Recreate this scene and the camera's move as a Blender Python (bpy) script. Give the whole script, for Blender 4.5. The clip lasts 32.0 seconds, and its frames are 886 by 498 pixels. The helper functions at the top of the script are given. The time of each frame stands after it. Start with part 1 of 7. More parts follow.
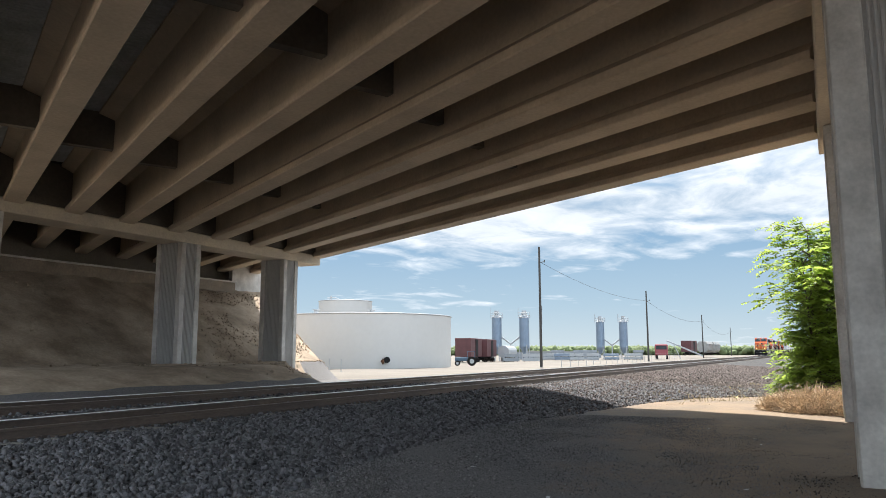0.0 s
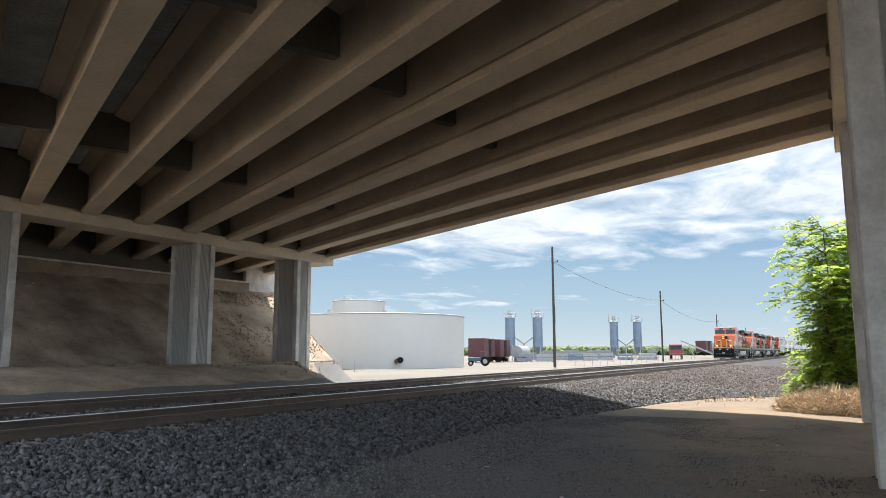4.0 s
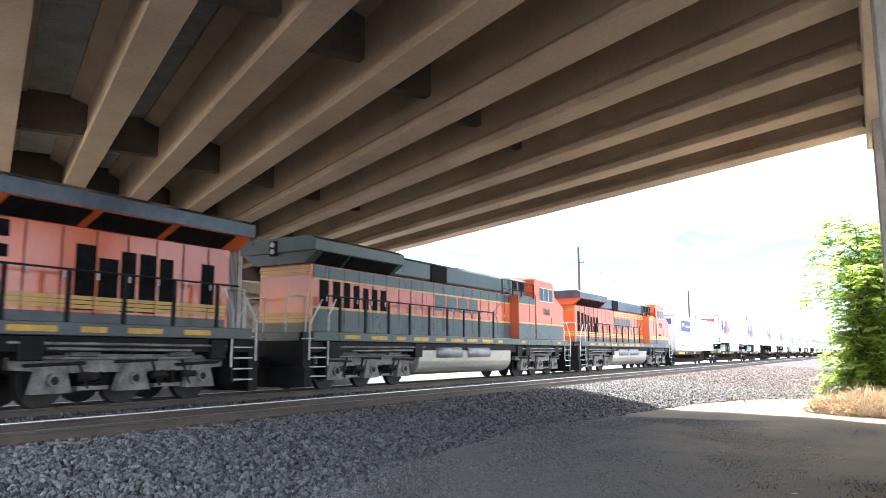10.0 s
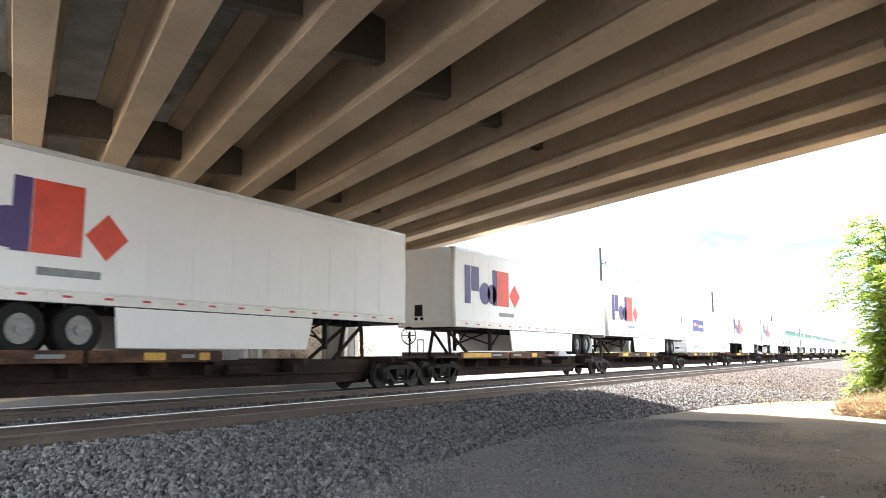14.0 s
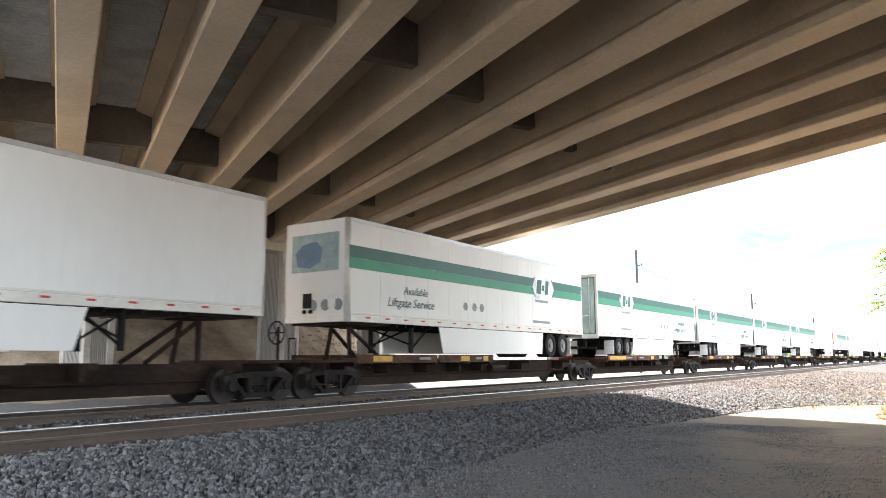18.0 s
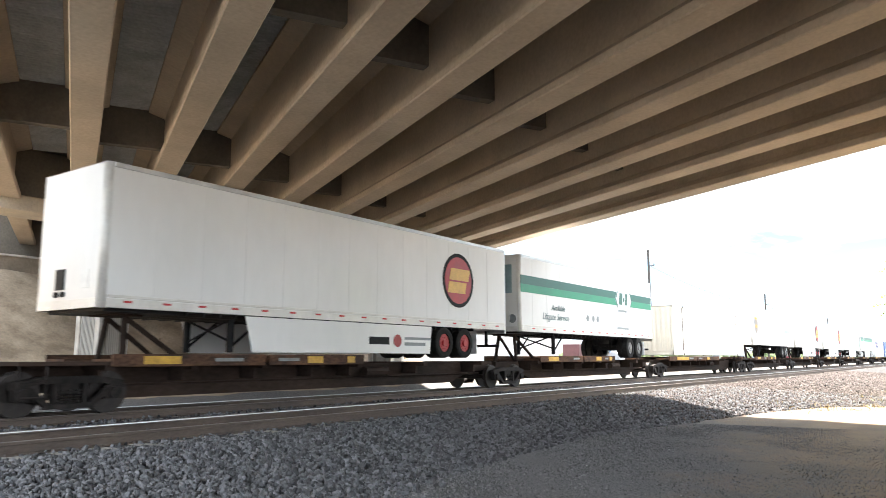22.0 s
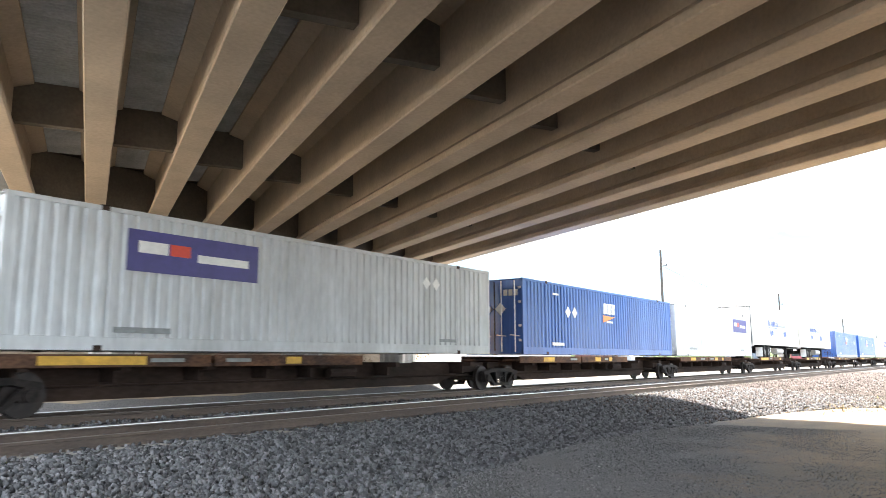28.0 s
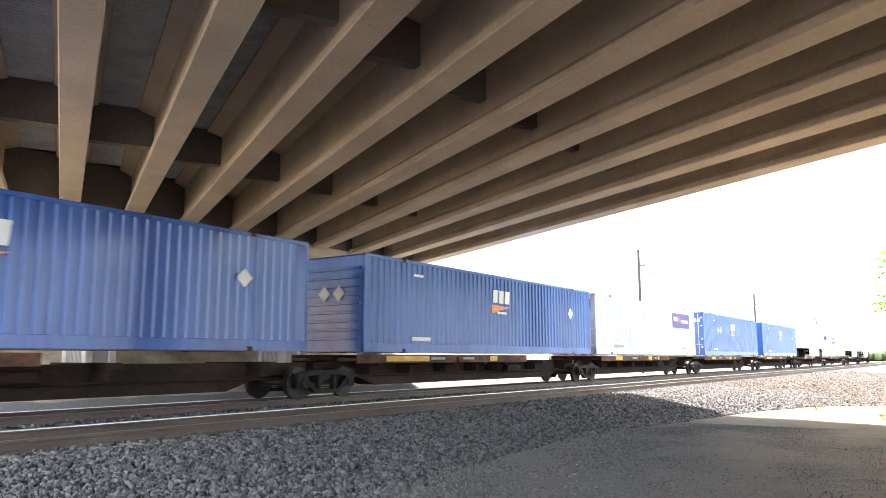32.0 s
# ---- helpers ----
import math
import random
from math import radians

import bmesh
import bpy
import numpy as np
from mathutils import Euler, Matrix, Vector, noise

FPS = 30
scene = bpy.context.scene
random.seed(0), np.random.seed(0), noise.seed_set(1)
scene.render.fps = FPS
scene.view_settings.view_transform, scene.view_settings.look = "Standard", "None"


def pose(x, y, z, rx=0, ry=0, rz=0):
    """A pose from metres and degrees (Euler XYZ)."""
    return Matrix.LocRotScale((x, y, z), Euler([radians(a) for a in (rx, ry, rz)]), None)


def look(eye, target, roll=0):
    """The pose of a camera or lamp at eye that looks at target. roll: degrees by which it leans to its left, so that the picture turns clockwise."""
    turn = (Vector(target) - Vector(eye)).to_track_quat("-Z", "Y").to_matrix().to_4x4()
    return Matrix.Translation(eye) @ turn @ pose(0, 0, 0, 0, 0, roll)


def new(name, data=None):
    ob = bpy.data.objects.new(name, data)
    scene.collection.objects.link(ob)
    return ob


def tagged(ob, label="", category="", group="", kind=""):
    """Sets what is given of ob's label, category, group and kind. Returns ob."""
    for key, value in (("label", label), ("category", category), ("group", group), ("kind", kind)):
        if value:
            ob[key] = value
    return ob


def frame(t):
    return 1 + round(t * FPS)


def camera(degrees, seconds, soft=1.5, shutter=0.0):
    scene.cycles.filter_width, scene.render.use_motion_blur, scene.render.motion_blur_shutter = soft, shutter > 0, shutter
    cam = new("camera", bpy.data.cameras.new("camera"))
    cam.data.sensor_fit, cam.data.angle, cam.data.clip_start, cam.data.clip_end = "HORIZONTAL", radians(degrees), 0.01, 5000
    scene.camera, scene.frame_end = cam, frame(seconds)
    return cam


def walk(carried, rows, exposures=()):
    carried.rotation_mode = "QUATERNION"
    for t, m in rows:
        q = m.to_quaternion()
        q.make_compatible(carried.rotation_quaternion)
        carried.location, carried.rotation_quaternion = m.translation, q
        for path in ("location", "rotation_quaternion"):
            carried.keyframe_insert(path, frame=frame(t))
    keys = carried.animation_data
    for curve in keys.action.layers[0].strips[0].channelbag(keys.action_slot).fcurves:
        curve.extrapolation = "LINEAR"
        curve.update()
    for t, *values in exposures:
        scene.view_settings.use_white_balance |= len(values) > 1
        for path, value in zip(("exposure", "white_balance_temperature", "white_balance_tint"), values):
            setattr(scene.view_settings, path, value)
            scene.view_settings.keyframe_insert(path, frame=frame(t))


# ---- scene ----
# ---------------------------------------------------------------- camera
EYE = Vector((0.0, 0.0, 1.6))
cam = camera(61.9, 32.0, soft=0.7, shutter=0.1)
# seconds, bearing, tilt, roll: the camera stands still and pans slowly
PATH = [
    (0, 27.23, 7.96, -0.10), (0.5, 27.23, 7.96, -0.10), (1, 27.23, 7.96, -0.11), (1.5, 27.31, 7.97, -0.11), (2, 27.45, 7.97, -0.12),
    (2.5, 27.62, 7.97, -0.12), (3, 27.83, 7.97, -0.13), (3.5, 28.06, 7.97, -0.13), (5.5, 28.75, 8.00, -0.14), (6, 29.01, 8.01, -0.15),
    (6.5, 29.25, 8.02, -0.15), (7, 29.48, 8.02, -0.16), (7.5, 29.63, 8.05, -0.16), (8, 29.76, 8.05, -0.16), (8.5, 29.89, 8.05, -0.16),
    (9, 30.02, 8.06, -0.16), (9.5, 30.15, 8.07, -0.16), (10, 30.23, 8.06, -0.17), (10.5, 30.29, 8.06, -0.17), (11, 30.34, 8.06, -0.18),
    (11.5, 30.39, 8.06, -0.19), (12, 30.56, 8.09, -0.19), (12.5, 30.84, 8.10, -0.19), (13, 31.16, 8.10, -0.20), (13.5, 31.48, 8.17, -0.20),
    (14, 31.88, 8.18, -0.20), (14.5, 32.35, 8.21, -0.20), (16.5, 34.10, 8.39, -0.21), (17, 34.26, 8.39, -0.20), (17.5, 34.41, 8.39, -0.20),
    (18, 34.53, 8.42, -0.20), (18.5, 34.62, 8.44, -0.19), (19, 34.68, 8.44, -0.19), (19.5, 34.68, 8.42, -0.18), (20, 34.74, 8.44, -0.18),
    (20.5, 34.87, 8.44, -0.18), (21, 35.02, 8.45, -0.17), (21.5, 35.24, 8.46, -0.17), (22, 35.41, 8.47, -0.17), (22.5, 35.48, 8.47, -0.16),
    (23, 35.49, 8.47, -0.16), (23.5, 35.49, 8.47, -0.16), (24, 35.48, 8.47, -0.16), (24.5, 35.53, 8.47, -0.16), (25, 35.58, 8.47, -0.16),
    (25.5, 35.64, 8.47, -0.15), (27.5, 36.19, 8.51, -0.15), (28, 36.31, 8.51, -0.14), (28.5, 36.38, 8.51, -0.14), (29, 36.45, 8.51, -0.13),
    (29.5, 36.45, 8.51, -0.13), (30, 36.33, 8.50, -0.12), (30.5, 36.11, 8.50, -0.12), (31, 35.83, 8.49, -0.12), (31.5, 35.35, 8.46, -0.11),
    (32, 34.70, 8.42, -0.11),
]


def aim(yaw, tilt, roll):
    a, b = radians(yaw), radians(tilt)
    return look(EYE, EYE + Vector((math.cos(a) * math.cos(b), math.sin(a) * math.cos(b), math.sin(b))), roll)


walk(cam, [(t, aim(a, b, c)) for t, a, b, c in PATH],
     exposures=[(0, 1.12, 6350, 10), (5.5, 1.12, 6350, 10), (7.5, 1.35, 6250, 10), (8.3, 1.85, 6150, 10), (9, 2.3, 6150, 10), (10, 2.5, 6150, 10), (12, 2.5, 6500, 10.5),
                (14, 2.45, 6650, 11), (17, 2.45, 6650, 11), (22, 2.5, 6650, 11), (28, 2.68, 6600, 10.5), (32, 2.72, 6700, 11)])

# ---------------------------------------------------------------- world and sun
SUN_AZ, SUN_EL = 20.0, 62.0
sun = new("sun", bpy.data.lights.new("sun", "SUN"))
sun.data.energy, sun.data.angle, sun.data.color = 4.2, radians(0.5), (1.0, 0.93, 0.84)
sun.matrix_world = look((0, 0, 60), (-math.cos(radians(SUN_AZ)) * math.cos(radians(SUN_EL)) * 50, -math.sin(radians(SUN_AZ)) * math.cos(radians(SUN_EL)) * 50, 60 - math.sin(radians(SUN_EL)) * 50))
world = bpy.data.worlds.new("world")
scene.world = world
world.use_nodes = True
wt = world.node_tree
for n in list(wt.nodes):
    wt.nodes.remove(n)
wout = wt.nodes.new("ShaderNodeOutputWorld")
wbg = wt.nodes.new("ShaderNodeBackground")
wsky = wt.nodes.new("ShaderNodeTexSky")
wsky.sky_type, wsky.sun_disc = "NISHITA", False
wsky.sun_elevation, wsky.sun_rotation = radians(SUN_EL), radians(90 - SUN_AZ)
wsky.dust_density, wsky.ozone_density = 0.4, 2.0
wco = wt.nodes.new("ShaderNodeTexCoord")
wsep = wt.nodes.new("ShaderNodeSeparateXYZ")
wt.links.new(wco.outputs["Generated"], wsep.inputs[0])


def wmath(op, a, b=None, c=None):
    n = wt.nodes.new("ShaderNodeMath")
    n.operation = op
    for i, v in enumerate((a, b, c)):
        if v is None:
            continue
        if isinstance(v, (int, float)):
            n.inputs[i].default_value = v
        else:
            wt.links.new(v, n.inputs[i])
    return n.outputs[0]


# cloud sheet: directions laid out on a flat layer, so that it crowds towards the horizon
wup = wmath("ADD", wmath("MAXIMUM", wsep.outputs[2], 0.0), 0.07)
wcomb = wt.nodes.new("ShaderNodeCombineXYZ")
wt.links.new(wmath("DIVIDE", wsep.outputs[0], wup), wcomb.inputs[0])
wt.links.new(wmath("DIVIDE", wsep.outputs[1], wup), wcomb.inputs[1])
wmap = wt.nodes.new("ShaderNodeMapping")
wmap.inputs["Rotation"].default_value = (0, 0, radians(28))
wmap.inputs["Scale"].default_value = (0.75, 1.0, 1.0)
wmap.inputs["Location"].default_value = (0.9, 2.35, 0.0)
wt.links.new(wcomb.outputs[0], wmap.inputs[0])
wn1 = wt.nodes.new("ShaderNodeTexNoise")
wn1.inputs["Scale"].default_value, wn1.inputs["Detail"].default_value, wn1.inputs["Roughness"].default_value = 0.42, 3.0, 0.5
wn2 = wt.nodes.new("ShaderNodeTexNoise")
wn2.inputs["Scale"].default_value, wn2.inputs["Detail"].default_value, wn2.inputs["Roughness"].default_value, wn2.inputs["Distortion"].default_value = 2.6, 7.0, 0.58, 0.4
for n in (wn1, wn2):
    wt.links.new(wmap.outputs[0], n.inputs["Vector"])
wsum = wmath("ADD", wmath("MULTIPLY", wn1.outputs[0], 0.5), wmath("MULTIPLY", wn2.outputs[0], 0.5))
# the sheet thins out towards the horizon
wlow = wt.nodes.new("ShaderNodeMapRange")
wlow.inputs["From Min"].default_value, wlow.inputs["From Max"].default_value = 0.10, 0.19
wlow.inputs["To Min"].default_value, wlow.inputs["To Max"].default_value = -0.11, 0.13
wt.links.new(wsep.outputs[2], wlow.inputs["Value"])
# away from the sun, out of view, added cloud reaches the horizon as fill
waway = wmath("MAXIMUM", wmath("ADD", wmath("MULTIPLY", wsep.outputs[0], -0.7), wmath("MULTIPLY", wsep.outputs[1], -0.72)), 0.0)
wsum = wmath("ADD", wmath("ADD", wsum, wlow.outputs[0]), wmath("MULTIPLY", waway, 0.42))
wramp = wt.nodes.new("ShaderNodeValToRGB")
wramp.color_ramp.elements[0].position, wramp.color_ramp.elements[1].position = 0.455, 0.60
wt.links.new(wsum, wramp.inputs[0])
wmix = wt.nodes.new("ShaderNodeMix")
wmix.data_type = "RGBA"
wt.links.new(wramp.outputs[0], wmix.inputs["Factor"])
# clear air low over the horizon: pale at the bottom, blue above
wlo = wt.nodes.new("ShaderNodeValToRGB")
wlo.color_ramp.elements[0].position, wlo.color_ramp.elements[1].position = 0.0, 0.16
wlo.color_ramp.elements[0].color, wlo.color_ramp.elements[1].color = (0.56, 0.64, 0.67, 1), (0.255, 0.41, 0.58, 1)
e = wlo.color_ramp.elements.new(0.06)
e.color = (0.41, 0.54, 0.635, 1)
wt.links.new(wsep.outputs[2], wlo.inputs[0])
wsc = wt.nodes.new("ShaderNodeMix")
wsc.data_type, wsc.blend_type = "RGBA", "MULTIPLY"
wsc.inputs["Factor"].default_value, wsc.inputs["B"].default_value = 1.0, (5.5, 5.5, 5.5, 1)
wt.links.new(wlo.outputs[0], wsc.inputs["A"])
whigh = wt.nodes.new("ShaderNodeMapRange")
whigh.inputs["From Min"].default_value, whigh.inputs["From Max"].default_value = 0.2, 0.45
wt.links.new(wsep.outputs[2], whigh.inputs["Value"])
wclear = wt.nodes.new("ShaderNodeMix")
wclear.data_type = "RGBA"
wt.links.new(whigh.outputs[0], wclear.inputs["Factor"])
wt.links.new(wsc.outputs["Result"], wclear.inputs["A"])
wt.links.new(wsky.outputs[0], wclear.inputs["B"])
wt.links.new(wclear.outputs["Result"], wmix.inputs["A"])
wshade = wt.nodes.new("ShaderNodeMix")
wshade.data_type = "RGBA"
wshade.inputs["A"].default_value, wshade.inputs["B"].default_value = (2.4, 2.75, 3.1, 1), (5.9, 6.1, 6.3, 1)
wt.links.new(wn2.outputs[0], wshade.inputs["Factor"])
# the sheet is brightened high up, above the view, to light the shade
wtop = wt.nodes.new("ShaderNodeMapRange")
wtop.interpolation_type = "SMOOTHSTEP"
wtop.inputs["From Min"].default_value, wtop.inputs["From Max"].default_value = 0.28, 0.75
wtop.inputs["To Min"].default_value, wtop.inputs["To Max"].default_value = 1.0, 1.3
wt.links.new(wsep.outputs[2], wtop.inputs["Value"])
wlit = wt.nodes.new("ShaderNodeVectorMath")
wlit.operation = "MULTIPLY"
wt.links.new(wshade.outputs["Result"], wlit.inputs[0])
# unseen side is brightened and tinted blue, as fill on train and ballast
wfill = wt.nodes.new("ShaderNodeCombineXYZ")
for k, gain in enumerate((0.66, 0.84, 1.02)):
    wt.links.new(wmath("ADD", wtop.outputs[0], wmath("MULTIPLY", waway, gain)), wfill.inputs[k])
wt.links.new(wfill.outputs[0], wlit.inputs[1])
wt.links.new(wlit.outputs[0], wmix.inputs["B"])
wt.links.new(wmix.outputs["Result"], wbg.inputs[0])
wbg.inputs[1].default_value = 0.1
wt.links.new(wbg.outputs[0], wout.inputs[0])


# ---------------------------------------------------------------- materials
def material(name, base, rough=0.7, metal=0.0, vary=0.15, scale=3.0, fine=40.0, bump=0.0, bump_scale=None, tint=None, spots=None, island=0.0, spec=None, stretch=None, coords="Object"):
    """A surface with coarse stains, fine grain, and a little relief. tint: a second colour for the coarse stains."""
    m = bpy.data.materials.new(name)
    m.use_nodes = True
    t = m.node_tree
    b = t.nodes["Principled BSDF"]
    b.inputs["Roughness"].default_value, b.inputs["Metallic"].default_value = rough, metal
    if spec is not None:
        b.inputs["Specular IOR Level"].default_value = spec
    co = t.nodes.new("ShaderNodeTexCoord")
    src = co.outputs[coords]
    if stretch:
        mp = t.nodes.new("ShaderNodeMapping")
        mp.inputs["Scale"].default_value = stretch
        t.links.new(src, mp.inputs[0])
        src = mp.outputs[0]
    n1 = t.nodes.new("ShaderNodeTexNoise")
    n1.inputs["Scale"].default_value, n1.inputs["Detail"].default_value, n1.inputs["Roughness"].default_value = scale, 5.0, 0.6
    n2 = t.nodes.new("ShaderNodeTexNoise")
    n2.inputs["Scale"].default_value, n2.inputs["Detail"].default_value = fine, 3.0
    for n in (n1, n2):
        t.links.new(src, n.inputs["Vector"])
    c2 = tint or tuple(max(0.0, v * (1 - 2.2 * vary)) for v in base)
    ramp = t.nodes.new("ShaderNodeValToRGB")
    ramp.color_ramp.elements[0].position, ramp.color_ramp.elements[1].position = 0.36, 0.66
    ramp.color_ramp.elements[0].color, ramp.color_ramp.elements[1].color = (*c2, 1), (*base, 1)
    t.links.new(n1.outputs[0], ramp.inputs[0])
    hsv = t.nodes.new("ShaderNodeHueSaturation")
    t.links.new(ramp.outputs[0], hsv.inputs["Color"])
    mr = t.nodes.new("ShaderNodeMapRange")
    mr.inputs["From Min"].default_value, mr.inputs["From Max"].default_value = 0.25, 0.75
    mr.inputs["To Min"].default_value, mr.inputs["To Max"].default_value = 1 - vary, 1 + vary
    t.links.new(n2.outputs[0], mr.inputs["Value"])
    val = mr.outputs[0]
    if island:
        g = t.nodes.new("ShaderNodeNewGeometry")
        o = t.nodes.new("ShaderNodeObjectInfo")
        ad = t.nodes.new("ShaderNodeMath")
        ad.operation = "ADD"
        t.links.new(g.outputs["Random Per Island"], ad.inputs[0])
        t.links.new(o.outputs["Random"], ad.inputs[1])
        fr = t.nodes.new("ShaderNodeMath")
        fr.operation = "FRACT"
        t.links.new(ad.outputs[0], fr.inputs[0])
        r2 = t.nodes.new("ShaderNodeMapRange")
        r2.inputs["To Min"].default_value, r2.inputs["To Max"].default_value = 1 - island, 1 + island
        t.links.new(fr.outputs[0], r2.inputs["Value"])
        mu = t.nodes.new("ShaderNodeMath")
        mu.operation = "MULTIPLY"
        t.links.new(val, mu.inputs[0])
        t.links.new(r2.outputs[0], mu.inputs[1])
        val = mu.outputs[0]
    t.links.new(val, hsv.inputs["Value"])
    t.links.new(hsv.outputs[0], b.inputs["Base Color"])
    rr = t.nodes.new("ShaderNodeMapRange")
    rr.inputs["To Min"].default_value, rr.inputs["To Max"].default_value = max(0.02, rough - 0.12), min(1.0, rough + 0.12)
    t.links.new(n1.outputs[0], rr.inputs["Value"])
    t.links.new(rr.outputs[0], b.inputs["Roughness"])
    if bump:
        bp = t.nodes.new("ShaderNodeBump")
        bp.inputs["Strength"].default_value, bp.inputs["Distance"].default_value = min(1.0, bump), 0.02
        if bump_scale:
            n3 = t.nodes.new("ShaderNodeTexNoise")
            n3.inputs["Scale"].default_value, n3.inputs["Detail"].default_value = bump_scale, 6.0
            t.links.new(src, n3.inputs["Vector"])
            t.links.new(n3.outputs[0], bp.inputs["Height"])
        else:
            t.links.new(n2.outputs[0], bp.inputs["Height"])
        t.links.new(bp.outputs[0], b.inputs["Normal"])
    return m


def glow(name, colour, strength):
    m = bpy.data.materials.new(name)
    m.use_nodes = True
    b = m.node_tree.nodes["Principled BSDF"]
    b.inputs["Base Color"].default_value = (*colour, 1)
    b.inputs["Emission Color"].default_value, b.inputs["Emission Strength"].default_value = (*colour, 1), strength
    return m


CONCRETE = material("concrete", (0.57, 0.495, 0.385), 0.85, vary=0.10, scale=0.7, fine=14, bump=0.25, bump_scale=30, tint=(0.45, 0.40, 0.33))
CONCRETE_GIRDER = material("girder_concrete", (0.52, 0.435, 0.335), 0.82, vary=0.10, scale=0.5, fine=10, bump=0.2, bump_scale=25, tint=(0.41, 0.342, 0.262))
CONCRETE_PALE = material("pale_concrete", (0.62, 0.60, 0.56), 0.8, vary=0.10, scale=1.2, fine=18, bump=0.2, tint=(0.40, 0.38, 0.35))
CONCRETE_GREY = material("grey_concrete", (0.42, 0.41, 0.39), 0.85, vary=0.06, scale=0.5, fine=14, bump=0.2, tint=(0.375, 0.365, 0.345))
DECK_METAL = material("galvanised_deck", (0.50, 0.53, 0.55), 0.5, metal=0.2, vary=0.12, scale=1.2, fine=12, tint=(0.36, 0.385, 0.40))
# deck and cross-beam concrete coloured dark, to hold the shade between the girders
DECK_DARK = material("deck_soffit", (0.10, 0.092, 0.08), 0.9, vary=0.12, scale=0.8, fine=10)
DIAPHRAGM = material("shade_dark_concrete", (0.20, 0.18, 0.15), 0.9, vary=0.15, scale=0.8, fine=10, bump=0.2, tint=(0.15, 0.135, 0.115))
ABUTMENT = material("stained_abutment", (0.29, 0.24, 0.185), 0.9, vary=0.14, scale=0.6, fine=8, bump=0.2, tint=(0.16, 0.13, 0.10))
RAIL_RUN = material("dull_rail_top", (0.26, 0.22, 0.195), 0.5, metal=0.7, vary=0.1, scale=2, fine=20, stretch=(0.2, 1, 1))
DIRT = material("dirt", (0.29, 0.215, 0.145), 0.95, vary=0.3, scale=0.6, fine=48, bump=1.0, bump_scale=24, tint=(0.195, 0.155, 0.115))


def grit_over(m, colour):
    """Fine grey grit worked into the dirt beside the ballast bank, patchy where it thins out."""
    t = m.node_tree
    b = t.nodes["Principled BSDF"]
    src = b.inputs["Base Color"].links[0].from_socket
    co, sep, nz = t.nodes.new("ShaderNodeTexCoord"), t.nodes.new("ShaderNodeSeparateXYZ"), t.nodes.new("ShaderNodeTexNoise")
    nz.inputs["Scale"].default_value, nz.inputs["Detail"].default_value, nz.inputs["Roughness"].default_value = 0.45, 8.0, 0.68
    t.links.new(co.outputs["Object"], sep.inputs[0])
    t.links.new(co.outputs["Object"], nz.inputs["Vector"])
    wob = t.nodes.new("ShaderNodeMath")
    wob.operation = "MULTIPLY_ADD"
    wob.inputs[1].default_value = 7.0
    t.links.new(nz.outputs[0], wob.inputs[0])
    t.links.new(sep.outputs[1], wob.inputs[2])
    # grit from the foot of the bank outwards, and less of it farther along the line
    far = t.nodes.new("ShaderNodeMath")
    far.operation = "MULTIPLY_ADD"
    far.inputs[1].default_value = -0.3
    t.links.new(sep.outputs[0], far.inputs[0])
    t.links.new(wob.outputs[0], far.inputs[2])
    rng_n = t.nodes.new("ShaderNodeMapRange")
    rng_n.interpolation_type = "SMOOTHSTEP"
    rng_n.inputs["From Min"].default_value, rng_n.inputs["From Max"].default_value = 1.0, 4.4
    t.links.new(far.outputs[0], rng_n.inputs["Value"])
    mx = t.nodes.new("ShaderNodeMix")
    mx.data_type = "RGBA"
    spk = t.nodes.new("ShaderNodeTexNoise")
    spk.inputs["Scale"].default_value, spk.inputs["Detail"].default_value = 55.0, 4.0
    t.links.new(co.outputs["Object"], spk.inputs["Vector"])
    ramp = t.nodes.new("ShaderNodeValToRGB")
    ramp.color_ramp.elements[0].position, ramp.color_ramp.elements[1].position = 0.38, 0.64
    ramp.color_ramp.elements[0].color, ramp.color_ramp.elements[1].color = (*[v * 0.5 for v in colour], 1), (*[v * 1.5 for v in colour], 1)
    t.links.new(spk.outputs[0], ramp.inputs[0])
    t.links.new(rng_n.outputs[0], mx.inputs["Factor"])
    t.links.new(src, mx.inputs["A"])
    t.links.new(ramp.outputs[0], mx.inputs["B"])
    t.links.new(mx.outputs["Result"], b.inputs["Base Color"])


grit_over(DIRT, (0.155, 0.152, 0.152))
DIRT_PALE = material("pale_dirt", (0.22, 0.198, 0.17), 0.95, vary=0.13, scale=0.12, fine=8, bump=0.5, bump_scale=6, tint=(0.165, 0.148, 0.125))
SLOPE_DIRT = material("slope_dirt", (0.46, 0.37, 0.275), 0.95, vary=0.16, scale=0.55, fine=9, bump=0.9, bump_scale=3.2, tint=(0.22, 0.17, 0.12))
# bed under the loose stones is near-black, painting the shade in their gaps
BALLAST_BED = material("ballast_bed", (0.055, 0.052, 0.052), 0.95, vary=0.3, scale=9, fine=34, bump=1.0, bump_scale=26, tint=(0.03, 0.029, 0.029))
STONE_OLD = material("old_reddish_ballast", (0.125, 0.098, 0.086), 0.9, vary=0.2, scale=14, fine=80, bump=0.4, island=0.6)
GRAVEL = material("fine_gravel", (0.22, 0.215, 0.215), 0.9, vary=0.2, scale=14, fine=80, island=0.6)
STONE = material("ballast_stone", (0.158, 0.157, 0.165), 0.85, vary=0.2, scale=14, fine=80, bump=0.4, island=0.7)
LITTER = material("leaf_litter", (0.08, 0.063, 0.05), 0.9, vary=0.2, scale=10, fine=40, island=0.6)
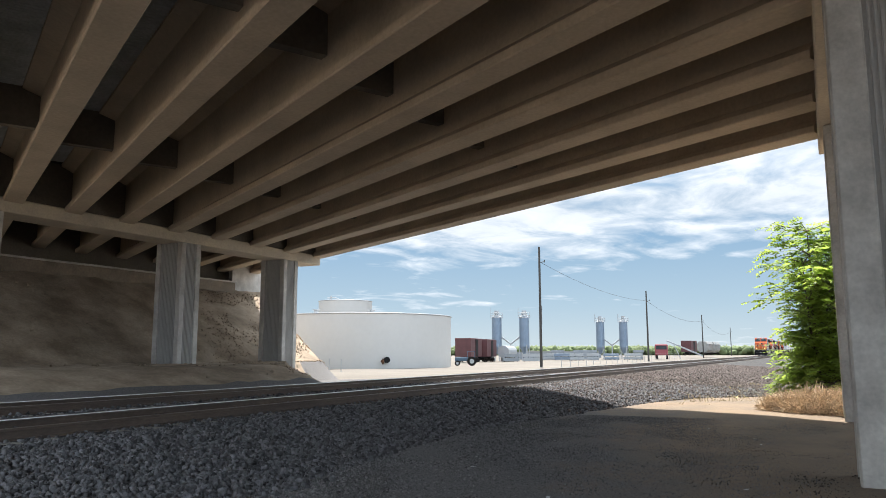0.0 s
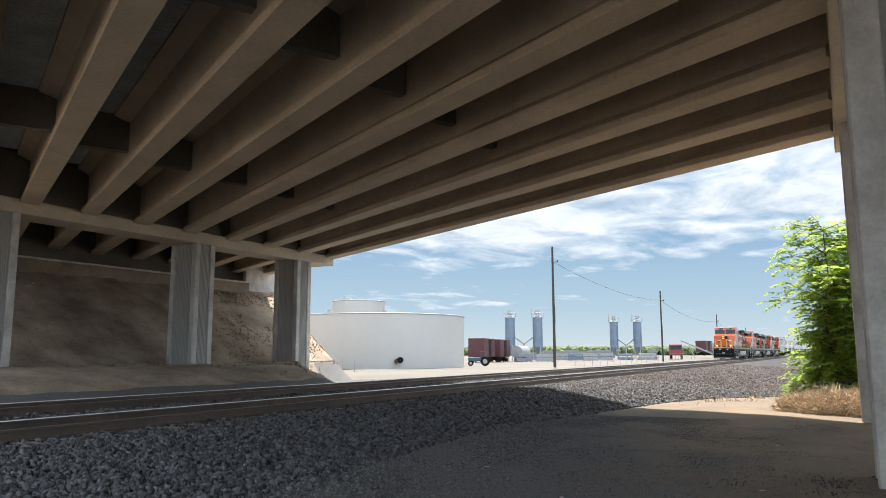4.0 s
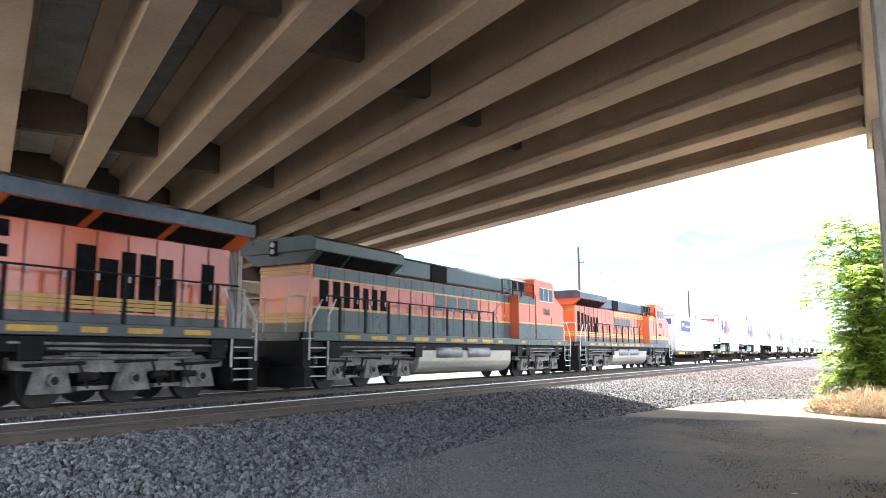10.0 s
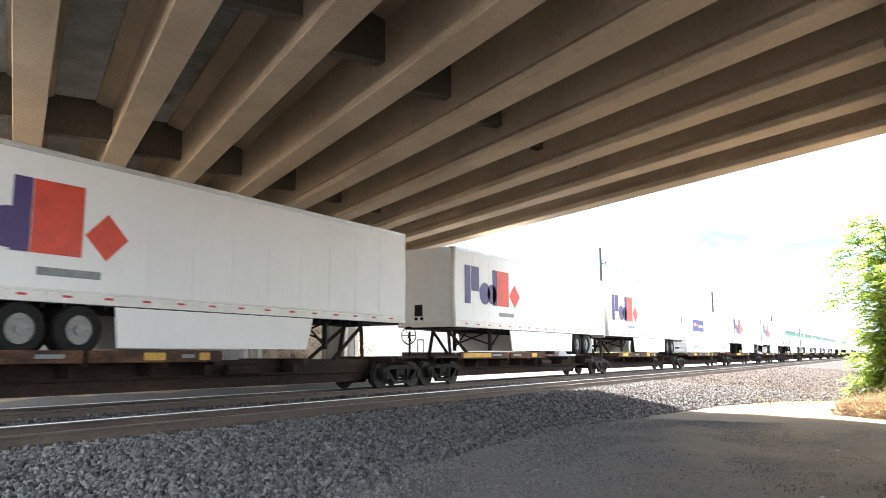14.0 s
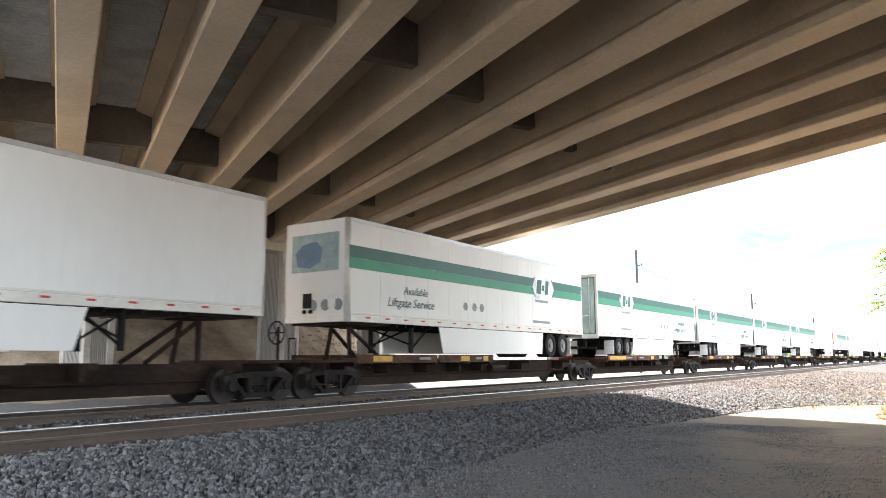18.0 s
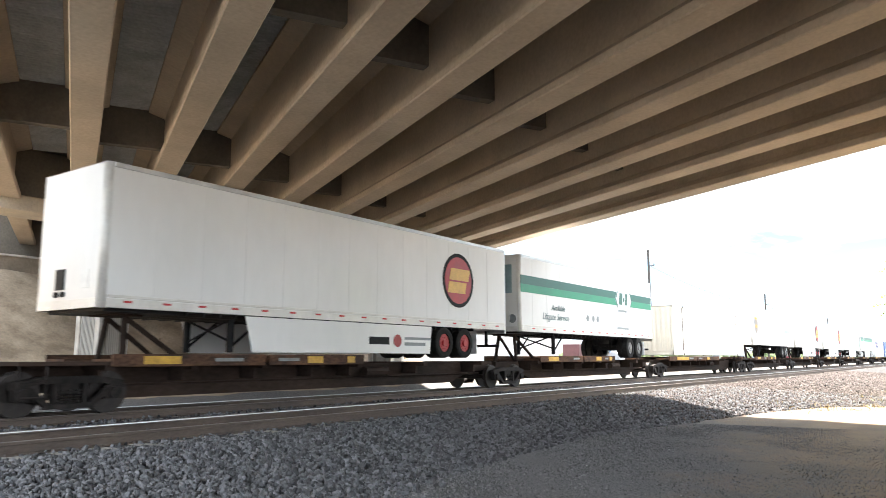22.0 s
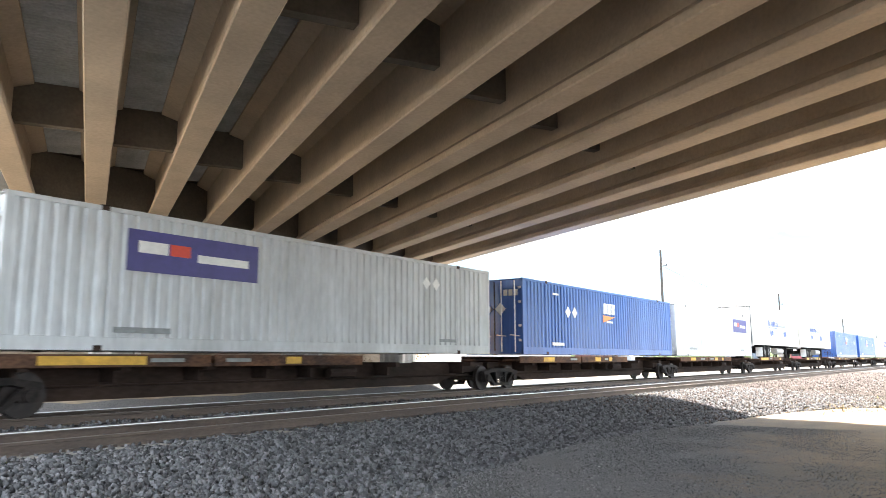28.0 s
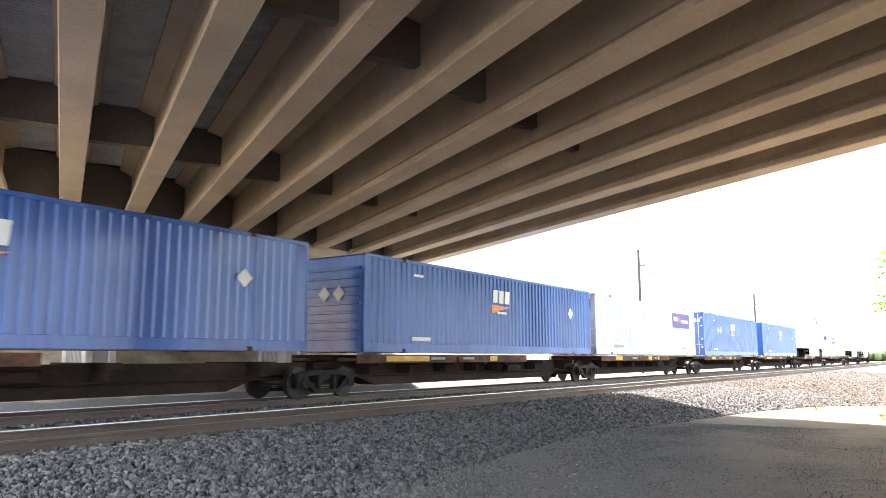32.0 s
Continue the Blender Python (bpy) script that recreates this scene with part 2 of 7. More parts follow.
RAIL_SIDE = material("rusty_rail", (0.15, 0.112, 0.088), 0.8, vary=0.18, scale=2, fine=30, tint=(0.09, 0.069, 0.058), stretch=(0.3, 1, 1))
RAIL_HEAD = material("polished_rail", (0.80, 0.79, 0.77), 0.32, metal=1.0, vary=0.05, scale=2, fine=20)
TIE = material("concrete_tie", (0.30, 0.28, 0.25), 0.9, vary=0.14, scale=2, fine=30, bump=0.3, island=0.15)


# ---------------------------------------------------------------- mesh tools
def box(bm, x0, x1, y0, y1, z0, z1):
    v = [bm.verts.new((x, y, z)) for x in (x0, x1) for y in (y0, y1) for z in (z0, z1)]
    for f in ((0, 1, 3, 2), (4, 6, 7, 5), (0, 4, 5, 1), (2, 3, 7, 6), (0, 2, 6, 4), (1, 5, 7, 3)):
        bm.faces.new([v[i] for i in f])
    return v


def prism(bm, outline, a, b, axis="x"):
    """Sweep a closed outline of (u, w) from a to b along an axis; u, w are the other two axes in order."""
    def put(u, w, d):
        return {"x": (d, u, w), "y": (u, d, w), "z": (u, w, d)}[axis]
    lo = [bm.verts.new(put(u, w, a)) for u, w in outline]
    hi = [bm.verts.new(put(u, w, b)) for u, w in outline]
    n = len(outline)
    for i in range(n):
        bm.faces.new((lo[i], lo[(i + 1) % n], hi[(i + 1) % n], hi[i]))
    bm.faces.new(lo[::-1])
    bm.faces.new(hi)


def tube(bm, p, q, r, seg=8, r2=None):
    p, q = Vector(p), Vector(q)
    d = q - p
    m = Matrix.Translation((p + q) / 2) @ d.to_track_quat("Z", "Y").to_matrix().to_4x4()
    bmesh.ops.create_cone(bm, cap_ends=True, segments=seg, radius1=r, radius2=r if r2 is None else r2, depth=d.length, matrix=m)


def mesh_of(name, bm, mat, bevel=0.0, smooth=False):
    bmesh.ops.recalc_face_normals(bm, faces=bm.faces[:])
    if bevel:
        bmesh.ops.bevel(bm, geom=bm.edges[:], offset=bevel, segments=1, affect="EDGES", clamp_overlap=True)
    me = bpy.data.meshes.new(name)
    bm.to_mesh(me)
    bm.free()
    me.materials.append(mat)
    if smooth:
        for p in me.polygons:
            p.use_smooth = True
    return me


def part(name, bm, mat, parent, label="", bevel=0.0, smooth=False, at=None):
    """One mesh object under a thing or a part. bm may be a finished mesh."""
    me = bm if isinstance(bm, bpy.types.Mesh) else mesh_of(name, bm, mat, bevel, smooth)
    ob = new(name, me)
    ob.parent = parent
    if at is not None:
        ob.matrix_basis = at
    if label:
        tagged(ob, label)
    return ob


def thing(name, m, label, category, group="", kind=""):
    ob = new(name)
    ob.empty_display_size = 0.3
    ob.matrix_basis = m
    return tagged(ob, label, category, group, kind)


def array_mesh(name, verts, faces, mat, smooth=False):
    me = bpy.data.meshes.new(name)
    me.from_pydata(verts, [], faces)
    me.materials.append(mat)
    if smooth:
        me.polygons.foreach_set("use_smooth", [True] * len(me.polygons))
    me.update()
    return me


# ---------------------------------------------------------------- plan
RAIL_Z = 0.53                      # top of rail
TRACK_NEAR, TRACK_FAR = 11.25, 15.45
GAUGE = 0.755                      # rail centre from track centre
GIRDER_AZ = radians(61.8)
GD = Vector((math.cos(GIRDER_AZ), math.sin(GIRDER_AZ), 0))       # along the girders
GN = Vector((math.sin(GIRDER_AZ), -math.cos(GIRDER_AZ), 0))      # across them
SOFFIT = 7.4                       # underside of the girders
NEAR_BENT, FAR_BENT = -0.15, 27.75  # faces of the bent caps towards the span


def smooth_step(a, b, x):
    t = min(1.0, max(0.0, (x - a) / (b - a)))
    return t * t * (3 - 2 * t)


def ground_height(x, y):
    s = x * GN.x + y * GN.y
    z = 0.06 * math.sin(x * 0.35) * math.sin(y * 0.5 + 1) * smooth_step(4, 9, abs(x) + abs(y)) - 0.25 * smooth_step(25, 70, math.hypot(x, y))
    # berm and fill behind the far track
    ramp = 0.25 + 0.8 * smooth_step(18.6, 22.5, y) + max(0.0, min(5.4, (y - 30.0) * 0.68))
    cone = 6.6 - max(0.0, s - (13.9 + min(12.0, max(0, y - 28)) * 0.6)) / 1.14
    low = 1.05 - max(0.0, s - 13.3 - max(0, y - 22) * 0.62) / 1.6
    e = min(ramp, max(low, cone) if y > 28 else low)
    if y > 17.6:
        k = smooth_step(17.6, 19.0, y)
        z = z * (1 - k) + k * max(z, e)
    return z


def build_ground():
    xs = sorted({round(v, 2) for v in [*np.arange(-30, 60, 0.75), *np.arange(60, 130, 3.0), *np.arange(130, 400, 15), 400, 600, 900, 1500, 2500, 4000, -40, -60, -90, -150, -300, -600, -1200, -2500, -4000]})
    ys = sorted({round(v, 2) for v in [*np.arange(-25, 60, 0.75), *np.arange(60, 130, 3.0), *np.arange(130, 400, 15), 400, 600, 900, 1500, 2500, 4000, -40, -60, -90, -150, -300, -600, -1200, -2500, -4000]})
    nx, ny = len(xs), len(ys)
    verts = []
    for x in xs:
        for y in ys:
            z = ground_height(x, y)
            if -30 < x < 60 and -25 < y < 60:
                z += 0.035 * noise.noise(Vector((x * 0.9, y * 0.9, 0))) + (0.2 * noise.noise(Vector((x * 0.45, y * 0.45, 3))) + 0.14 * noise.noise(Vector((x * 1.1, y * 1.1, 7))) if z > 1.2 else (0.16 * noise.noise(Vector((x * 0.8, y * 0.8, 9))) if y > 18.5 and z > 0.2 else 0))
            verts.append((x, y, z))
    faces = [(i * ny + j, (i + 1) * ny + j, (i + 1) * ny + j + 1, i * ny + j + 1) for i in range(nx - 1) for j in range(ny - 1)]
    me = array_mesh("ground", verts, faces, DIRT, smooth=True)
    me.materials.append(SLOPE_DIRT)
    me.materials.append(DIRT_PALE)
    idx = []
    for p in me.polygons:
        c = p.center
        idx.append(1 if c.z > 0.5 and abs(c.x) < 80 else (2 if math.hypot(c.x, c.y) > 48 or c.x * GN.x + c.y * GN.y < -12 else 0))
    me.polygons.foreach_set("material_index", idx)
    return tagged(new("ground", me), "packed brown dirt lot with pale dry earth beyond the bridge", "ground", kind="structure")


build_ground()

# ballast bed: one long bank under both tracks
BED = [(5.6, -0.12), (6.4, 0.04), (8.9, 0.33), (9.35, 0.36), (17.1, 0.36), (18.6, 0.0), (19.2, -0.3)]


def bed_height(y):
    for (a, za), (b, zb) in zip(BED, BED[1:]):
        if a <= y <= b:
            return za + (zb - za) * (y - a) / (b - a)
    return -0.3


def bank_spread(x):
    """The foot of the bank spreads out towards the distance."""
    return 1.0 + 1.4 * smooth_step(20, 36, x)


def bed_at(x, y):
    return bed_height(9.35 - (9.35 - y) / bank_spread(x)) if y < 9.35 else bed_height(y)


def build_bed():
    xs = [*np.arange(-40, 60, 0.4), *np.arange(60, 140, 2.0), *np.arange(140, 900, 20.0), 1500.0]
    ys = [5.6, 5.9, 6.2, 6.5, 6.9, 7.3, 7.7, 8.1, 8.5, 8.9, 9.35, 10.2, 11.25, 12.3, 13.3, 14.4, 15.45, 16.5, 17.1, 17.8, 18.6, 19.2]
    verts = []
    for x in xs:
        for j, y in enumerate(ys):
            w = (9.35 - (9.35 - y) * bank_spread(x) if y < 9.35 else y) + (0.25 * noise.noise(Vector((x * 0.35, y * 0.3, 5))) if j < 8 else 0)
            verts.append((x, w, bed_height(y) - 0.018 + 0.02 * noise.noise(Vector((x * 1.3, y * 1.3, 1)))))
    n = len(ys)
    faces = [(i * n + j, (i + 1) * n + j, (i + 1) * n + j + 1, i * n + j + 1) for i in range(len(xs) - 1) for j in range(n - 1)]
    ob = new("ballast_bank", array_mesh("ballast_bank", verts, faces, BALLAST_BED, smooth=True))
    return tagged(ob, "long bank of crushed-rock ballast under two tracks, bed coloured as shade between stones", "ballast", kind="structure")


BANK = build_bed()

# rails: foot, web and head
RAIL_WEB = [(-0.075, -0.178), (0.075, -0.178), (0.075, -0.166), (0.012, -0.148), (0.012, -0.05), (0.036, -0.04), (0.036, -0.008), (-0.036, -0.008), (-0.036, -0.04), (-0.012, -0.05), (-0.012, -0.148), (-0.075, -0.166)]
RAIL_TOP = [(-0.027, 0.001), (0.026, 0.001), (0.026, -0.006), (-0.027, -0.006)]
RAIL_FACE = [(-0.0388, -0.019), (-0.0375, -0.007), (-0.034, -0.002), (-0.032, -0.008), (-0.033, -0.019)]


def build_track(name, yc, label):
    tr = thing(name, pose(0, yc, RAIL_Z), label, "railway track", kind="structure")
    for side in (-1, 1):
        bm = bmesh.new()
        prism(bm, [(u + side * GAUGE, w) for u, w in RAIL_WEB], -60, 1400)
        rail = part("rail", bm, RAIL_SIDE, tr, "rust-brown steel rail with polished top")
        bm = bmesh.new()
        prism(bm, [(side * (u + GAUGE), w) for u, w in RAIL_TOP], -60, 1400)
        part("rail_head", bm, RAIL_RUN, rail, "dull worn running surface")
        bm = bmesh.new()
        prism(bm, [(side * (u + GAUGE), w) for u, w in RAIL_FACE], -60, 1400)
        part("gauge_face", bm, RAIL_HEAD, rail, "bright worn gauge face of the rail")
    bm = bmesh.new()
    prism(bm, [(-1.28, -0.36), (1.28, -0.36), (1.28, -0.19), (1.22, -0.176), (-1.22, -0.176), (-1.28, -0.19)], -0.12, 0.12)
    tie = mesh_of("tie", bm, TIE)
    bm = bmesh.new()
    for side in (-1, 1):
        for d in (-0.11, 0.11):
            box(bm, -0.05, 0.05, side * GAUGE + d - 0.035, side * GAUGE + d + 0.035, -0.18, -0.135)
    clip = mesh_of("rail_clip", bm, RAIL_SIDE)
    x = -8.0
    while x < 70:
        t = part("tie", tie, None, tr, at=pose(x, 0, 0))
        part("rail_clip", clip, None, t)
        x += 0.61
    bm = bmesh.new()
    while x < 260:
        box(bm, x - 0.12, x + 0.12, -1.28, 1.28, -0.36, -0.178)
        x += 0.61
    part("far_ties", bm, TIE, tr)["kind"] = "stuff"
    return tr


build_track("track_near", TRACK_NEAR, "empty railway track of two rails on concrete ties in ballast")
build_track("track_far", TRACK_FAR, "railway track carrying the freight train, two rails on concrete ties")

# ---------------------------------------------------------------- bridge
bridge = thing("road_bridge", pose(0, 0, 0), "wide concrete highway overpass on girders and fluted columns", "bridge", kind="structure")


def along(s, y):
    """The point of a line at offset s across the girders where it meets the given y."""
    d = (y - s * GN.y) / GD.y
    return Vector((s * GN.x + d * GD.x, y, 0)), d


GIRDER_S = [19.37, 16.93, 14.38, 11.87, 9.38, 6.9, 4.54, 2.25, -0.08, -2.42]
PROFILE = [(-0.33, 0), (0.33, 0), (0.36, 0.03), (0.36, 0.19), (0.11, 0.42), (0.11, 1.72), (0.6, 1.88), (0.6, 2.0), (-0.6, 2.0), (-0.6, 1.88), (-0.11, 1.72), (-0.11, 0.42), (-0.36, 0.19), (-0.36, 0.03)]
DECK_Z = SOFFIT + 2.0


def girder(s, y0, y1):
    _, d0 = along(s, y0)
    _, d1 = along(s, y1)
    bm = bmesh.new()
    prism(bm, [(s + u, SOFFIT + w) for u, w in PROFILE], d0, d1, "y")
    bmesh.ops.transform(bm, matrix=Matrix(((GN.x, GD.x, 0, 0), (GN.y, GD.y, 0, 0), (0, 0, 1, 0), (0, 0, 0, 1))), verts=bm.verts[:])
    part("girder", bm, CONCRETE_GIRDER, bridge)


for s in GIRDER_S:
    girder(s, NEAR_BENT - 0.1, FAR_BENT + 0.1)
    girder(s, FAR_BENT + 1.5, 40.5)
    girder(s, -16, NEAR_BENT - 1.6)
TO_BRIDGE = Matrix(((GN.x, GD.x, 0, 0), (GN.y, GD.y, 0, 0), (0, 0, 1, 0), (0, 0, 0, 1)))


def bridge_part(name, mat, spans, label="", bevel=0.0):
    """Boxes in bridge axes: across, along, up."""
    bm = bmesh.new()
    for sp in spans:
        box(bm, *sp)
    bmesh.ops.transform(bm, matrix=TO_BRIDGE, verts=bm.verts[:])
    return part(name, bm, mat, bridge, label, bevel)


S_LO, S_HI = GIRDER_S[-1] - 1.0, GIRDER_S[0] + 0.95
D_LO, D_HI = -34.0, 64.0
bridge_part("deck", DECK_DARK, [(S_LO, S_HI, D_LO, D_HI, DECK_Z + 0.012, DECK_Z + 0.26)], "concrete deck slab, coloured dark for the shade under it")
bridge_part("barrier", CONCRETE, [(S_HI - 0.4, S_HI + 0.02, D_LO, D_HI, DECK_Z + 0.262, DECK_Z + 1.05)], "concrete barrier along the deck edge")
bridge_part("barrier", CONCRETE, [(S_LO - 0.02, S_LO + 0.4, D_LO, D_HI, DECK_Z + 0.262, DECK_Z + 1.05)])

# cross beams between the girders, in rows along the bents
DIAPHRAGM_ROWS = (10.1, 20.85)
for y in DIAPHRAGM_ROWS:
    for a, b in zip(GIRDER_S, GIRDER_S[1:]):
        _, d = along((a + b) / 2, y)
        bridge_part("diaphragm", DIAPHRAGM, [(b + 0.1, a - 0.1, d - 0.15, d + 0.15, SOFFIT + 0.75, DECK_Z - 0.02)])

# corrugated metal forms under the deck
def form_panel(a, b, d0, d1, name="deck_form"):
    nx = max(4, int((d1 - d0) / 0.08))
    verts, faces = [], []
    for i in range(nx * 2 + 1):
        d = d0 + (d1 - d0) * i / (nx * 2)
        z = DECK_Z - (0.07 if (i // 2) % 2 else 0.012)
        for s in (b + 0.61, a - 0.61):
            p = GN * s + GD * d
            verts.append((p.x, p.y, z))
    for i in range(nx * 2):
        faces.append((2 * i, 2 * i + 1, 2 * i + 3, 2 * i + 2))
    ob = new(name, array_mesh(name, verts, faces, DECK_METAL))
    ob.parent = bridge
    return ob


for a, b in zip(GIRDER_S, GIRDER_S[1:]):
    mid = (a + b) / 2
    stops = [along(mid, y)[1] for y in (NEAR_BENT, *DIAPHRAGM_ROWS, FAR_BENT)]
    for d0, d1 in zip(stops, stops[1:]):
        form_panel(a, b, d0 + 0.2, d1 - 0.2)


# bent caps and fluted columns
def cap(y0, y1, x0, x1, top):
    bm = bmesh.new()
    prism(bm, [(y0, SOFFIT - 0.42), (y1, SOFFIT - 0.42), (y1, SOFFIT + top), (y0, SOFFIT + top)], x0, x1)
    part("bent_cap", bm, CONCRETE, bridge, "long concrete cap beam over the columns", bevel=0.03)


cap(FAR_BENT, FAR_BENT + 1.55, 2.0, 37.2, 0.16)
# darker colour than the cap stands for shade between the girder ends
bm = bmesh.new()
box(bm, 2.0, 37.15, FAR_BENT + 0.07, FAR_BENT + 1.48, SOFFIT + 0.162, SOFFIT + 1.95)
part("end_diaphragm", bm, DIAPHRAGM, bridge, "cross wall between the girder ends, coloured shade-dark")
cap(NEAR_BENT - 1.75, NEAR_BENT, -14.0, 22.4, 1.95)


def column(x, y, z0, wx=1.27, wy=1.75, band=0.3):
    """A rectangular column whose faces each have a recessed fluted panel between pale corner bands."""
    z1 = SOFFIT - 0.42
    bm = bmesh.new()
    box(bm, x + 0.08, x + wx - 0.08, y + 0.08, y + wy - 0.08, z0, z1)
    core = part("column", bm, CONCRETE_GREY, bridge, "concrete column with recessed fluted faces and pale corners")
    for cx, cy in ((0, 0), (1, 0), (0, 1), (1, 1)):
        bm = bmesh.new()
        a, b = 0.3, band
        x0 = x if cx == 0 else x + wx - a
        y0 = y if cy == 0 else y + wy - b
        box(bm, x0, x0 + a, y0, y0 + b, z0, z1)
        part("corner_band", bm, CONCRETE_PALE, core, bevel=0.025)
    for k in range(1, 12):
        u = band + (wy - 2 * band) * k / 12
        for xx in (x + 0.055, x + wx - 0.08):
            bm = bmesh.new()
            box(bm, xx, xx + 0.025, y + u - 0.018, y + u + 0.018, z0, z1 - 0.01)
            part("flute", bm, CONCRETE_GREY, core)
    for k in range(1, 8):
        u = 0.3 + (wx - 0.6) * k / 8
        for yy in (y + 0.055, y + wy - 0.08):
            bm = bmesh.new()
            box(bm, x + u - 0.018, x + u + 0.018, yy, yy + 0.025, z0, z1 - 0.01)
            part("flute", bm, CONCRETE_GREY, core)


for x in (33.68, 25.95, 15.8, 6.6):
    column(x, 27.7, -0.4)
for x in (10.4, 19.4, -9.0):
    column(x, -2.01, -0.3, band=0.42)

# far abutment: stained wall above the slope, pale ledge, back wall and wing wall
bm = bmesh.new()
box(bm, 6, 39.7, 37.0, 39.0, 4.6, 6.5)
part("abutment", bm, ABUTMENT, bridge, "brown stained abutment wall at the top of the slope")
# back wall takes the same dark colour, as shade behind the girders
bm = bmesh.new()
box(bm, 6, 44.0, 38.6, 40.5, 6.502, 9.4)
part("back_wall", bm, DIAPHRAGM, bridge, "back wall behind the girder ends, coloured shade-dark")
bm = bmesh.new()
box(bm, 6, 39.75, 36.9, 37.16, 6.502, 6.6)
part("abutment_ledge", bm, CONCRETE_PALE, bridge, "thin pale concrete ledge", bevel=0.01)
bm = bmesh.new()
box(bm, 39.8, 44.5, 37.4, 37.75, 4.2, 8.9)
part("wing_wall", bm, CONCRETE_PALE, bridge, "pale concrete wing wall", bevel=0.02)


# ---------------------------------------------------------------- train materials
WHITE = material("white_trailer_skin", (0.82, 0.81, 0.78), 0.2, vary=0.02, scale=0.3, fine=4, tint=(0.77, 0.76, 0.73), stretch=(1, 1, 0.35), spec=0.25)
WHITE_TRIM = material("aluminium_trim", (0.66, 0.66, 0.65), 0.35, metal=0.6, vary=0.07, scale=2, fine=14)
DOOR_WHITE = material("white_door", (0.80, 0.82, 0.84), 0.3, vary=0.06, scale=1.5, fine=10, tint=(0.60, 0.61, 0.61))
DOOR_MIRROR = material("bare_metal_door", (0.46, 0.52, 0.53), 0.2, metal=0.7, vary=0.14, scale=0.9, fine=5, tint=(0.30, 0.37, 0.35))
PANEL_TEAL = material("faded_teal_panel", (0.22, 0.34, 0.36), 0.4, vary=0.14, scale=1.2, fine=8, tint=(0.36, 0.46, 0.48))
PANEL_BLUE = material("faded_blue_patch", (0.10, 0.20, 0.34), 0.4, vary=0.1, scale=2, fine=10)
CREAM = material("cream_trailer_skin", (0.76, 0.69, 0.53), 0.2, vary=0.04, scale=0.5, fine=4, tint=(0.69, 0.62, 0.47), stretch=(1, 1, 0.35), spec=0.25)
CREAM_BOX = material("cream_container_paint", (0.72, 0.68, 0.59), 0.5, vary=0.07, scale=0.6, fine=8, tint=(0.56, 0.52, 0.44), stretch=(1, 1, 0.3))
BLUE = material("blue_container_paint", (0.05, 0.125, 0.38), 0.14, vary=0.14, scale=0.7, fine=7, tint=(0.036, 0.085, 0.27), stretch=(1, 1, 0.12), spec=0.6)
ORANGE_MARK = material("orange_mark", (0.78, 0.24, 0.05), 0.4, vary=0.08, scale=3, fine=20)
GREY = material("grey_container_paint", (0.58, 0.60, 0.60), 0.4, vary=0.1, scale=0.8, fine=9, tint=(0.44, 0.455, 0.45), stretch=(1, 1, 0.3), spec=0.25)
SILVER = material("pale_silver_trailer_skin", (0.60, 0.62, 0.635), 0.22, vary=0.03, scale=0.3, fine=4, tint=(0.53, 0.55, 0.565), stretch=(1, 1, 0.35), spec=0.3)
PURPLE = material("purple_paint", (0.06, 0.035, 0.14), 0.35, vary=0.08, scale=2, fine=10)
PURPLE_SIGN = material("violet_sign", (0.055, 0.05, 0.21), 0.4, vary=0.08, scale=2, fine=10)
RED_ORANGE = material("red_orange_paint", (0.70, 0.065, 0.03), 0.35, vary=0.08, scale=2, fine=10)
GREEN_DARK = material("dark_green_paint", (0.015, 0.105, 0.07), 0.35, vary=0.08, scale=1, fine=10)
GREEN = material("green_paint", (0.018, 0.25, 0.125), 0.35, vary=0.08, scale=1, fine=10)
BAR_GREY = material("faded_lettering", (0.26, 0.28, 0.28), 0.5, vary=0.12, scale=6, fine=30)
TEAL = material("teal_lettering", (0.05, 0.12, 0.12), 0.45, vary=0.1, scale=6, fine=30)
BAR_BLUE = material("blue_lettering", (0.035, 0.09, 0.33), 0.4, vary=0.08, scale=3, fine=20)
BROWN_SHIELD = material("brown_emblem", (0.30, 0.235, 0.19), 0.4, vary=0.08, scale=3, fine=20)
GOLD = material("gold_emblem", (0.72, 0.40, 0.07), 0.4, vary=0.08, scale=3, fine=20)
RED_DARK = material("dark_red_paint", (0.40, 0.022, 0.025), 0.4, vary=0.1, scale=3, fine=20)
BLACK = material("black_paint", (0.013, 0.013, 0.014), 0.55, vary=0.2, scale=3, fine=20, spec=0.15)
TYRE = material("rubber_tyre", (0.022, 0.021, 0.02), 0.85, vary=0.2, scale=8, fine=40, bump=0.3, spec=0.2)
RAIL_CREAM = material("cream_white_side_rail", (0.74, 0.72, 0.67), 0.4, metal=0.1, vary=0.06, scale=2, fine=14, tint=(0.64, 0.61, 0.56))
HUB = material("steel_hub", (0.27, 0.265, 0.26), 0.45, metal=0.4, vary=0.12, scale=8, fine=30)
SPINE = material("weathered_brown_steel", (0.055, 0.036, 0.028), 0.75, vary=0.25, scale=1.0, fine=12, tint=(0.024, 0.017, 0.014), stretch=(0.4, 1, 1), spec=0.12)
DECK_RUST = material("rusty_platform_edge", (0.14, 0.072, 0.042), 0.8, vary=0.3, scale=2.5, fine=20, tint=(0.05, 0.032, 0.025), stretch=(0.5, 1, 1), spec=0.15)
YELLOW = material("yellow_safety_paint", (0.70, 0.40, 0.05), 0.5, vary=0.15, scale=4, fine=30)
TRUCK = material("cast_truck_steel", (0.034, 0.027, 0.024), 0.75, vary=0.3, scale=4, fine=24, tint=(0.014, 0.012, 0.011), spec=0.2)
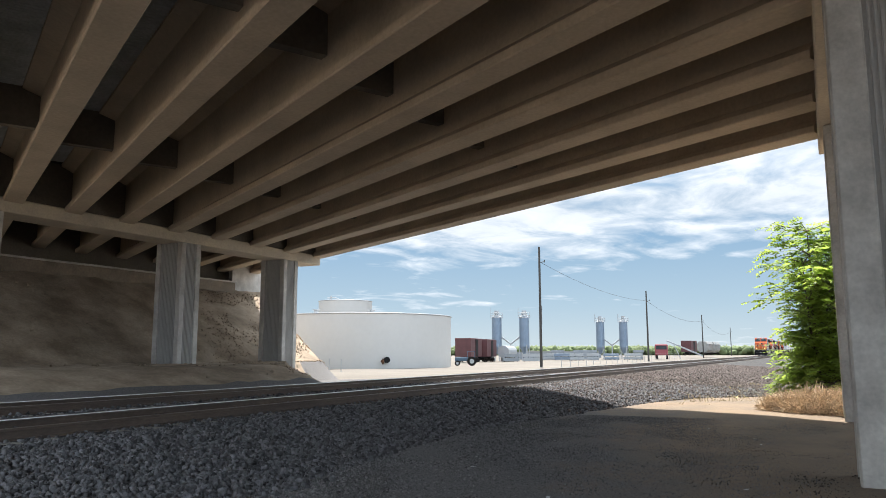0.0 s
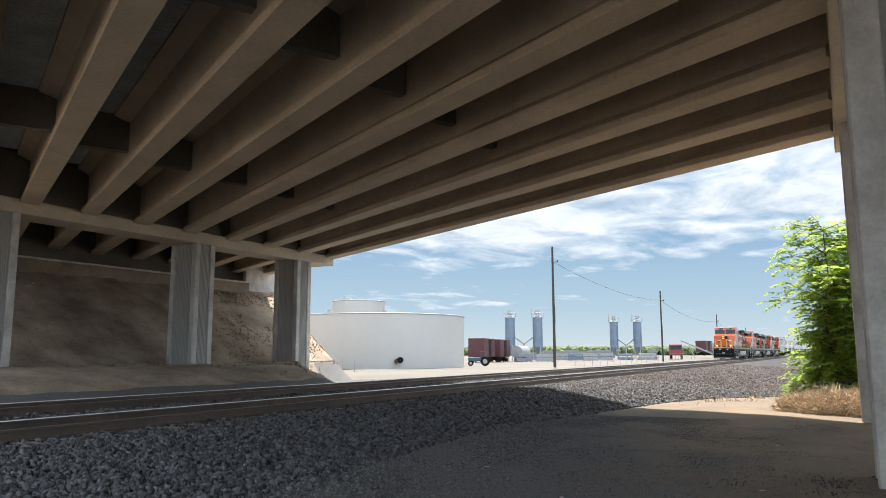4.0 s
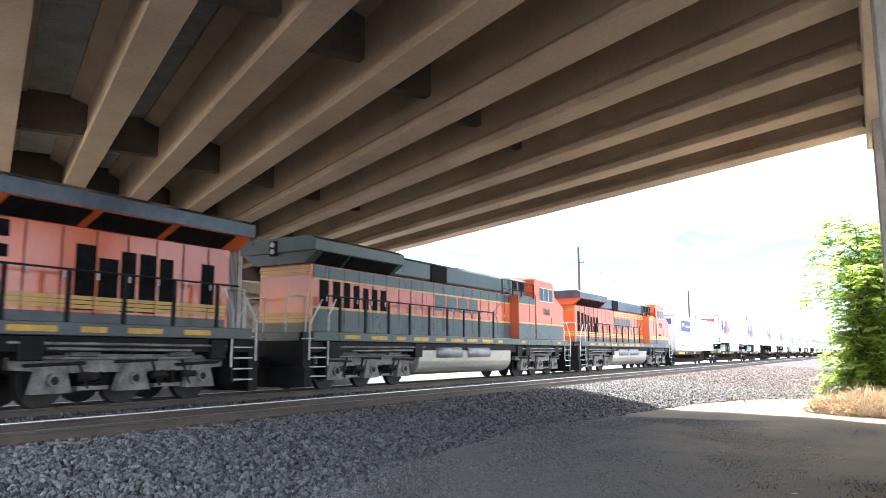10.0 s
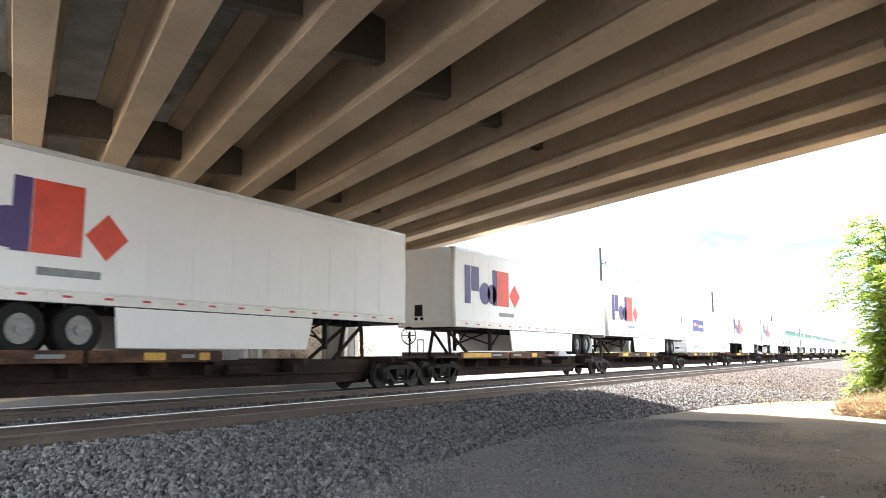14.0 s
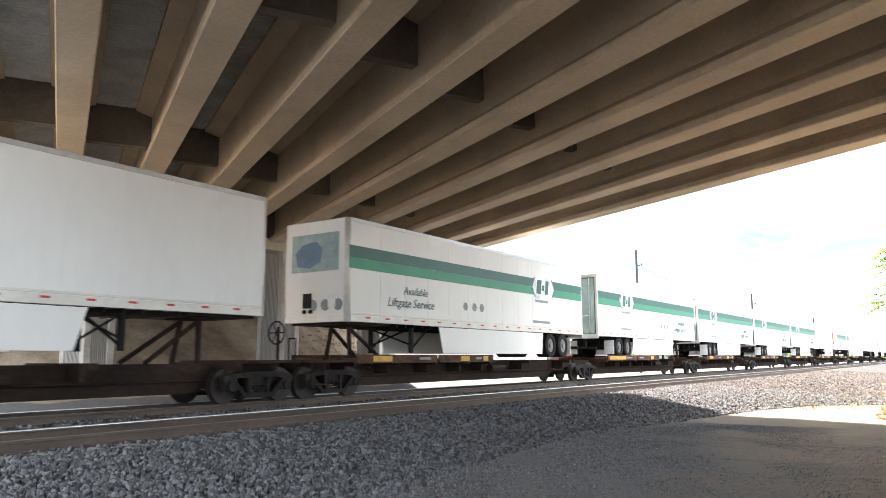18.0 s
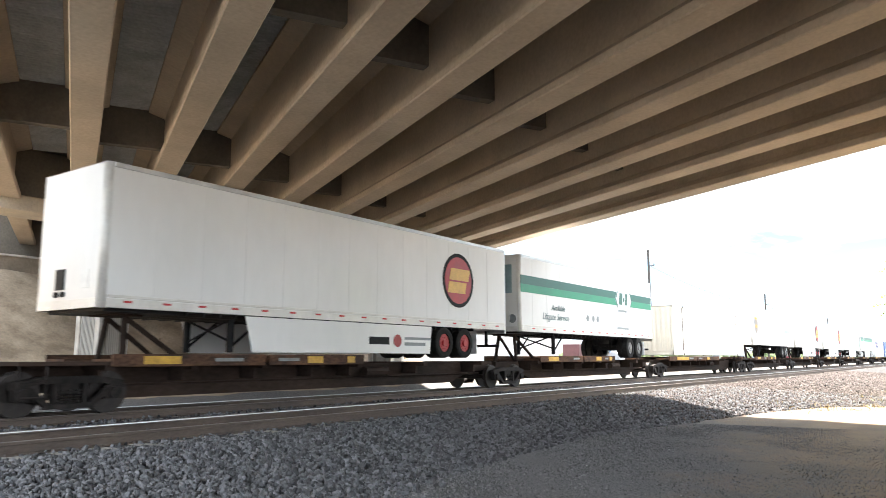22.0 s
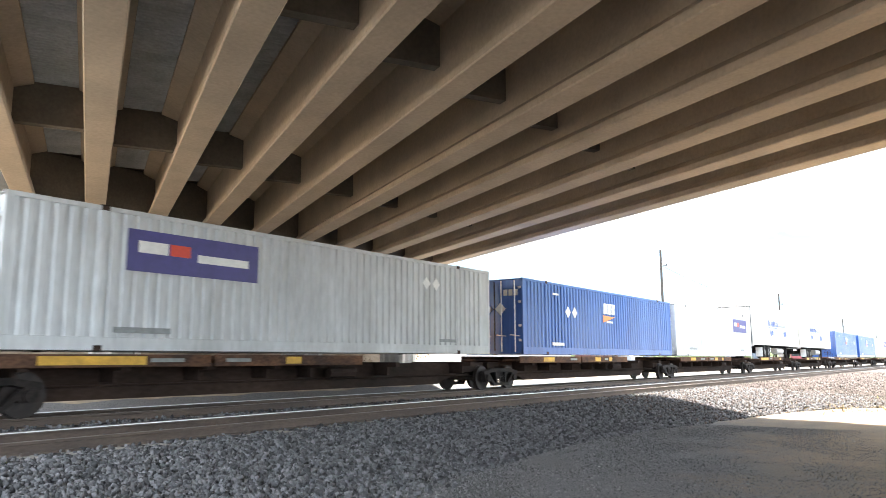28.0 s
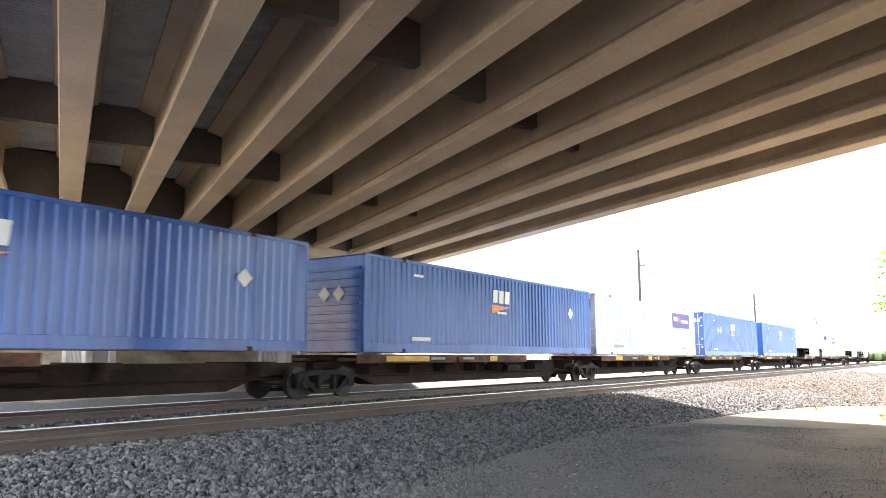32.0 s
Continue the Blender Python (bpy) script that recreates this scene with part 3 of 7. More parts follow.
WHEEL = material("wheel_steel", (0.045, 0.036, 0.032), 0.5, metal=0.4, vary=0.2, scale=5, fine=30)
REFLECT_RED = material("red_reflector", (0.55, 0.03, 0.03), 0.3, vary=0.05, scale=5, fine=30)
ORANGE = material("loco_orange_paint", (0.68, 0.13, 0.04), 0.16, vary=0.05, scale=0.7, fine=8, tint=(0.56, 0.11, 0.038), stretch=(1, 1, 0.4), spec=0.9)
LOCO_GREEN = material("loco_green_paint", (0.055, 0.085, 0.085), 0.3, vary=0.12, scale=0.8, fine=9, tint=(0.04, 0.06, 0.06), stretch=(1, 1, 0.4))
LOCO_GREY = material("loco_grey_paint", (0.055, 0.062, 0.072), 0.35, vary=0.12, scale=0.9, fine=9, tint=(0.065, 0.075, 0.085))
LOCO_TOP = material("loco_roof_grey", (0.06, 0.085, 0.125), 0.22, vary=0.2, scale=0.9, fine=9, tint=(0.03, 0.042, 0.065))
LOCO_YELLOW = material("loco_yellow_stripe", (0.62, 0.37, 0.09), 0.35, vary=0.08, scale=2, fine=12)
TANK_PAINT = material("fuel_tank_paint", (0.52, 0.475, 0.40), 0.35, metal=0.2, vary=0.14, scale=1.0, fine=10, tint=(0.38, 0.345, 0.29), stretch=(0.4, 1, 1))
SIDEFRAME = material("dusty_sideframe", (0.30, 0.282, 0.26), 0.7, vary=0.25, scale=3, fine=20, tint=(0.15, 0.135, 0.122), spec=0.3)
GRILLE = material("dark_grille", (0.012, 0.011, 0.012), 0.7, vary=0.3, scale=5, fine=40, spec=0.08)
HANDRAIL = material("pale_handrail", (0.62, 0.62, 0.60), 0.45, vary=0.08, scale=5, fine=30)
GLASS = material("dark_cab_glass", (0.03, 0.04, 0.045), 0.06, vary=0.1, scale=2, fine=8)
LAMP = glow("headlamp_glow", (1.0, 0.55, 0.2), 1.1)
PLOW = material("scuffed_plow_steel", (0.24, 0.24, 0.25), 0.45, vary=0.3, scale=2.0, fine=14, tint=(0.035, 0.035, 0.037), spec=0.4)
EMBLEM_DARK = material("weathered_dark_emblem", (0.12, 0.13, 0.125), 0.4, vary=0.2, scale=2.5, fine=14, tint=(0.20, 0.13, 0.10))
RESERVOIR = material("grey_air_tank_paint", (0.30, 0.30, 0.30), 0.35, metal=0.3, vary=0.14, scale=2.0, fine=14, tint=(0.19, 0.19, 0.19))
FADED_GREEN = material("faded_green_decal", (0.09, 0.28, 0.17), 0.4, vary=0.1, scale=3, fine=20, tint=(0.20, 0.26, 0.15))
FADED_BLUE = material("faded_blue_decal", (0.10, 0.23, 0.40), 0.4, vary=0.1, scale=3, fine=20, tint=(0.22, 0.26, 0.34))
BOARD = material("number_board", (0.04, 0.04, 0.045), 0.4, vary=0.1, scale=5, fine=20)
LETTER = material("white_lettering", (0.78, 0.78, 0.75), 0.4, vary=0.06, scale=5, fine=30)

# ---------------------------------------------------------------- train tools
SPEED = 24.14
MOVERS = []
CACHE = {}


def cached(key, make):
    if key not in CACHE:
        CACHE[key] = make()
    return CACHE[key]


def box_mesh(name, mat, spans, bevel=0.0):
    bm = bmesh.new()
    for s in spans:
        box(bm, *s)
    return mesh_of(name, bm, mat, bevel)


def shape_mesh(name, mat, outlines, y, depth=0.006):
    """Flat plates in the side plane, from outlines of (u, z)."""
    bm = bmesh.new()
    for o in outlines:
        prism(bm, o, y - depth, y, "y")
    return mesh_of(name, bm, mat)


def rect(u0, u1, z0, z1, lean=0.0):
    return [(u0, z0), (u1, z0), (u1 + lean, z1), (u0 + lean, z1)]


def disc(u, z, r, n=28):
    return [(u + r * math.cos(2 * math.pi * i / n), z + r * math.sin(2 * math.pi * i / n)) for i in range(n)]


def diamond(u, z, r):
    return [(u - r, z), (u, z - r), (u + r, z), (u, z + r)]


def text_mesh(name, words, size, mat, lean=0.0):
    c = bpy.data.curves.new(name, "FONT")
    c.body, c.size, c.extrude, c.shear = words, size, 0.003, lean
    c.resolution_u = 2
    ob = bpy.data.objects.new(name, c)
    scene.collection.objects.link(ob)
    me = bpy.data.meshes.new_from_object(ob)
    bpy.data.objects.remove(ob)
    me.materials.clear()
    me.materials.append(mat)
    me.transform(Matrix.Rotation(radians(90), 4, "X"))
    return me


def cyl_mesh(name, mat, specs, seg=20, smooth=False):
    bm = bmesh.new()
    for p, q, r in specs:
        tube(bm, p, q, r, seg)
    return mesh_of(name, bm, mat, smooth=smooth)


# ---------------------------------------------------------------- freight trucks
def wheelset_mesh(r):
    bm = bmesh.new()
    for s in (-1, 1):
        tube(bm, (0, s * 0.69, 0), (0, s * 0.72, 0), r + 0.028, 26)
        tube(bm, (0, s * 0.72, 0), (0, s * 0.82, 0), r, 26)
        tube(bm, (0, s * 0.80, 0), (0, s * 0.835, 0), r * 0.34, 16)
    tube(bm, (0, -0.95, 0), (0, 0.95, 0), 0.085, 12)
    return mesh_of("wheelset", bm, WHEEL)


def sideframe_mesh():
    """Cast side frames: bowed top chord, spring nest, diagonal struts and journal ends."""
    bm = bmesh.new()
    for s in (-1, 1):
        y0, y1 = (0.9, 1.06) if s > 0 else (-1.06, -0.9)
        for o in (
                [(-1.12, 0.52), (-1.12, 0.66), (-0.55, 0.76), (0.55, 0.76), (1.12, 0.66), (1.12, 0.52), (0.6, 0.62), (-0.6, 0.62)],
                [(-0.52, 0.14), (0.52, 0.14), (0.44, 0.24), (-0.44, 0.24)],
                [(-0.44, 0.14), (-0.30, 0.14), (-0.80, 0.60), (-1.0, 0.60)], [(0.30, 0.14), (0.44, 0.14), (1.0, 0.60), (0.80, 0.60)],
                rect(-0.34, -0.25, 0.22, 0.66), rect(0.25, 0.34, 0.22, 0.66), rect(-1.08, -0.70, 0.30, 0.54), rect(0.70, 1.08, 0.30, 0.54)):
            prism(bm, o, y0, y1, "y")
        for k in (-0.17, 0.0, 0.17):
            for j in range(5):
                tube(bm, (k, s * 0.97, 0.25 + j * 0.055), (k, s * 0.97, 0.28 + j * 0.055), 0.075, 8)
        for k in (-0.89, 0.89):
            tube(bm, (k, s * 1.0, 0.42), (k, s * 1.12, 0.42), 0.12, 12)
    box(bm, -0.2, 0.2, -1.0, 1.0, 0.42, 0.68)
    return mesh_of("sideframe", bm, TRUCK)


def freight_truck(parent, x):
    t = part("truck", cached("sideframe", sideframe_mesh), None, parent, "dark cast two-axle truck", at=pose(x, 0, 0))
    for d in (-0.89, 0.89):
        w = part("wheelset", cached("wheelset", lambda: wheelset_mesh(0.42)), None, t, at=pose(d, 0, 0.42))
    return t


# ---------------------------------------------------------------- spine cars
def spine_car(x20, length, lead_end, tail_end, hitch, number):
    """One platform of an articulated spine car: deep centre sill, wheel platforms on outriggers, trucks at its ends."""
    car = thing("spine_car", pose(0, 0, 0), "weathered brown steel spine car platform with yellow-edged wheel decks", "rail car", "cars of the train")
    L = length
    bm = bmesh.new()
    prism(bm, [(0.15, 0.66), (1.7, 0.62), (2.9, 0.26), (L - 2.9, 0.26), (L - 1.7, 0.62), (L - 0.15, 0.66), (L - 0.15, 0.96), (0.15, 0.96)], -0.36, 0.36, "y")
    part("centre_sill", bm, SPINE, car, "deep dark brown centre sill")
    for y in (-1, 1):
        for a, b in ((2.0, 6.0), (6.1, 9.6)) if hitch else ((0.9, 6.0), (6.1, 11.0)):
            y0, y1 = sorted((y * 1.34, y * 0.55))
            part("wheel_deck", cached(("deck", a, b, y), lambda: box_mesh("wheel_deck", DECK_RUST, [(a, b, y0, y1, 1.0, 1.09), (a, b, *sorted((y * 1.34, y * 1.28)), 0.93, 1.19)], 0.012)), None, car, "rust-brown wheel deck with raised lip")
        spans = [(2.7, 3.6), (7.4, 7.95), (8.9, 9.2)] if number % 3 else [(2.2, 4.4), (8.2, 8.7)]
        for a, b in spans:
            y0, y1 = sorted((y * 1.342, y * 1.348))
            part("yellow_band", cached(("yb", a, b, y), lambda: box_mesh("yellow_band", YELLOW, [(a, b, y0, y1, 0.98, 1.15)])), None, car, "faded yellow safety band")
        for a, b in ((4.5, 5.3), (6.4, 7.1)) if number % 2 else ((5.0, 5.6), (8.4, 8.75)):
            y0, y1 = sorted((y * 1.342, y * 1.347))
            part("marking_bar", cached(("mk", a, y), lambda: box_mesh("marking_bar", BAR_GREY, [(a, b, y0, y1, 1.03, 1.11)])), None, car, "worn pale marking bar")
    for x in (2.0, 4.0, 6.05, 8.0, 9.5, 12.6, L - 2.2):
        part("crossbearer", cached("crossbearer", lambda: box_mesh("crossbearer", SPINE, [(-0.09, 0.09, -1.27, 1.27, 0.86, 0.995), (-0.05, 0.05, -0.9, 0.9, 0.62, 0.86)])), None, car, at=pose(x, 0, 0))
    part("air_pipe", cached(("pipe", round(L, 2)), lambda: cyl_mesh("air_pipe", SPINE, [((1.2, -0.44, 0.55), (L - 1.2, -0.44, 0.55), 0.028), ((10.2, -0.8, 0.72), (11.2, -0.8, 0.72), 0.14)], 8)), None, car)
    if hitch:
        x = hitch
        bm = bmesh.new()
        for y in (-0.5, 0.5):
            tube(bm, (x - 0.1, y, 0.96), (x, y * 0.7, 2.05), 0.07, 8)
            tube(bm, (x + (1.5 if x < L / 2 else -1.5), y, 0.98), (x, y * 0.7, 2.0), 0.06, 8)
        box(bm, x - 0.35, x + 0.35, -0.5, 0.5, 2.02, 2.11)
        part("hitch", bm, SPINE, car, "steel trailer hitch stand")
    if lead_end:
        freight_truck(car, 1.35)
        bm = bmesh.new()
        box(bm, -0.55, 0.5, -0.12, 0.12, 0.74, 0.96)
        part("coupler", bm, TRUCK, car)
        bm = bmesh.new()
        box(bm, 0.2, 2.0, -1.3, 1.3, 0.965, 1.04)
        part("end_platform", bm, SPINE, car)
        for y in (-1.28, 1.28):
            bm = bmesh.new()
            for k in (0.25, 0.75):
                tube(bm, (k, y, 0.35), (k, y, 1.0), 0.02, 6)
            for z in (0.38, 0.68):
                tube(bm, (0.25, y, z), (0.75, y, z), 0.02, 6)
            part("ladder", bm, TRUCK, car, "dark step ladder")
    else:
        freight_truck(car, 0.0)
    if tail_end:
        freight_truck(car, L - 1.35)
        bm = bmesh.new()
        box(bm, L - 2.0, L - 0.2, -1.3, 1.3, 0.965, 1.04)
        part("end_platform", bm, SPINE, car)
        bm = bmesh.new()
        tube(bm, (L - 0.5, -0.75, 1.0), (L - 0.5, -0.75, 1.9), 0.04, 8)
        for k in range(16):
            a, b = 2 * math.pi * k / 16, 2 * math.pi * (k + 1) / 16
            tube(bm, (L - 0.56, -0.75 + 0.3 * math.cos(a), 1.75 + 0.3 * math.sin(a)), (L - 0.56, -0.75 + 0.3 * math.cos(b), 1.75 + 0.3 * math.sin(b)), 0.022, 6)
        for a in (0, 60, 120):
            c, s = 0.3 * math.cos(radians(a)), 0.3 * math.sin(radians(a))
            tube(bm, (L - 0.56, -0.75 - c, 1.75 - s), (L - 0.56, -0.75 + c, 1.75 + s), 0.015, 6)
        for p, q in (((-1.2, 1.0), (-1.2, 1.6)), ((-1.2, 1.6), (-0.95, 1.6)), ((-0.95, 1.6), (-0.95, 1.0))):
            tube(bm, (L - 0.3, p[0], p[1]), (L - 0.3, q[0], q[1]), 0.02, 6)
        part("hand_brake", bm, SPINE, car, "hand brake wheel on a stand")
    MOVERS.append((car, Matrix.Identity(4), x20))
    return car


# ---------------------------------------------------------------- road trailers
BODY_Z0, BODY_Z1 = 2.12, 5.13


def van_mesh(L, W, skin):
    """Van body with doors end square and a nose whose upright corners are rounded."""
    bm = bmesh.new()
    c = [(L - 0.11 + 0.11 * math.sin(radians(a)), W - 0.11 + 0.11 * math.cos(radians(a))) for a in (0, 22.5, 45, 67.5, 90)]
    prism(bm, [(0.02, -W), (0.02, W)] + c + [(x, -y) for x, y in c[::-1]], BODY_Z0 + 0.02, BODY_Z1, "z")
    return mesh_of("body", bm, skin)


def tyre_mesh():
    bm = bmesh.new()
    prof = [(-0.14, 0.30), (-0.14, 0.44), (-0.11, 0.50), (0.11, 0.50), (0.14, 0.44), (0.14, 0.30)]
    n = 22
    rings = [[bm.verts.new((r * math.cos(2 * math.pi * k / n), w, r * math.sin(2 * math.pi * k / n))) for w, r in prof] for k in range(n)]
    for k in range(n):
        a, b = rings[k], rings[(k + 1) % n]
        for i in range(len(prof)):
            j = (i + 1) % len(prof)
            bm.faces.new((a[i], b[i], b[j], a[j]))
    return mesh_of("tyre", bm, TYRE, smooth=False)


def rim_mesh(mat):
    bm = bmesh.new()
    tube(bm, (0, -0.09, 0), (0, 0.06, 0), 0.30, 20)
    tube(bm, (0, -0.15, 0), (0, -0.08, 0), 0.11, 12)
    for k in range(10):
        a = 2 * math.pi * k / 10
        tube(bm, (0.19 * math.cos(a), -0.11, 0.19 * math.sin(a)), (0.19 * math.cos(a), -0.085, 0.19 * math.sin(a)), 0.025, 6)
    return mesh_of("rim", bm, mat)


def trailer(x20, skin, lead, length, tandem, label, door=None, rim=None, skirt=True, group="trailers on the train", tank=False):
    """A van trailer. Built with its doors at x = 0 and its nose at x = length; lead says which end goes first."""
    L = length
    m0 = Matrix.Identity(4) if lead == "doors" else Matrix.Translation((L, 0, 0)) @ Matrix.Rotation(math.pi, 4, "Z")
    tr = thing("semi_trailer", pose(0, 0, 0), label, "trailer", group)
    W = 1.295
    part("body", cached(("tbody", L, skin.name), lambda: van_mesh(L, W, skin)), None, tr)
    # nose: corner posts are rounded into the body; connector box and hazard plate
    part("connector_box", cached(("conn", L), lambda: box_mesh("connector_box", BLACK, [(L, L + 0.03, -0.45, -0.1, BODY_Z0 + 0.42, BODY_Z0 + 0.86)], 0.006)), None, tr, "black hose connector box")
    for yy in (-0.38, -0.12):
        part("hose_coupling", cached(("glad", L), lambda: cyl_mesh("hose_coupling", BLACK, [((L, 0, BODY_Z0 + 0.32), (L + 0.06, 0, BODY_Z0 + 0.32), 0.06)], 10)), None, tr, at=pose(0, yy, 0))
    for y in (-1, 1):
        part("corner_post", cached(("tpost", L), lambda: cyl_mesh("corner_post", RAIL_CREAM, [((L - 0.11, 0, BODY_Z0), (L - 0.11, 0, BODY_Z1 + 0.008), 0.114)], 20, True)), None, tr, "rounded pale corner post", at=pose(0, y * (W - 0.11), 0))
    part("nose_rail", cached(("tnrail", L), lambda: box_mesh("nose_rail", RAIL_CREAM, [(L - 0.02, L + 0.012, -W + 0.11, W - 0.11, BODY_Z0, BODY_Z0 + 0.2)], 0.006)), None, tr, "pale lower rail across the nose")
    part("placard_holder", cached(("tplac", L), lambda: box_mesh("placard_holder", LETTER, [(L - 0.01, L + 0.014, 0.55, 0.85, BODY_Z0 + 0.42, BODY_Z0 + 0.8)], 0.004)), None, tr, "white placard holder")
    # side seams, rails and posts
    for y in (-1, 1):
        for nm, za, zb, rail_m in (("bottom_rail", BODY_Z0, BODY_Z0 + 0.19, RAIL_CREAM), ("rub_rail", BODY_Z0 + 0.205, BODY_Z0 + 0.265, RAIL_CREAM), ("top_rail", BODY_Z1 - 0.10, BODY_Z1 + 0.012, WHITE_TRIM)):
            part(nm, cached((nm, y, L), lambda: box_mesh(nm, rail_m, [(0.0, L - 0.14, *sorted((y * (W + 0.012), y * (W - 0.03))), za, zb)], 0.008)), None, tr, "pale metal rail")
    sp = [(x - 0.02, x + 0.02, *sorted((y * (W + 0.005), y * (W - 0.02))), BODY_Z0 + 0.16, BODY_Z1 - 0.1) for y in (-1, 1) for x in np.arange(1.22, L - 0.3, 1.22)]
    part("seams", cached(("tseam", L, skin.name), lambda: box_mesh("seams", skin, sp)), None, tr)["kind"] = "stuff"
    for y in (-1, 1):
        for x in np.arange(0.5, L - 0.3, 0.915):
            part("reflector", cached(("trf", y), lambda: box_mesh("reflector", REFLECT_RED, [(0, 0.2, *sorted((y * (W + 0.013), y * (W + 0.019))), BODY_Z0 + 0.11, BODY_Z0 + 0.155)])), None, tr, at=pose(float(x), 0, 0))
    # doors
    frame_m = cached("tdoorframe", lambda: box_mesh("door_frame", WHITE_TRIM, [(-0.04, 0.03, -W, -W + 0.12, BODY_Z0 - 0.05, BODY_Z1), (-0.04, 0.03, W - 0.12, W, BODY_Z0 - 0.05, BODY_Z1), (-0.04, 0.03, -W, W, BODY_Z1 - 0.16, BODY_Z1 + 0.01), (-0.06, 0.03, -W, W, BODY_Z0 - 0.12, BODY_Z0 + 0.1)], 0.01))
    part("door_frame", frame_m, None, tr)
    part("door_seal", cached("tseal", lambda: box_mesh("door_seal", BLACK, [(-0.043, -0.02, -W + 0.115, -W + 0.15, BODY_Z0 + 0.1, BODY_Z1 - 0.16), (-0.043, -0.02, W - 0.15, W - 0.115, BODY_Z0 + 0.1, BODY_Z1 - 0.16), (-0.043, -0.02, -W + 0.15, W - 0.15, BODY_Z1 - 0.2, BODY_Z1 - 0.165), (-0.043, -0.02, -W + 0.15, W - 0.15, BODY_Z0 + 0.102, BODY_Z0 + 0.13)])), None, tr, "black rubber door seal")
    for y in (-0.25, 0.0, 0.25):
        part("top_marker", cached("tmark", lambda: box_mesh("top_marker", REFLECT_RED, [(-0.055, -0.04, -0.05, 0.05, BODY_Z1 - 0.11, BODY_Z1 - 0.07)])), None, tr, "red marker lamp over the doors", at=pose(0, y, 0))
    dm = door or DOOR_WHITE
    for y0, y1 in ((-W + 0.13, -0.006), (0.006, W - 0.13)):
        d = part("door", cached(("tdoor", y0, dm.name), lambda: box_mesh("door", dm, [(-0.025, 0.025, y0, y1, BODY_Z0 + 0.11, BODY_Z1 - 0.17)], 0.006)), None, tr)
        c = (y0 + y1) / 2
        part("lock_bar", cached(("tlock", y0), lambda: cyl_mesh("lock_bar", WHITE_TRIM, [((-0.05, c + e, BODY_Z0 + 0.1), (-0.05, c + e, BODY_Z1 - 0.17), 0.018) for e in (-0.3, 0.3)] + [((-0.06, c - 0.3, BODY_Z0 + 1.0), (-0.06, c + 0.3, BODY_Z0 + 0.95), 0.016)], 6)), None, d)
    part("impact_guard", cached("tguard", lambda: box_mesh("impact_guard", BLACK, [(0.1, 0.2, -1.1, 1.1, 1.5, 1.6), (0.1, 0.2, -0.6, -0.5, 1.6, 2.1), (0.1, 0.2, 0.5, 0.6, 1.6, 2.1)], 0.008)), None, tr)
    # running gear
    part("bogie", cached("tbogie", lambda: box_mesh("bogie", BLACK, [(-1.3, 1.3, -0.5, -0.4, 1.75, 2.1), (-1.3, 1.3, 0.4, 0.5, 1.75, 2.1), (-0.68, -0.52, -1.0, 1.0, 1.5, 1.66), (0.52, 0.68, -1.0, 1.0, 1.5, 1.66), (-0.9, 0.9, -0.7, 0.7, 1.66, 1.8)])), None, tr, at=pose(tandem, 0, 0))
    rm = rim or HUB
    for d in (-0.6, 0.6):
        for y in (-1, 1):
            for off in (1.13, 0.83):
                ty = part("tyre", cached("tyre", tyre_mesh), None, tr, at=pose(tandem + d, y * off, 1.6, 0, 0, 180 if y > 0 else 0))
                if off > 1:
                    part("rim", cached(("rim", rm.name), lambda: rim_mesh(rm)), None, ty)
    for y in (-1.0, 1.0):
        part("mud_flap", cached("flap", lambda: box_mesh("mud_flap", DOOR_WHITE, [(-0.02, 0.02, -0.25, 0.25, 1.25, 1.95)])), None, tr, at=pose(max(0.5, tandem - 1.35), y, 0))
    if skirt:
        a, b = tandem + 1.35, L - (3.7 if skin is WHITE and rim is not None else 4.6)
        for y in (-1, 1):
            part("skirt", cached(("skirt", a, b, y, skin.name), lambda: mesh_of("skirt", skirt_bm(a, b, y), skin)), None, tr, "smooth aerodynamic side skirt")
    # landing gear
    g = L - 3.6
    sp = [((g, y, 1.25), (g, y, 2.1), 0.085) for y in (-0.85, 0.85)] + [((g, y, 1.35), (g - 1.0, y, 2.1), 0.035) for y in (-0.85, 0.85)] + [((g, -0.85, 1.5), (g, 0.85, 2.05), 0.03), ((g, 0.85, 1.5), (g, -0.85, 2.05), 0.03)]
    part("landing_gear", cached(("gear", L), lambda: cyl_mesh("landing_gear", BLACK, sp, 8)), None, tr)
    part("kingpin_plate", cached(("king", L), lambda: box_mesh("kingpin_plate", BLACK, [(L - 2.2, L - 0.2, -1.1, 1.1, 2.06, 2.13)])), None, tr)
    part("floor_frame", cached(("floor", L), lambda: box_mesh("floor_frame", BLACK, [(x, x + 0.06, -1.2, 1.2, 2.03, 2.13) for x in np.arange(2.0, L - 2, 0.45)])), None, tr)
    if tank:
        part("fuel_tank", cached("trtank", lambda: cyl_mesh("fuel_tank", WHITE_TRIM, [((8.2, -0.85, 1.7), (10.5, -0.85, 1.7), 0.27)], 16)), None, tr, "round aluminium fuel tank")
    MOVERS.append((tr, m0, x20))
    return tr, m0.inverted()


def skirt_bm(a, b, y):
    bm = bmesh.new()
    y0, y1 = sorted((y * 1.25, y * 1.275))
    prism(bm, [(a + 0.1, 1.24), (b - 0.25, 1.24), (b, 2.1), (a, 2.1)], y0, y1, "y")
    return bm


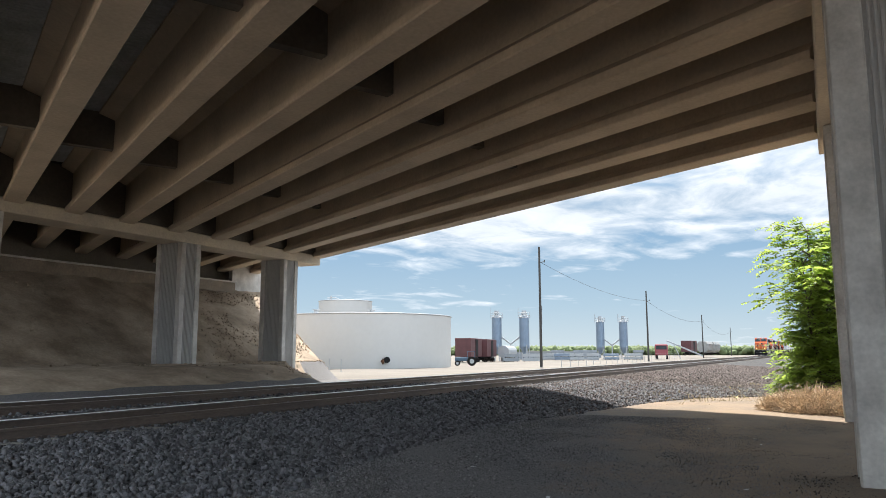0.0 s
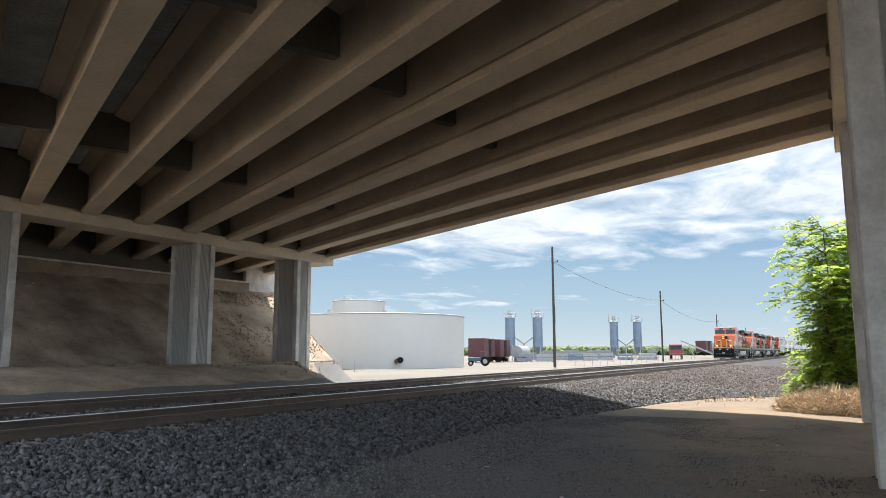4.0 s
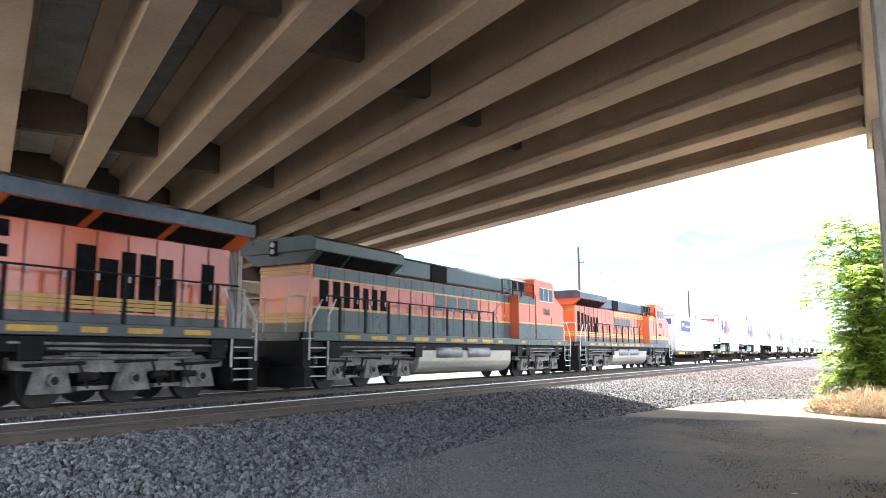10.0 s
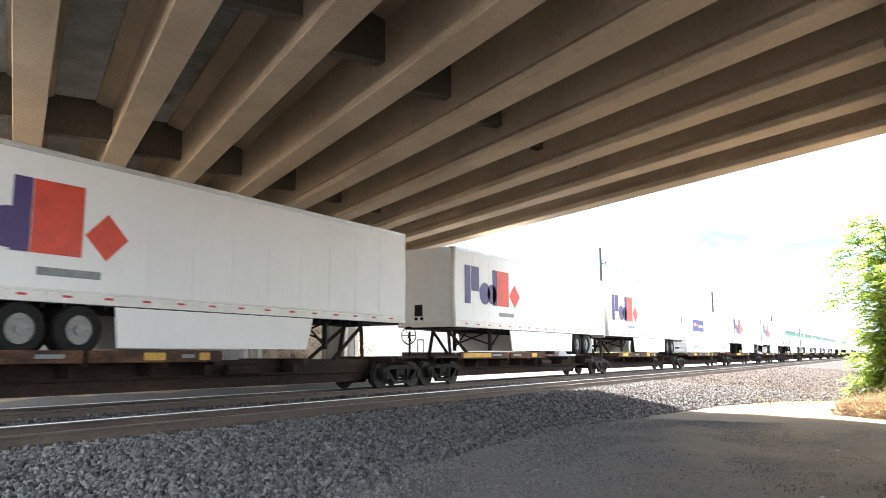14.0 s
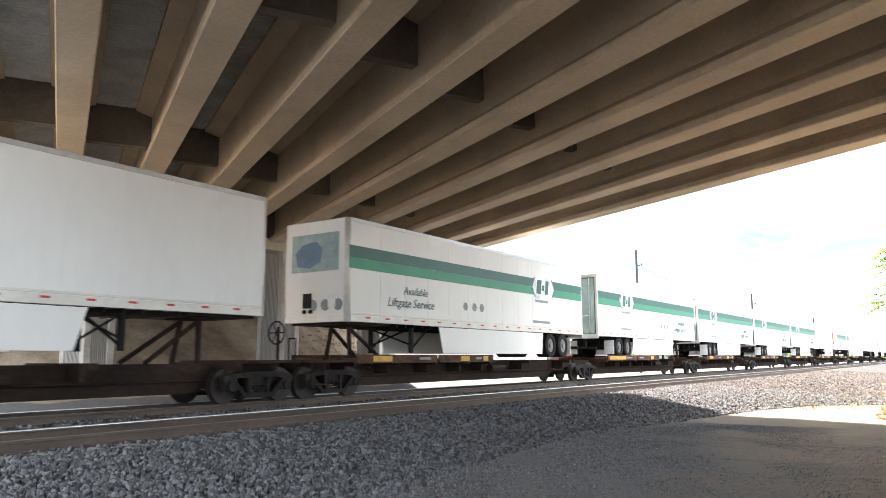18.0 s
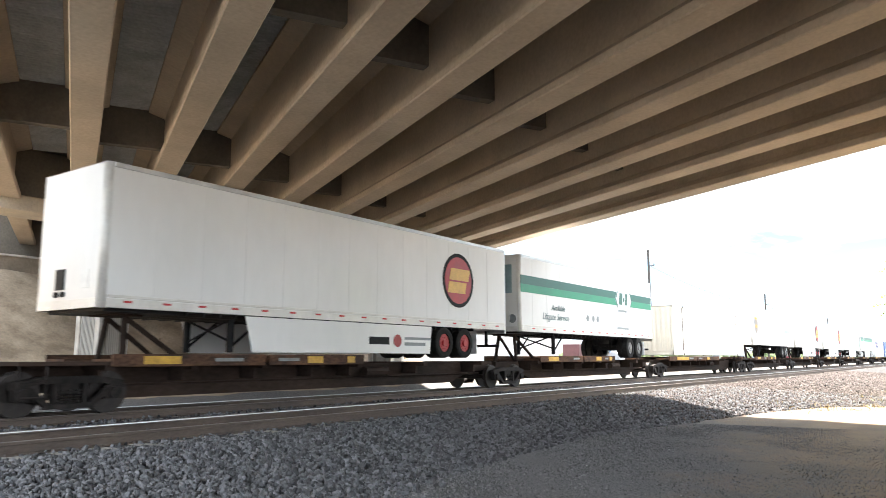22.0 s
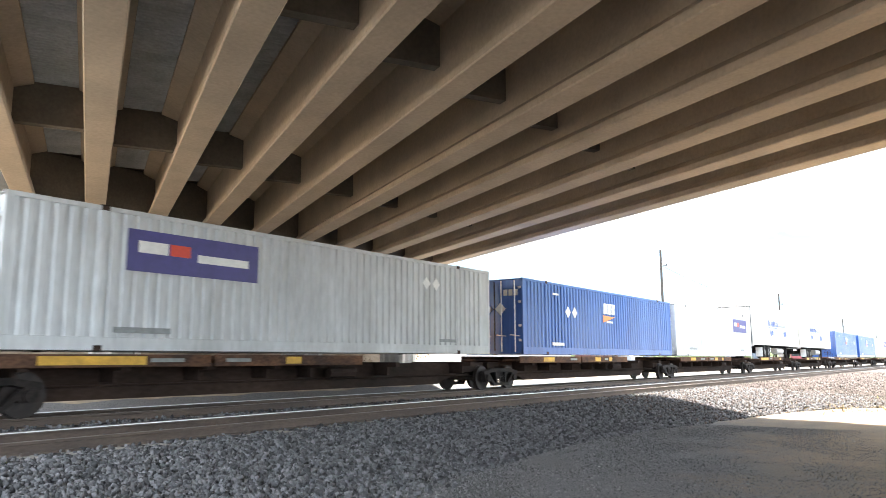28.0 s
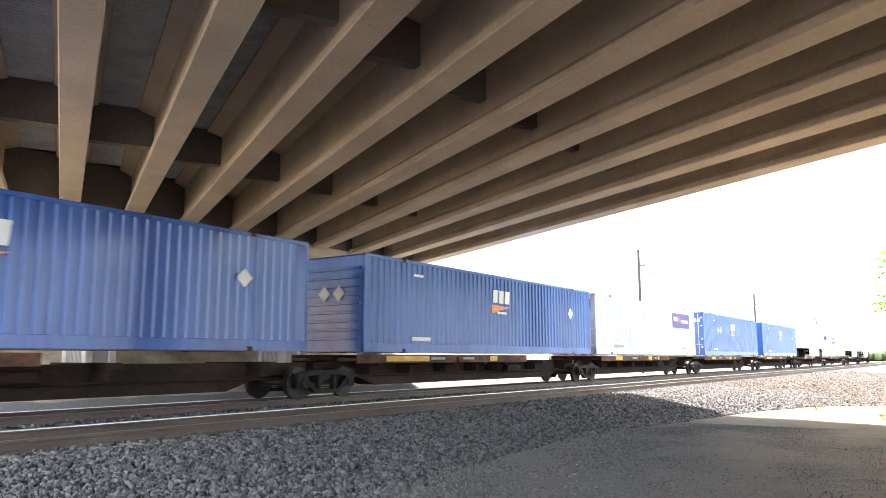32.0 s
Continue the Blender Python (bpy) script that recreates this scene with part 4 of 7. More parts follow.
def decal(th, inv, name, mat, outlines, label="", y=-1.301, key=None):
    """Flat painted shapes on the side seen from the camera; u runs from the leading end backwards."""
    if name.endswith("s"):
        for i, o in enumerate(outlines):
            decal(th, inv, name[:-1], mat, [o], label, y, key and (key, i))
        return None
    me = cached(("decal", key), lambda: shape_mesh(name, mat, outlines, y)) if key else shape_mesh(name, mat, outlines, y)
    return part(name, me, None, th, label, at=inv)


def lettering(th, inv, name, words, u, z, size, mat, lean=0.0, label="", y=-1.312):
    return part(name, cached(("text", words, size, mat.name), lambda: text_mesh(name, words, size, mat, lean)), None, th, label, at=inv @ Matrix.Translation((u, y, z)))


def parcel_livery(th, inv, L, k=1.0):
    o = 0.0
    decal(th, inv, "emblem_dark", PURPLE, [rect(0.8, 1.24, 3.04, 4.51), rect(1.32, 1.92, 3.55, 4.51), disc(2.4, 3.5, 0.44), disc(3.0, 3.5, 0.4), rect(3.05, 3.42, 3.06, 4.51)], "dark purple plain shapes", key="parcelA")
    decal(th, inv, "emblem_bright", RED_ORANGE, [rect(3.44, 4.5, 3.06, 4.51), diamond(5.05, 3.54, 0.5)], "red-orange plain shapes", key="parcelB")
    decal(th, inv, "small_bars", BAR_GREY, [rect(3.6, 4.95, 2.64, 2.8)], "faded grey bar", key="parcelC")


def door_livery(th):
    part("door_emblem", cached("dooremb", lambda: box_mesh("door_emblem", PURPLE, [(-0.034, -0.028, 0.1, 0.95, 4.3, 4.62)])), None, th, "dark purple plain patch")
    part("door_emblem", cached("dooremb2", lambda: box_mesh("door_emblem", RED_ORANGE, [(-0.034, -0.028, -0.75, 0.08, 4.3, 4.66)])), None, th, "red plain patch")


def green_livery(th, inv, L, nose_first):
    decal(th, inv, "upper_band", GREEN_DARK, [rect(0.06, L - 0.06, 3.98, 4.33)], "dark green band", key=("gb1", L))
    decal(th, inv, "lower_band", GREEN, [rect(0.06, L - 0.06, 3.66, 3.978)], "bright green band", key=("gb2", L))
    u = L - 5.0 if nose_first else 2.8
    decal(th, inv, "emblem_field", DOOR_WHITE, [[(u, 3.98), (u + 0.35, 3.5), (u + 1.85, 3.5), (u + 2.2, 3.98), (u + 1.85, 4.46), (u + 0.35, 4.46)]], "white six-sided emblem field", y=-1.308, key=("ge1", u))
    decal(th, inv, "emblem_shapes", GREEN_DARK, [rect(u + 0.45, u + 0.85, 3.72, 4.3, 0.1), rect(u + 0.95, u + 1.15, 3.86, 4.1, 0.05), rect(u + 1.22, u + 1.5, 3.72, 4.3, 0.1), [(u + 0.02, 3.98), (u + 0.3, 3.58), (u + 0.36, 3.58), (u + 0.1, 3.98), (u + 0.36, 4.38), (u + 0.3, 4.38)], [(u + 2.18, 3.98), (u + 1.9, 3.58), (u + 1.84, 3.58), (u + 2.1, 3.98), (u + 1.84, 4.38), (u + 1.9, 4.38)]], "dark green plain emblem shape", y=-1.314, key=("ge2", u))
    decal(th, inv, "small_bars", BAR_GREY, [rect(u + 0.35, u + 1.5, 3.36, 3.46), rect(u + 0.15, u + 1.65, 2.5, 2.6)], "grey bars", key=("ge3", u))
    if nose_first:
        part("nose_panel", cached(("npanel", L), lambda: box_mesh("nose_panel", PANEL_TEAL, [(L + 0.002, L + 0.012, -0.95, 0.95, 3.62, 4.75)])), None, th, "faded teal picture panel")
        part("panel_patch", cached(("npatch", L), lambda: nose_patch(L)), None, th, "blue plain patch")
        for yy in (0.95, 0.45, -0.05):
            part("nose_disc", cached(("ndisc", L), lambda: cyl_mesh("nose_disc", BAR_GREY, [((L + 0.001, 0, 2.62), (L + 0.012, 0, 2.62), 0.17)], 20)), None, th, at=pose(0, yy, 0))
    v = 1.9 if nose_first else L - 4.3
    lettering(th, inv, "lettering", "Available", v + 0.7, 3.06, 0.36, TEAL, 0.25, "grey slanted words")
    lettering(th, inv, "lettering", "Liftgate Service", v - 0.1, 2.66, 0.4, TEAL, 0.25, "grey slanted words")
    w = 6.2 if nose_first else L - 6.8
    decal(th, inv, "ring_marks", BAR_GREY, [disc(w + d, 2.88, 0.16, 6) for d in (0.0, 0.6, 1.1)], "faint round marks", key=("ge4", w))


def nose_patch(L):
    bm = bmesh.new()
    prism(bm, [(-0.7, 3.8), (-0.2, 3.72), (0.25, 3.9), (0.3, 4.3), (0.05, 4.52), (-0.5, 4.45), (-0.8, 4.2)], L + 0.013, L + 0.018, "x")
    return mesh_of("panel_patch", bm, PANEL_BLUE)


def express_livery(th, inv, L, skirt_words=True):
    decal(th, inv, "disc_rim", BLACK, [disc(L - 3.1, 3.72, 0.93)], "dark disc", y=-1.303, key="ex1")
    decal(th, inv, "disc_red", RED_DARK, [disc(L - 3.1, 3.72, 0.8)], "red disc", y=-1.309, key="ex2")
    decal(th, inv, "disc_gold", GOLD, [rect(L - 3.65, L - 2.5, 3.72, 4.12, 0.1), rect(L - 3.75, L - 2.7, 3.28, 3.66, 0.08)], "orange-gold plain shapes", y=-1.315, key="ex3")
    decal(th, inv, "skirt_bar", BLACK, [rect(8.2, 9.1, 1.5, 1.72)], "black bar", y=-1.28, key="ex4")
    decal(th, inv, "skirt_disc", RED_DARK, [disc(9.5, 1.62, 0.19)], "red disc", y=-1.28, key="ex5")
    decal(th, inv, "skirt_bar", BAR_GREY, [rect(9.85, 11.2, 1.66, 1.74), rect(9.85, 10.9, 1.48, 1.58)], "grey bars", y=-1.28, key="ex6")


# ---------------------------------------------------------------- containers
def corrugated_mesh(name, L, z0, z1, mat):
    """Both long sides of folded sheet: even corrugations, or broad flat panels parted by narrow grooves."""
    folds = [(0.0, 0.0), (0.33, 0.0), (0.345, 0.045), (0.412, 0.045)] if mat is CREAM_BOX else [(0.0, 0.0), (0.14, 0.0), (0.165, 0.042), (0.25, 0.042)]
    pitch = 0.43 if mat is CREAM_BOX else 0.28
    verts, faces = [], []
    for s in (-1, 1):
        prof, x = [], 0.12
        while x + pitch < L - 0.1:
            prof += [(x + a, d) for a, d in folds]
            x += pitch
        prof.append((L - 0.1, 0.0))
        b = len(verts)
        for px, d in prof:
            for z in (z0, z1):
                verts.append((px, s * (1.292 - d), z))
        for i in range(len(prof) - 1):
            q = (b + 2 * i, b + 2 * i + 2, b + 2 * i + 3, b + 2 * i + 1)
            faces.append(q if s < 0 else q[::-1])
    return array_mesh(name, verts, faces, mat)


def container(x20, paint, label, group="containers on the train", doors_first=False):
    L, z0, z1 = 16.15, 1.26, 4.16
    c = thing("shipping_container", pose(0, 0, 0), label, "container", group)
    n = paint.name
    part("side_panel", cached(("cor", n), lambda: corrugated_mesh("side_panel", L, z0 + 0.26, z1 - 0.09, paint)), None, c, "corrugated steel sides")
    part("frame", cached(("cfr", n), lambda: box_mesh("frame", paint, [(0, L, y0, y1, *z) for y0, y1 in ((-1.3, -1.2), (1.2, 1.3)) for z in ((z0, z0 + 0.27), (z1 - 0.1, z1))] + [(x, x + 0.12, y0, y1, z0, z1) for x in (0.0, L - 0.12) for y0, y1 in ((-1.302, -1.18), (1.18, 1.302))] + [(x, x + 0.14, y0, y1, z0, z1) for x in (1.83, L - 1.97) for y0, y1 in ((-1.303, -1.2), (1.2, 1.303))], 0.008)), None, c, "square-edged frame rails and posts")
    part("roof", cached(("crf", n), lambda: box_mesh("roof", paint, [(0.02, L - 0.02, -1.25, 1.25, z1 - 0.03, z1 - 0.01), (0.02, L - 0.02, -1.25, 1.25, z0 + 0.02, z0 + 0.1)])), None, c)
    part("end_wall", cached(("cew", n), lambda: box_mesh("end_wall", paint, [(0.05, 0.1, -1.2, 1.2, z0 + 0.1, z1 - 0.05)], 0.0)), None, c, "steel end wall")
    if doors_first:
        for y in (-0.95, -0.35, 0.35, 0.95):
            part("lock_bar", cached("cbar0", lambda: cyl_mesh("lock_bar", WHITE_TRIM, [((-0.02, 0, z0 + 0.1), (-0.02, 0, z1 - 0.08), 0.022)], 6)), None, c, "bright upright lock bar", at=pose(0, y, 0))
            part("lock_handle", cached("chandle0", lambda: cyl_mesh("lock_handle", WHITE_TRIM, [((-0.035, -0.2, 1.95), (-0.035, 0.22, 2.0), 0.018)], 6)), None, c, at=pose(0, y, 0))
        part("door_gap", cached("cgap0", lambda: box_mesh("door_gap", BLACK, [(0.03, 0.052, -0.02, 0.02, z0 + 0.12, z1 - 0.1)])), None, c, "dark gap between the doors")
        for k, z in enumerate((1.75, 2.3, 3.2, 3.75)):
            for y in (-1.16, 1.16):
                part("hinge", cached(("chinge", z), lambda: box_mesh("hinge", WHITE_TRIM, [(-0.012, 0.03, -0.06, 0.06, z, z + 0.09)], 0.005)), None, c, at=pose(0, y, 0))
        for a in (-1.05, -0.82, -0.59, 0.3, 0.53, 0.76):
            part("end_emblem", cached("cendem", lambda: box_mesh("end_emblem", LETTER, [(0.036, 0.049, 0, 0.17, 3.5, 3.74)])), None, c, "white plain shape on the door", at=pose(0, a, 0))
    if paint is CREAM_BOX:
        for x in (1.8, 1.985, L - 2.0, L - 1.815):
            # thin brown strips draw the shadow edge along each post
            part("post_joint", cached("cpj", lambda: box_mesh("post_joint", DECK_RUST, [(0, 0.016, -1.3005, -1.27, z0 + 0.05, z1 - 0.04)])), None, c, "painted shadow line beside the post", at=pose(x, 0, 0))
        for y in np.arange(-1.05, 1.1, 0.3):
            part("end_rib", cached("cvrib", lambda: box_mesh("end_rib", paint, [(0.0, 0.048, -0.09, 0.09, z0 + 0.2, z1 - 0.12)], 0.012)), None, c, at=pose(0, float(y), 0))
    for z in () if doors_first or paint is CREAM_BOX else np.arange(z0 + 0.35, z1 - 0.3, 0.26):
        part("rib", cached(("cerib", n), lambda: box_mesh("rib", paint, [(0.0, 0.048, -1.12, 1.12, 0, 0.09)], 0.012)), None, c, at=pose(0, 0, float(z)))
    part("end_door", cached(("ced", n), lambda: box_mesh("end_door", paint, [(L - 0.1, L - 0.05, -1.2, 1.2, z0 + 0.1, z1 - 0.05)], 0.0)), None, c)
    for y in (-0.75, -0.25, 0.25, 0.75):
        part("lock_bar", cached("cbar", lambda: cyl_mesh("lock_bar", WHITE_TRIM, [((L + 0.0, 0, z0 + 0.1), (L + 0.0, 0, z1 - 0.1), 0.02)], 6)), None, c, at=pose(0, y, 0))
    cs = cached("ccast", lambda: box_mesh("corner_casting", SPINE, [(0, 0.18, -0.08, 0.08, 0, 0.12)], 0.01))
    for x in (1.81, L - 1.99):
        for y in (-1.228, 1.228):
            for z in (z0 - 0.01, z1 - 0.1):
                part("corner_casting", cs, None, c, at=pose(x, y, z))
    MOVERS.append((c, Matrix.Identity(4), x20))
    return c, Matrix.Identity(4)


def sign_livery(th, inv, u, diamonds):
    y = -1.305
    decal(th, inv, "sign_panel", PURPLE_SIGN, [rect(u, u + 3.4, 2.9, 3.78)], "flat violet sign panel", y=y, key=("sg", u))
    decal(th, inv, "sign_shapes", LETTER, [rect(u + 0.25, u + 0.95, 3.3, 3.55)], "white bar", y=y - 0.007, key=("sg2", u))
    decal(th, inv, "sign_shapes", RED_ORANGE, [rect(u + 1.0, u + 1.5, 3.3, 3.55)], "orange bar", y=y - 0.007, key=("sg3", u))
    decal(th, inv, "sign_shapes", LETTER, [rect(u + 1.7, u + 3.1, 3.22, 3.4)], "white bar", y=y - 0.007, key=("sg4", u))
    decal(th, inv, "hazard_diamonds", LETTER, [diamond(d, 3.45, 0.2) for d in diamonds], "white diamond plates", y=y, key=("sd", diamonds))
    part("end_sign", cached("endsign", lambda: box_mesh("end_sign", PURPLE_SIGN, [(-0.014, -0.004, -1.05, 0.35, 3.42, 3.86)])), None, th, "violet plain sign on the end wall")
    for yy in (-0.35, 0.35):
        part("end_diamond", cached("enddia", end_diamond), None, th, "white diamond plate", at=pose(0, yy, 0))
    decal(th, inv, "small_bars", BAR_GREY, [rect(2.2, 3.5, 1.62, 1.74), rect(13.2, 14.1, 1.62, 1.72)], "grey number bars", y=y, key="sbars")


def blue_livery(th, inv, diamonds):
    y = -1.305
    decal(th, inv, "emblem_light", LETTER, [rect(7.28, 7.62, 3.12, 3.6, 0.04), rect(7.72, 8.06, 3.12, 3.6, 0.04), rect(8.16, 8.5, 3.12, 3.6, 0.04)], "white plain shapes", y=y, key="bl1")
    decal(th, inv, "emblem_orange", ORANGE_MARK, [[(7.22, 3.05), (8.55, 3.0), (7.22, 2.72)]], "orange bar", y=y, key="bl2")
    decal(th, inv, "small_bars", LETTER, [rect(7.6, 8.3, 2.72, 2.8), rect(2.3, 3.3, 1.62, 1.74), rect(2.4, 2.9, 3.66, 3.74)], "white bars", y=y, key="bl3")
    decal(th, inv, "hazard_diamonds", LETTER, [diamond(d, 3.02, 0.24) for d in diamonds], "white diamond plates", y=y, key=("bd", diamonds))
    for y in (-0.3, 0.3):
        part("end_diamond", cached("enddia", end_diamond), None, th, "white diamond plate", at=pose(0, y, 0))


def nose_diamond():
    bm = bmesh.new()
    prism(bm, [(-0.2, 3.3), (0, 3.1), (0.2, 3.3), (0, 3.5)], 0.003, 0.01, "x")
    return mesh_of("nose_diamond", bm, LETTER)


def end_diamond():
    bm = bmesh.new()
    prism(bm, [(-0.24, 3.0), (0, 2.76), (0.24, 3.0), (0, 3.24)], -0.012, -0.004, "x")
    return mesh_of("end_diamond", bm, LETTER)


# ---------------------------------------------------------------- the string of cars
CARS = [
    ("sign_left", -177.68), ("parcel_doors", -157.42), ("parcel_doors", -138.95), ("parcel_nose", -119.95), ("parcel_nose", -103.42), ("sign_left", -86.29), ("parcel_nose", -68.68), ("parcel_doors", -51.15),
    ("green_nose", -32.20), ("green_doors", -14.38), ("green_doors", 2.5), ("green_doors", 19.34), ("green_doors", 36.46), ("express", 55.6), ("green_short", 72.39), ("cream_box", 90.14), ("shield", 109.09),
    ("express", 126.08), ("express", 142.82), ("plain_nose", 159.52), ("green_doors", 177.88), ("sign_left", 196.57), ("blue_two", 214.84), ("sign_right", 231.56), ("cream_van", 248.32), ("cream_van", 264.88),
    ("blue_one", 284.16), ("blue_one", 302.39), ("sign_right", 319.0), ("blue_two", 337.07), ("blue_one", 355.19), ("plain_nose", 374.88), ("sign_left", 395.16), ("plain_nose", 415.0), ("plain_nose", 432.5)]
SET_STARTS = {0, 3, 8, 13, 16, 21, 26, 31}
GREEN_LABEL = "white van trailer with a two-tone green stripe"


def build_cars():
    starts = [x * 1.012 for _, x in CARS]
    lens = [14.45 if k == "green_short" else 16.15 for k, _ in CARS]
    bounds = [starts[0] - 1.3]
    for i in range(1, len(CARS)):
        bounds.append((starts[i - 1] + lens[i - 1] + starts[i]) / 2)
    bounds.append(starts[-1] + 17.2)
    for i, (kind, _) in enumerate(CARS):
        x = starts[i] + 0.06
        van = not (kind.startswith("sign") or kind.startswith("blue") or kind == "cream_box")
        nose_first = kind in ("parcel_nose", "green_nose", "green_short", "express", "shield", "plain_nose")
        length = bounds[i + 1] - bounds[i]
        hitch = (starts[i] - bounds[i] + (1.2 if nose_first else lens[i] - 1.2)) if van else 0
        spine_car(bounds[i], length, i in SET_STARTS, i + 1 in SET_STARTS or i + 1 == len(CARS), hitch, i)
        if kind.startswith("parcel"):
            d = kind == "parcel_doors"
            t, inv = trailer(x, WHITE, "doors" if d else "nose", 16.15, 4.0 if d else 3.3, "white parcel van trailer with purple and red-orange emblem shapes", group="white parcel trailers")
            parcel_livery(t, inv, 16.15)
            if d:
                door_livery(t)
        elif kind == "green_short":
            t, inv = trailer(x, WHITE, "nose", 14.45, 2.5, "short " + GREEN_LABEL, skirt=False, group="green-striped trailers")
            green_livery(t, inv, 14.45, True)
        elif kind.startswith("green"):
            d = kind == "green_doors"
            t, inv = trailer(x, WHITE, "doors" if d else "nose", 16.15, 3.35 if d else 2.6, GREEN_LABEL + (", shiny rear doors" if d else ""), door=DOOR_MIRROR, group="green-striped trailers")
            green_livery(t, inv, 16.15, not d)
        elif kind == "express":
            t, inv = trailer(x, WHITE, "nose", 15.85, 3.25, "white van trailer with a dark disc emblem and red wheels", rim=RED_DARK, group="disc-emblem trailers")
            express_livery(t, inv, 15.85)
        elif kind == "shield":
            t, inv = trailer(x, SILVER, "nose", 16.15, 4.3, "pale grey van trailer with a brown shield emblem", skirt=False)
            decal(t, inv, "shield", BROWN_SHIELD, [[(0.92, 4.2), (0.92, 3.35), (1.1, 3.16), (1.45, 3.02), (1.8, 3.16), (1.97, 3.35), (1.97, 4.2), (1.45, 4.1)]], "brown shield")
            decal(t, inv, "shield_top", GOLD, [[(0.92, 4.22), (1.45, 4.14), (1.97, 4.22), (1.97, 4.32), (1.45, 4.36), (0.92, 4.32)], rect(1.1, 1.8, 3.5, 3.74)], "gold shapes", y=-1.308)
            for yy in (-0.55, -0.1):
                part("nose_diamond", cached("nosedia", nose_diamond), None, t, "white diamond plate", at=pose(16.15, yy, 0))
            decal(t, inv, "small_bars", BAR_GREY, [rect(12.4, 13.1, 3.4, 3.56), rect(13.2, 14.7, 3.4, 3.56)], "grey bars")
            decal(t, inv, "hazard_diamonds", LETTER, [diamond(8.3, 3.25, 0.17), diamond(8.75, 3.25, 0.2)], "white diamond plates")
        elif kind == "plain_nose":
            t, inv = trailer(x, WHITE, "nose", 16.15, 3.0, "plain white van trailer with a side skirt")
        elif kind == "cream_van":
            t, inv = trailer(x, CREAM, "doors", 16.15, 4.0, "cream van trailer with blue lettering bars and four blue discs", skirt=False, tank=True, group="cream van trailers")
            decal(t, inv, "lettering_bars", BAR_BLUE, [rect(4.78 + k * 0.42, 5.08 + k * 0.42, 3.64, 4.05 + (0.1 if k in (0, 4) else 0), 0.08) for k in range(8)] + [rect(4.6, 7.85, 3.5, 3.56)], "blue plain bars", key="cv1")
            decal(t, inv, "lettering_bars", BAR_GREY, [rect(8.0, 9.9, 3.66, 3.84), rect(10.1, 11.0, 3.66, 3.84), rect(7.85, 11.2, 3.5, 3.54), rect(0.6, 2.9, 2.5, 2.6), rect(7.6, 7.95, 2.55, 2.75)], "grey plain bars", key="cv2")
            decal(t, inv, "discs", BAR_BLUE, [disc(c, 3.12, 0.27) for c in (5.55, 6.2, 10.26, 10.88)], "blue discs", key="cv3")
        elif kind == "cream_box":
            container(x, CREAM_BOX, "weathered cream steel container with corrugated sides")
        elif kind.startswith("sign"):
            t, inv = container(x, GREY, "pale grey corrugated container with a violet sign", "grey containers")
            sign_livery(t, inv, 2.4 if kind == "sign_left" else 11.6, (12.5, 13.0) if kind == "sign_left" else (3.6, 4.2))
        else:
            t, inv = container(x, BLUE, "blue corrugated steel container with white diamond plates" + (" and barred doors" if kind == "blue_two" else ""), "blue containers", kind == "blue_two")
            blue_livery(t, inv, (3.72, 4.34) if kind == "blue_two" else (14.0,))


build_cars()


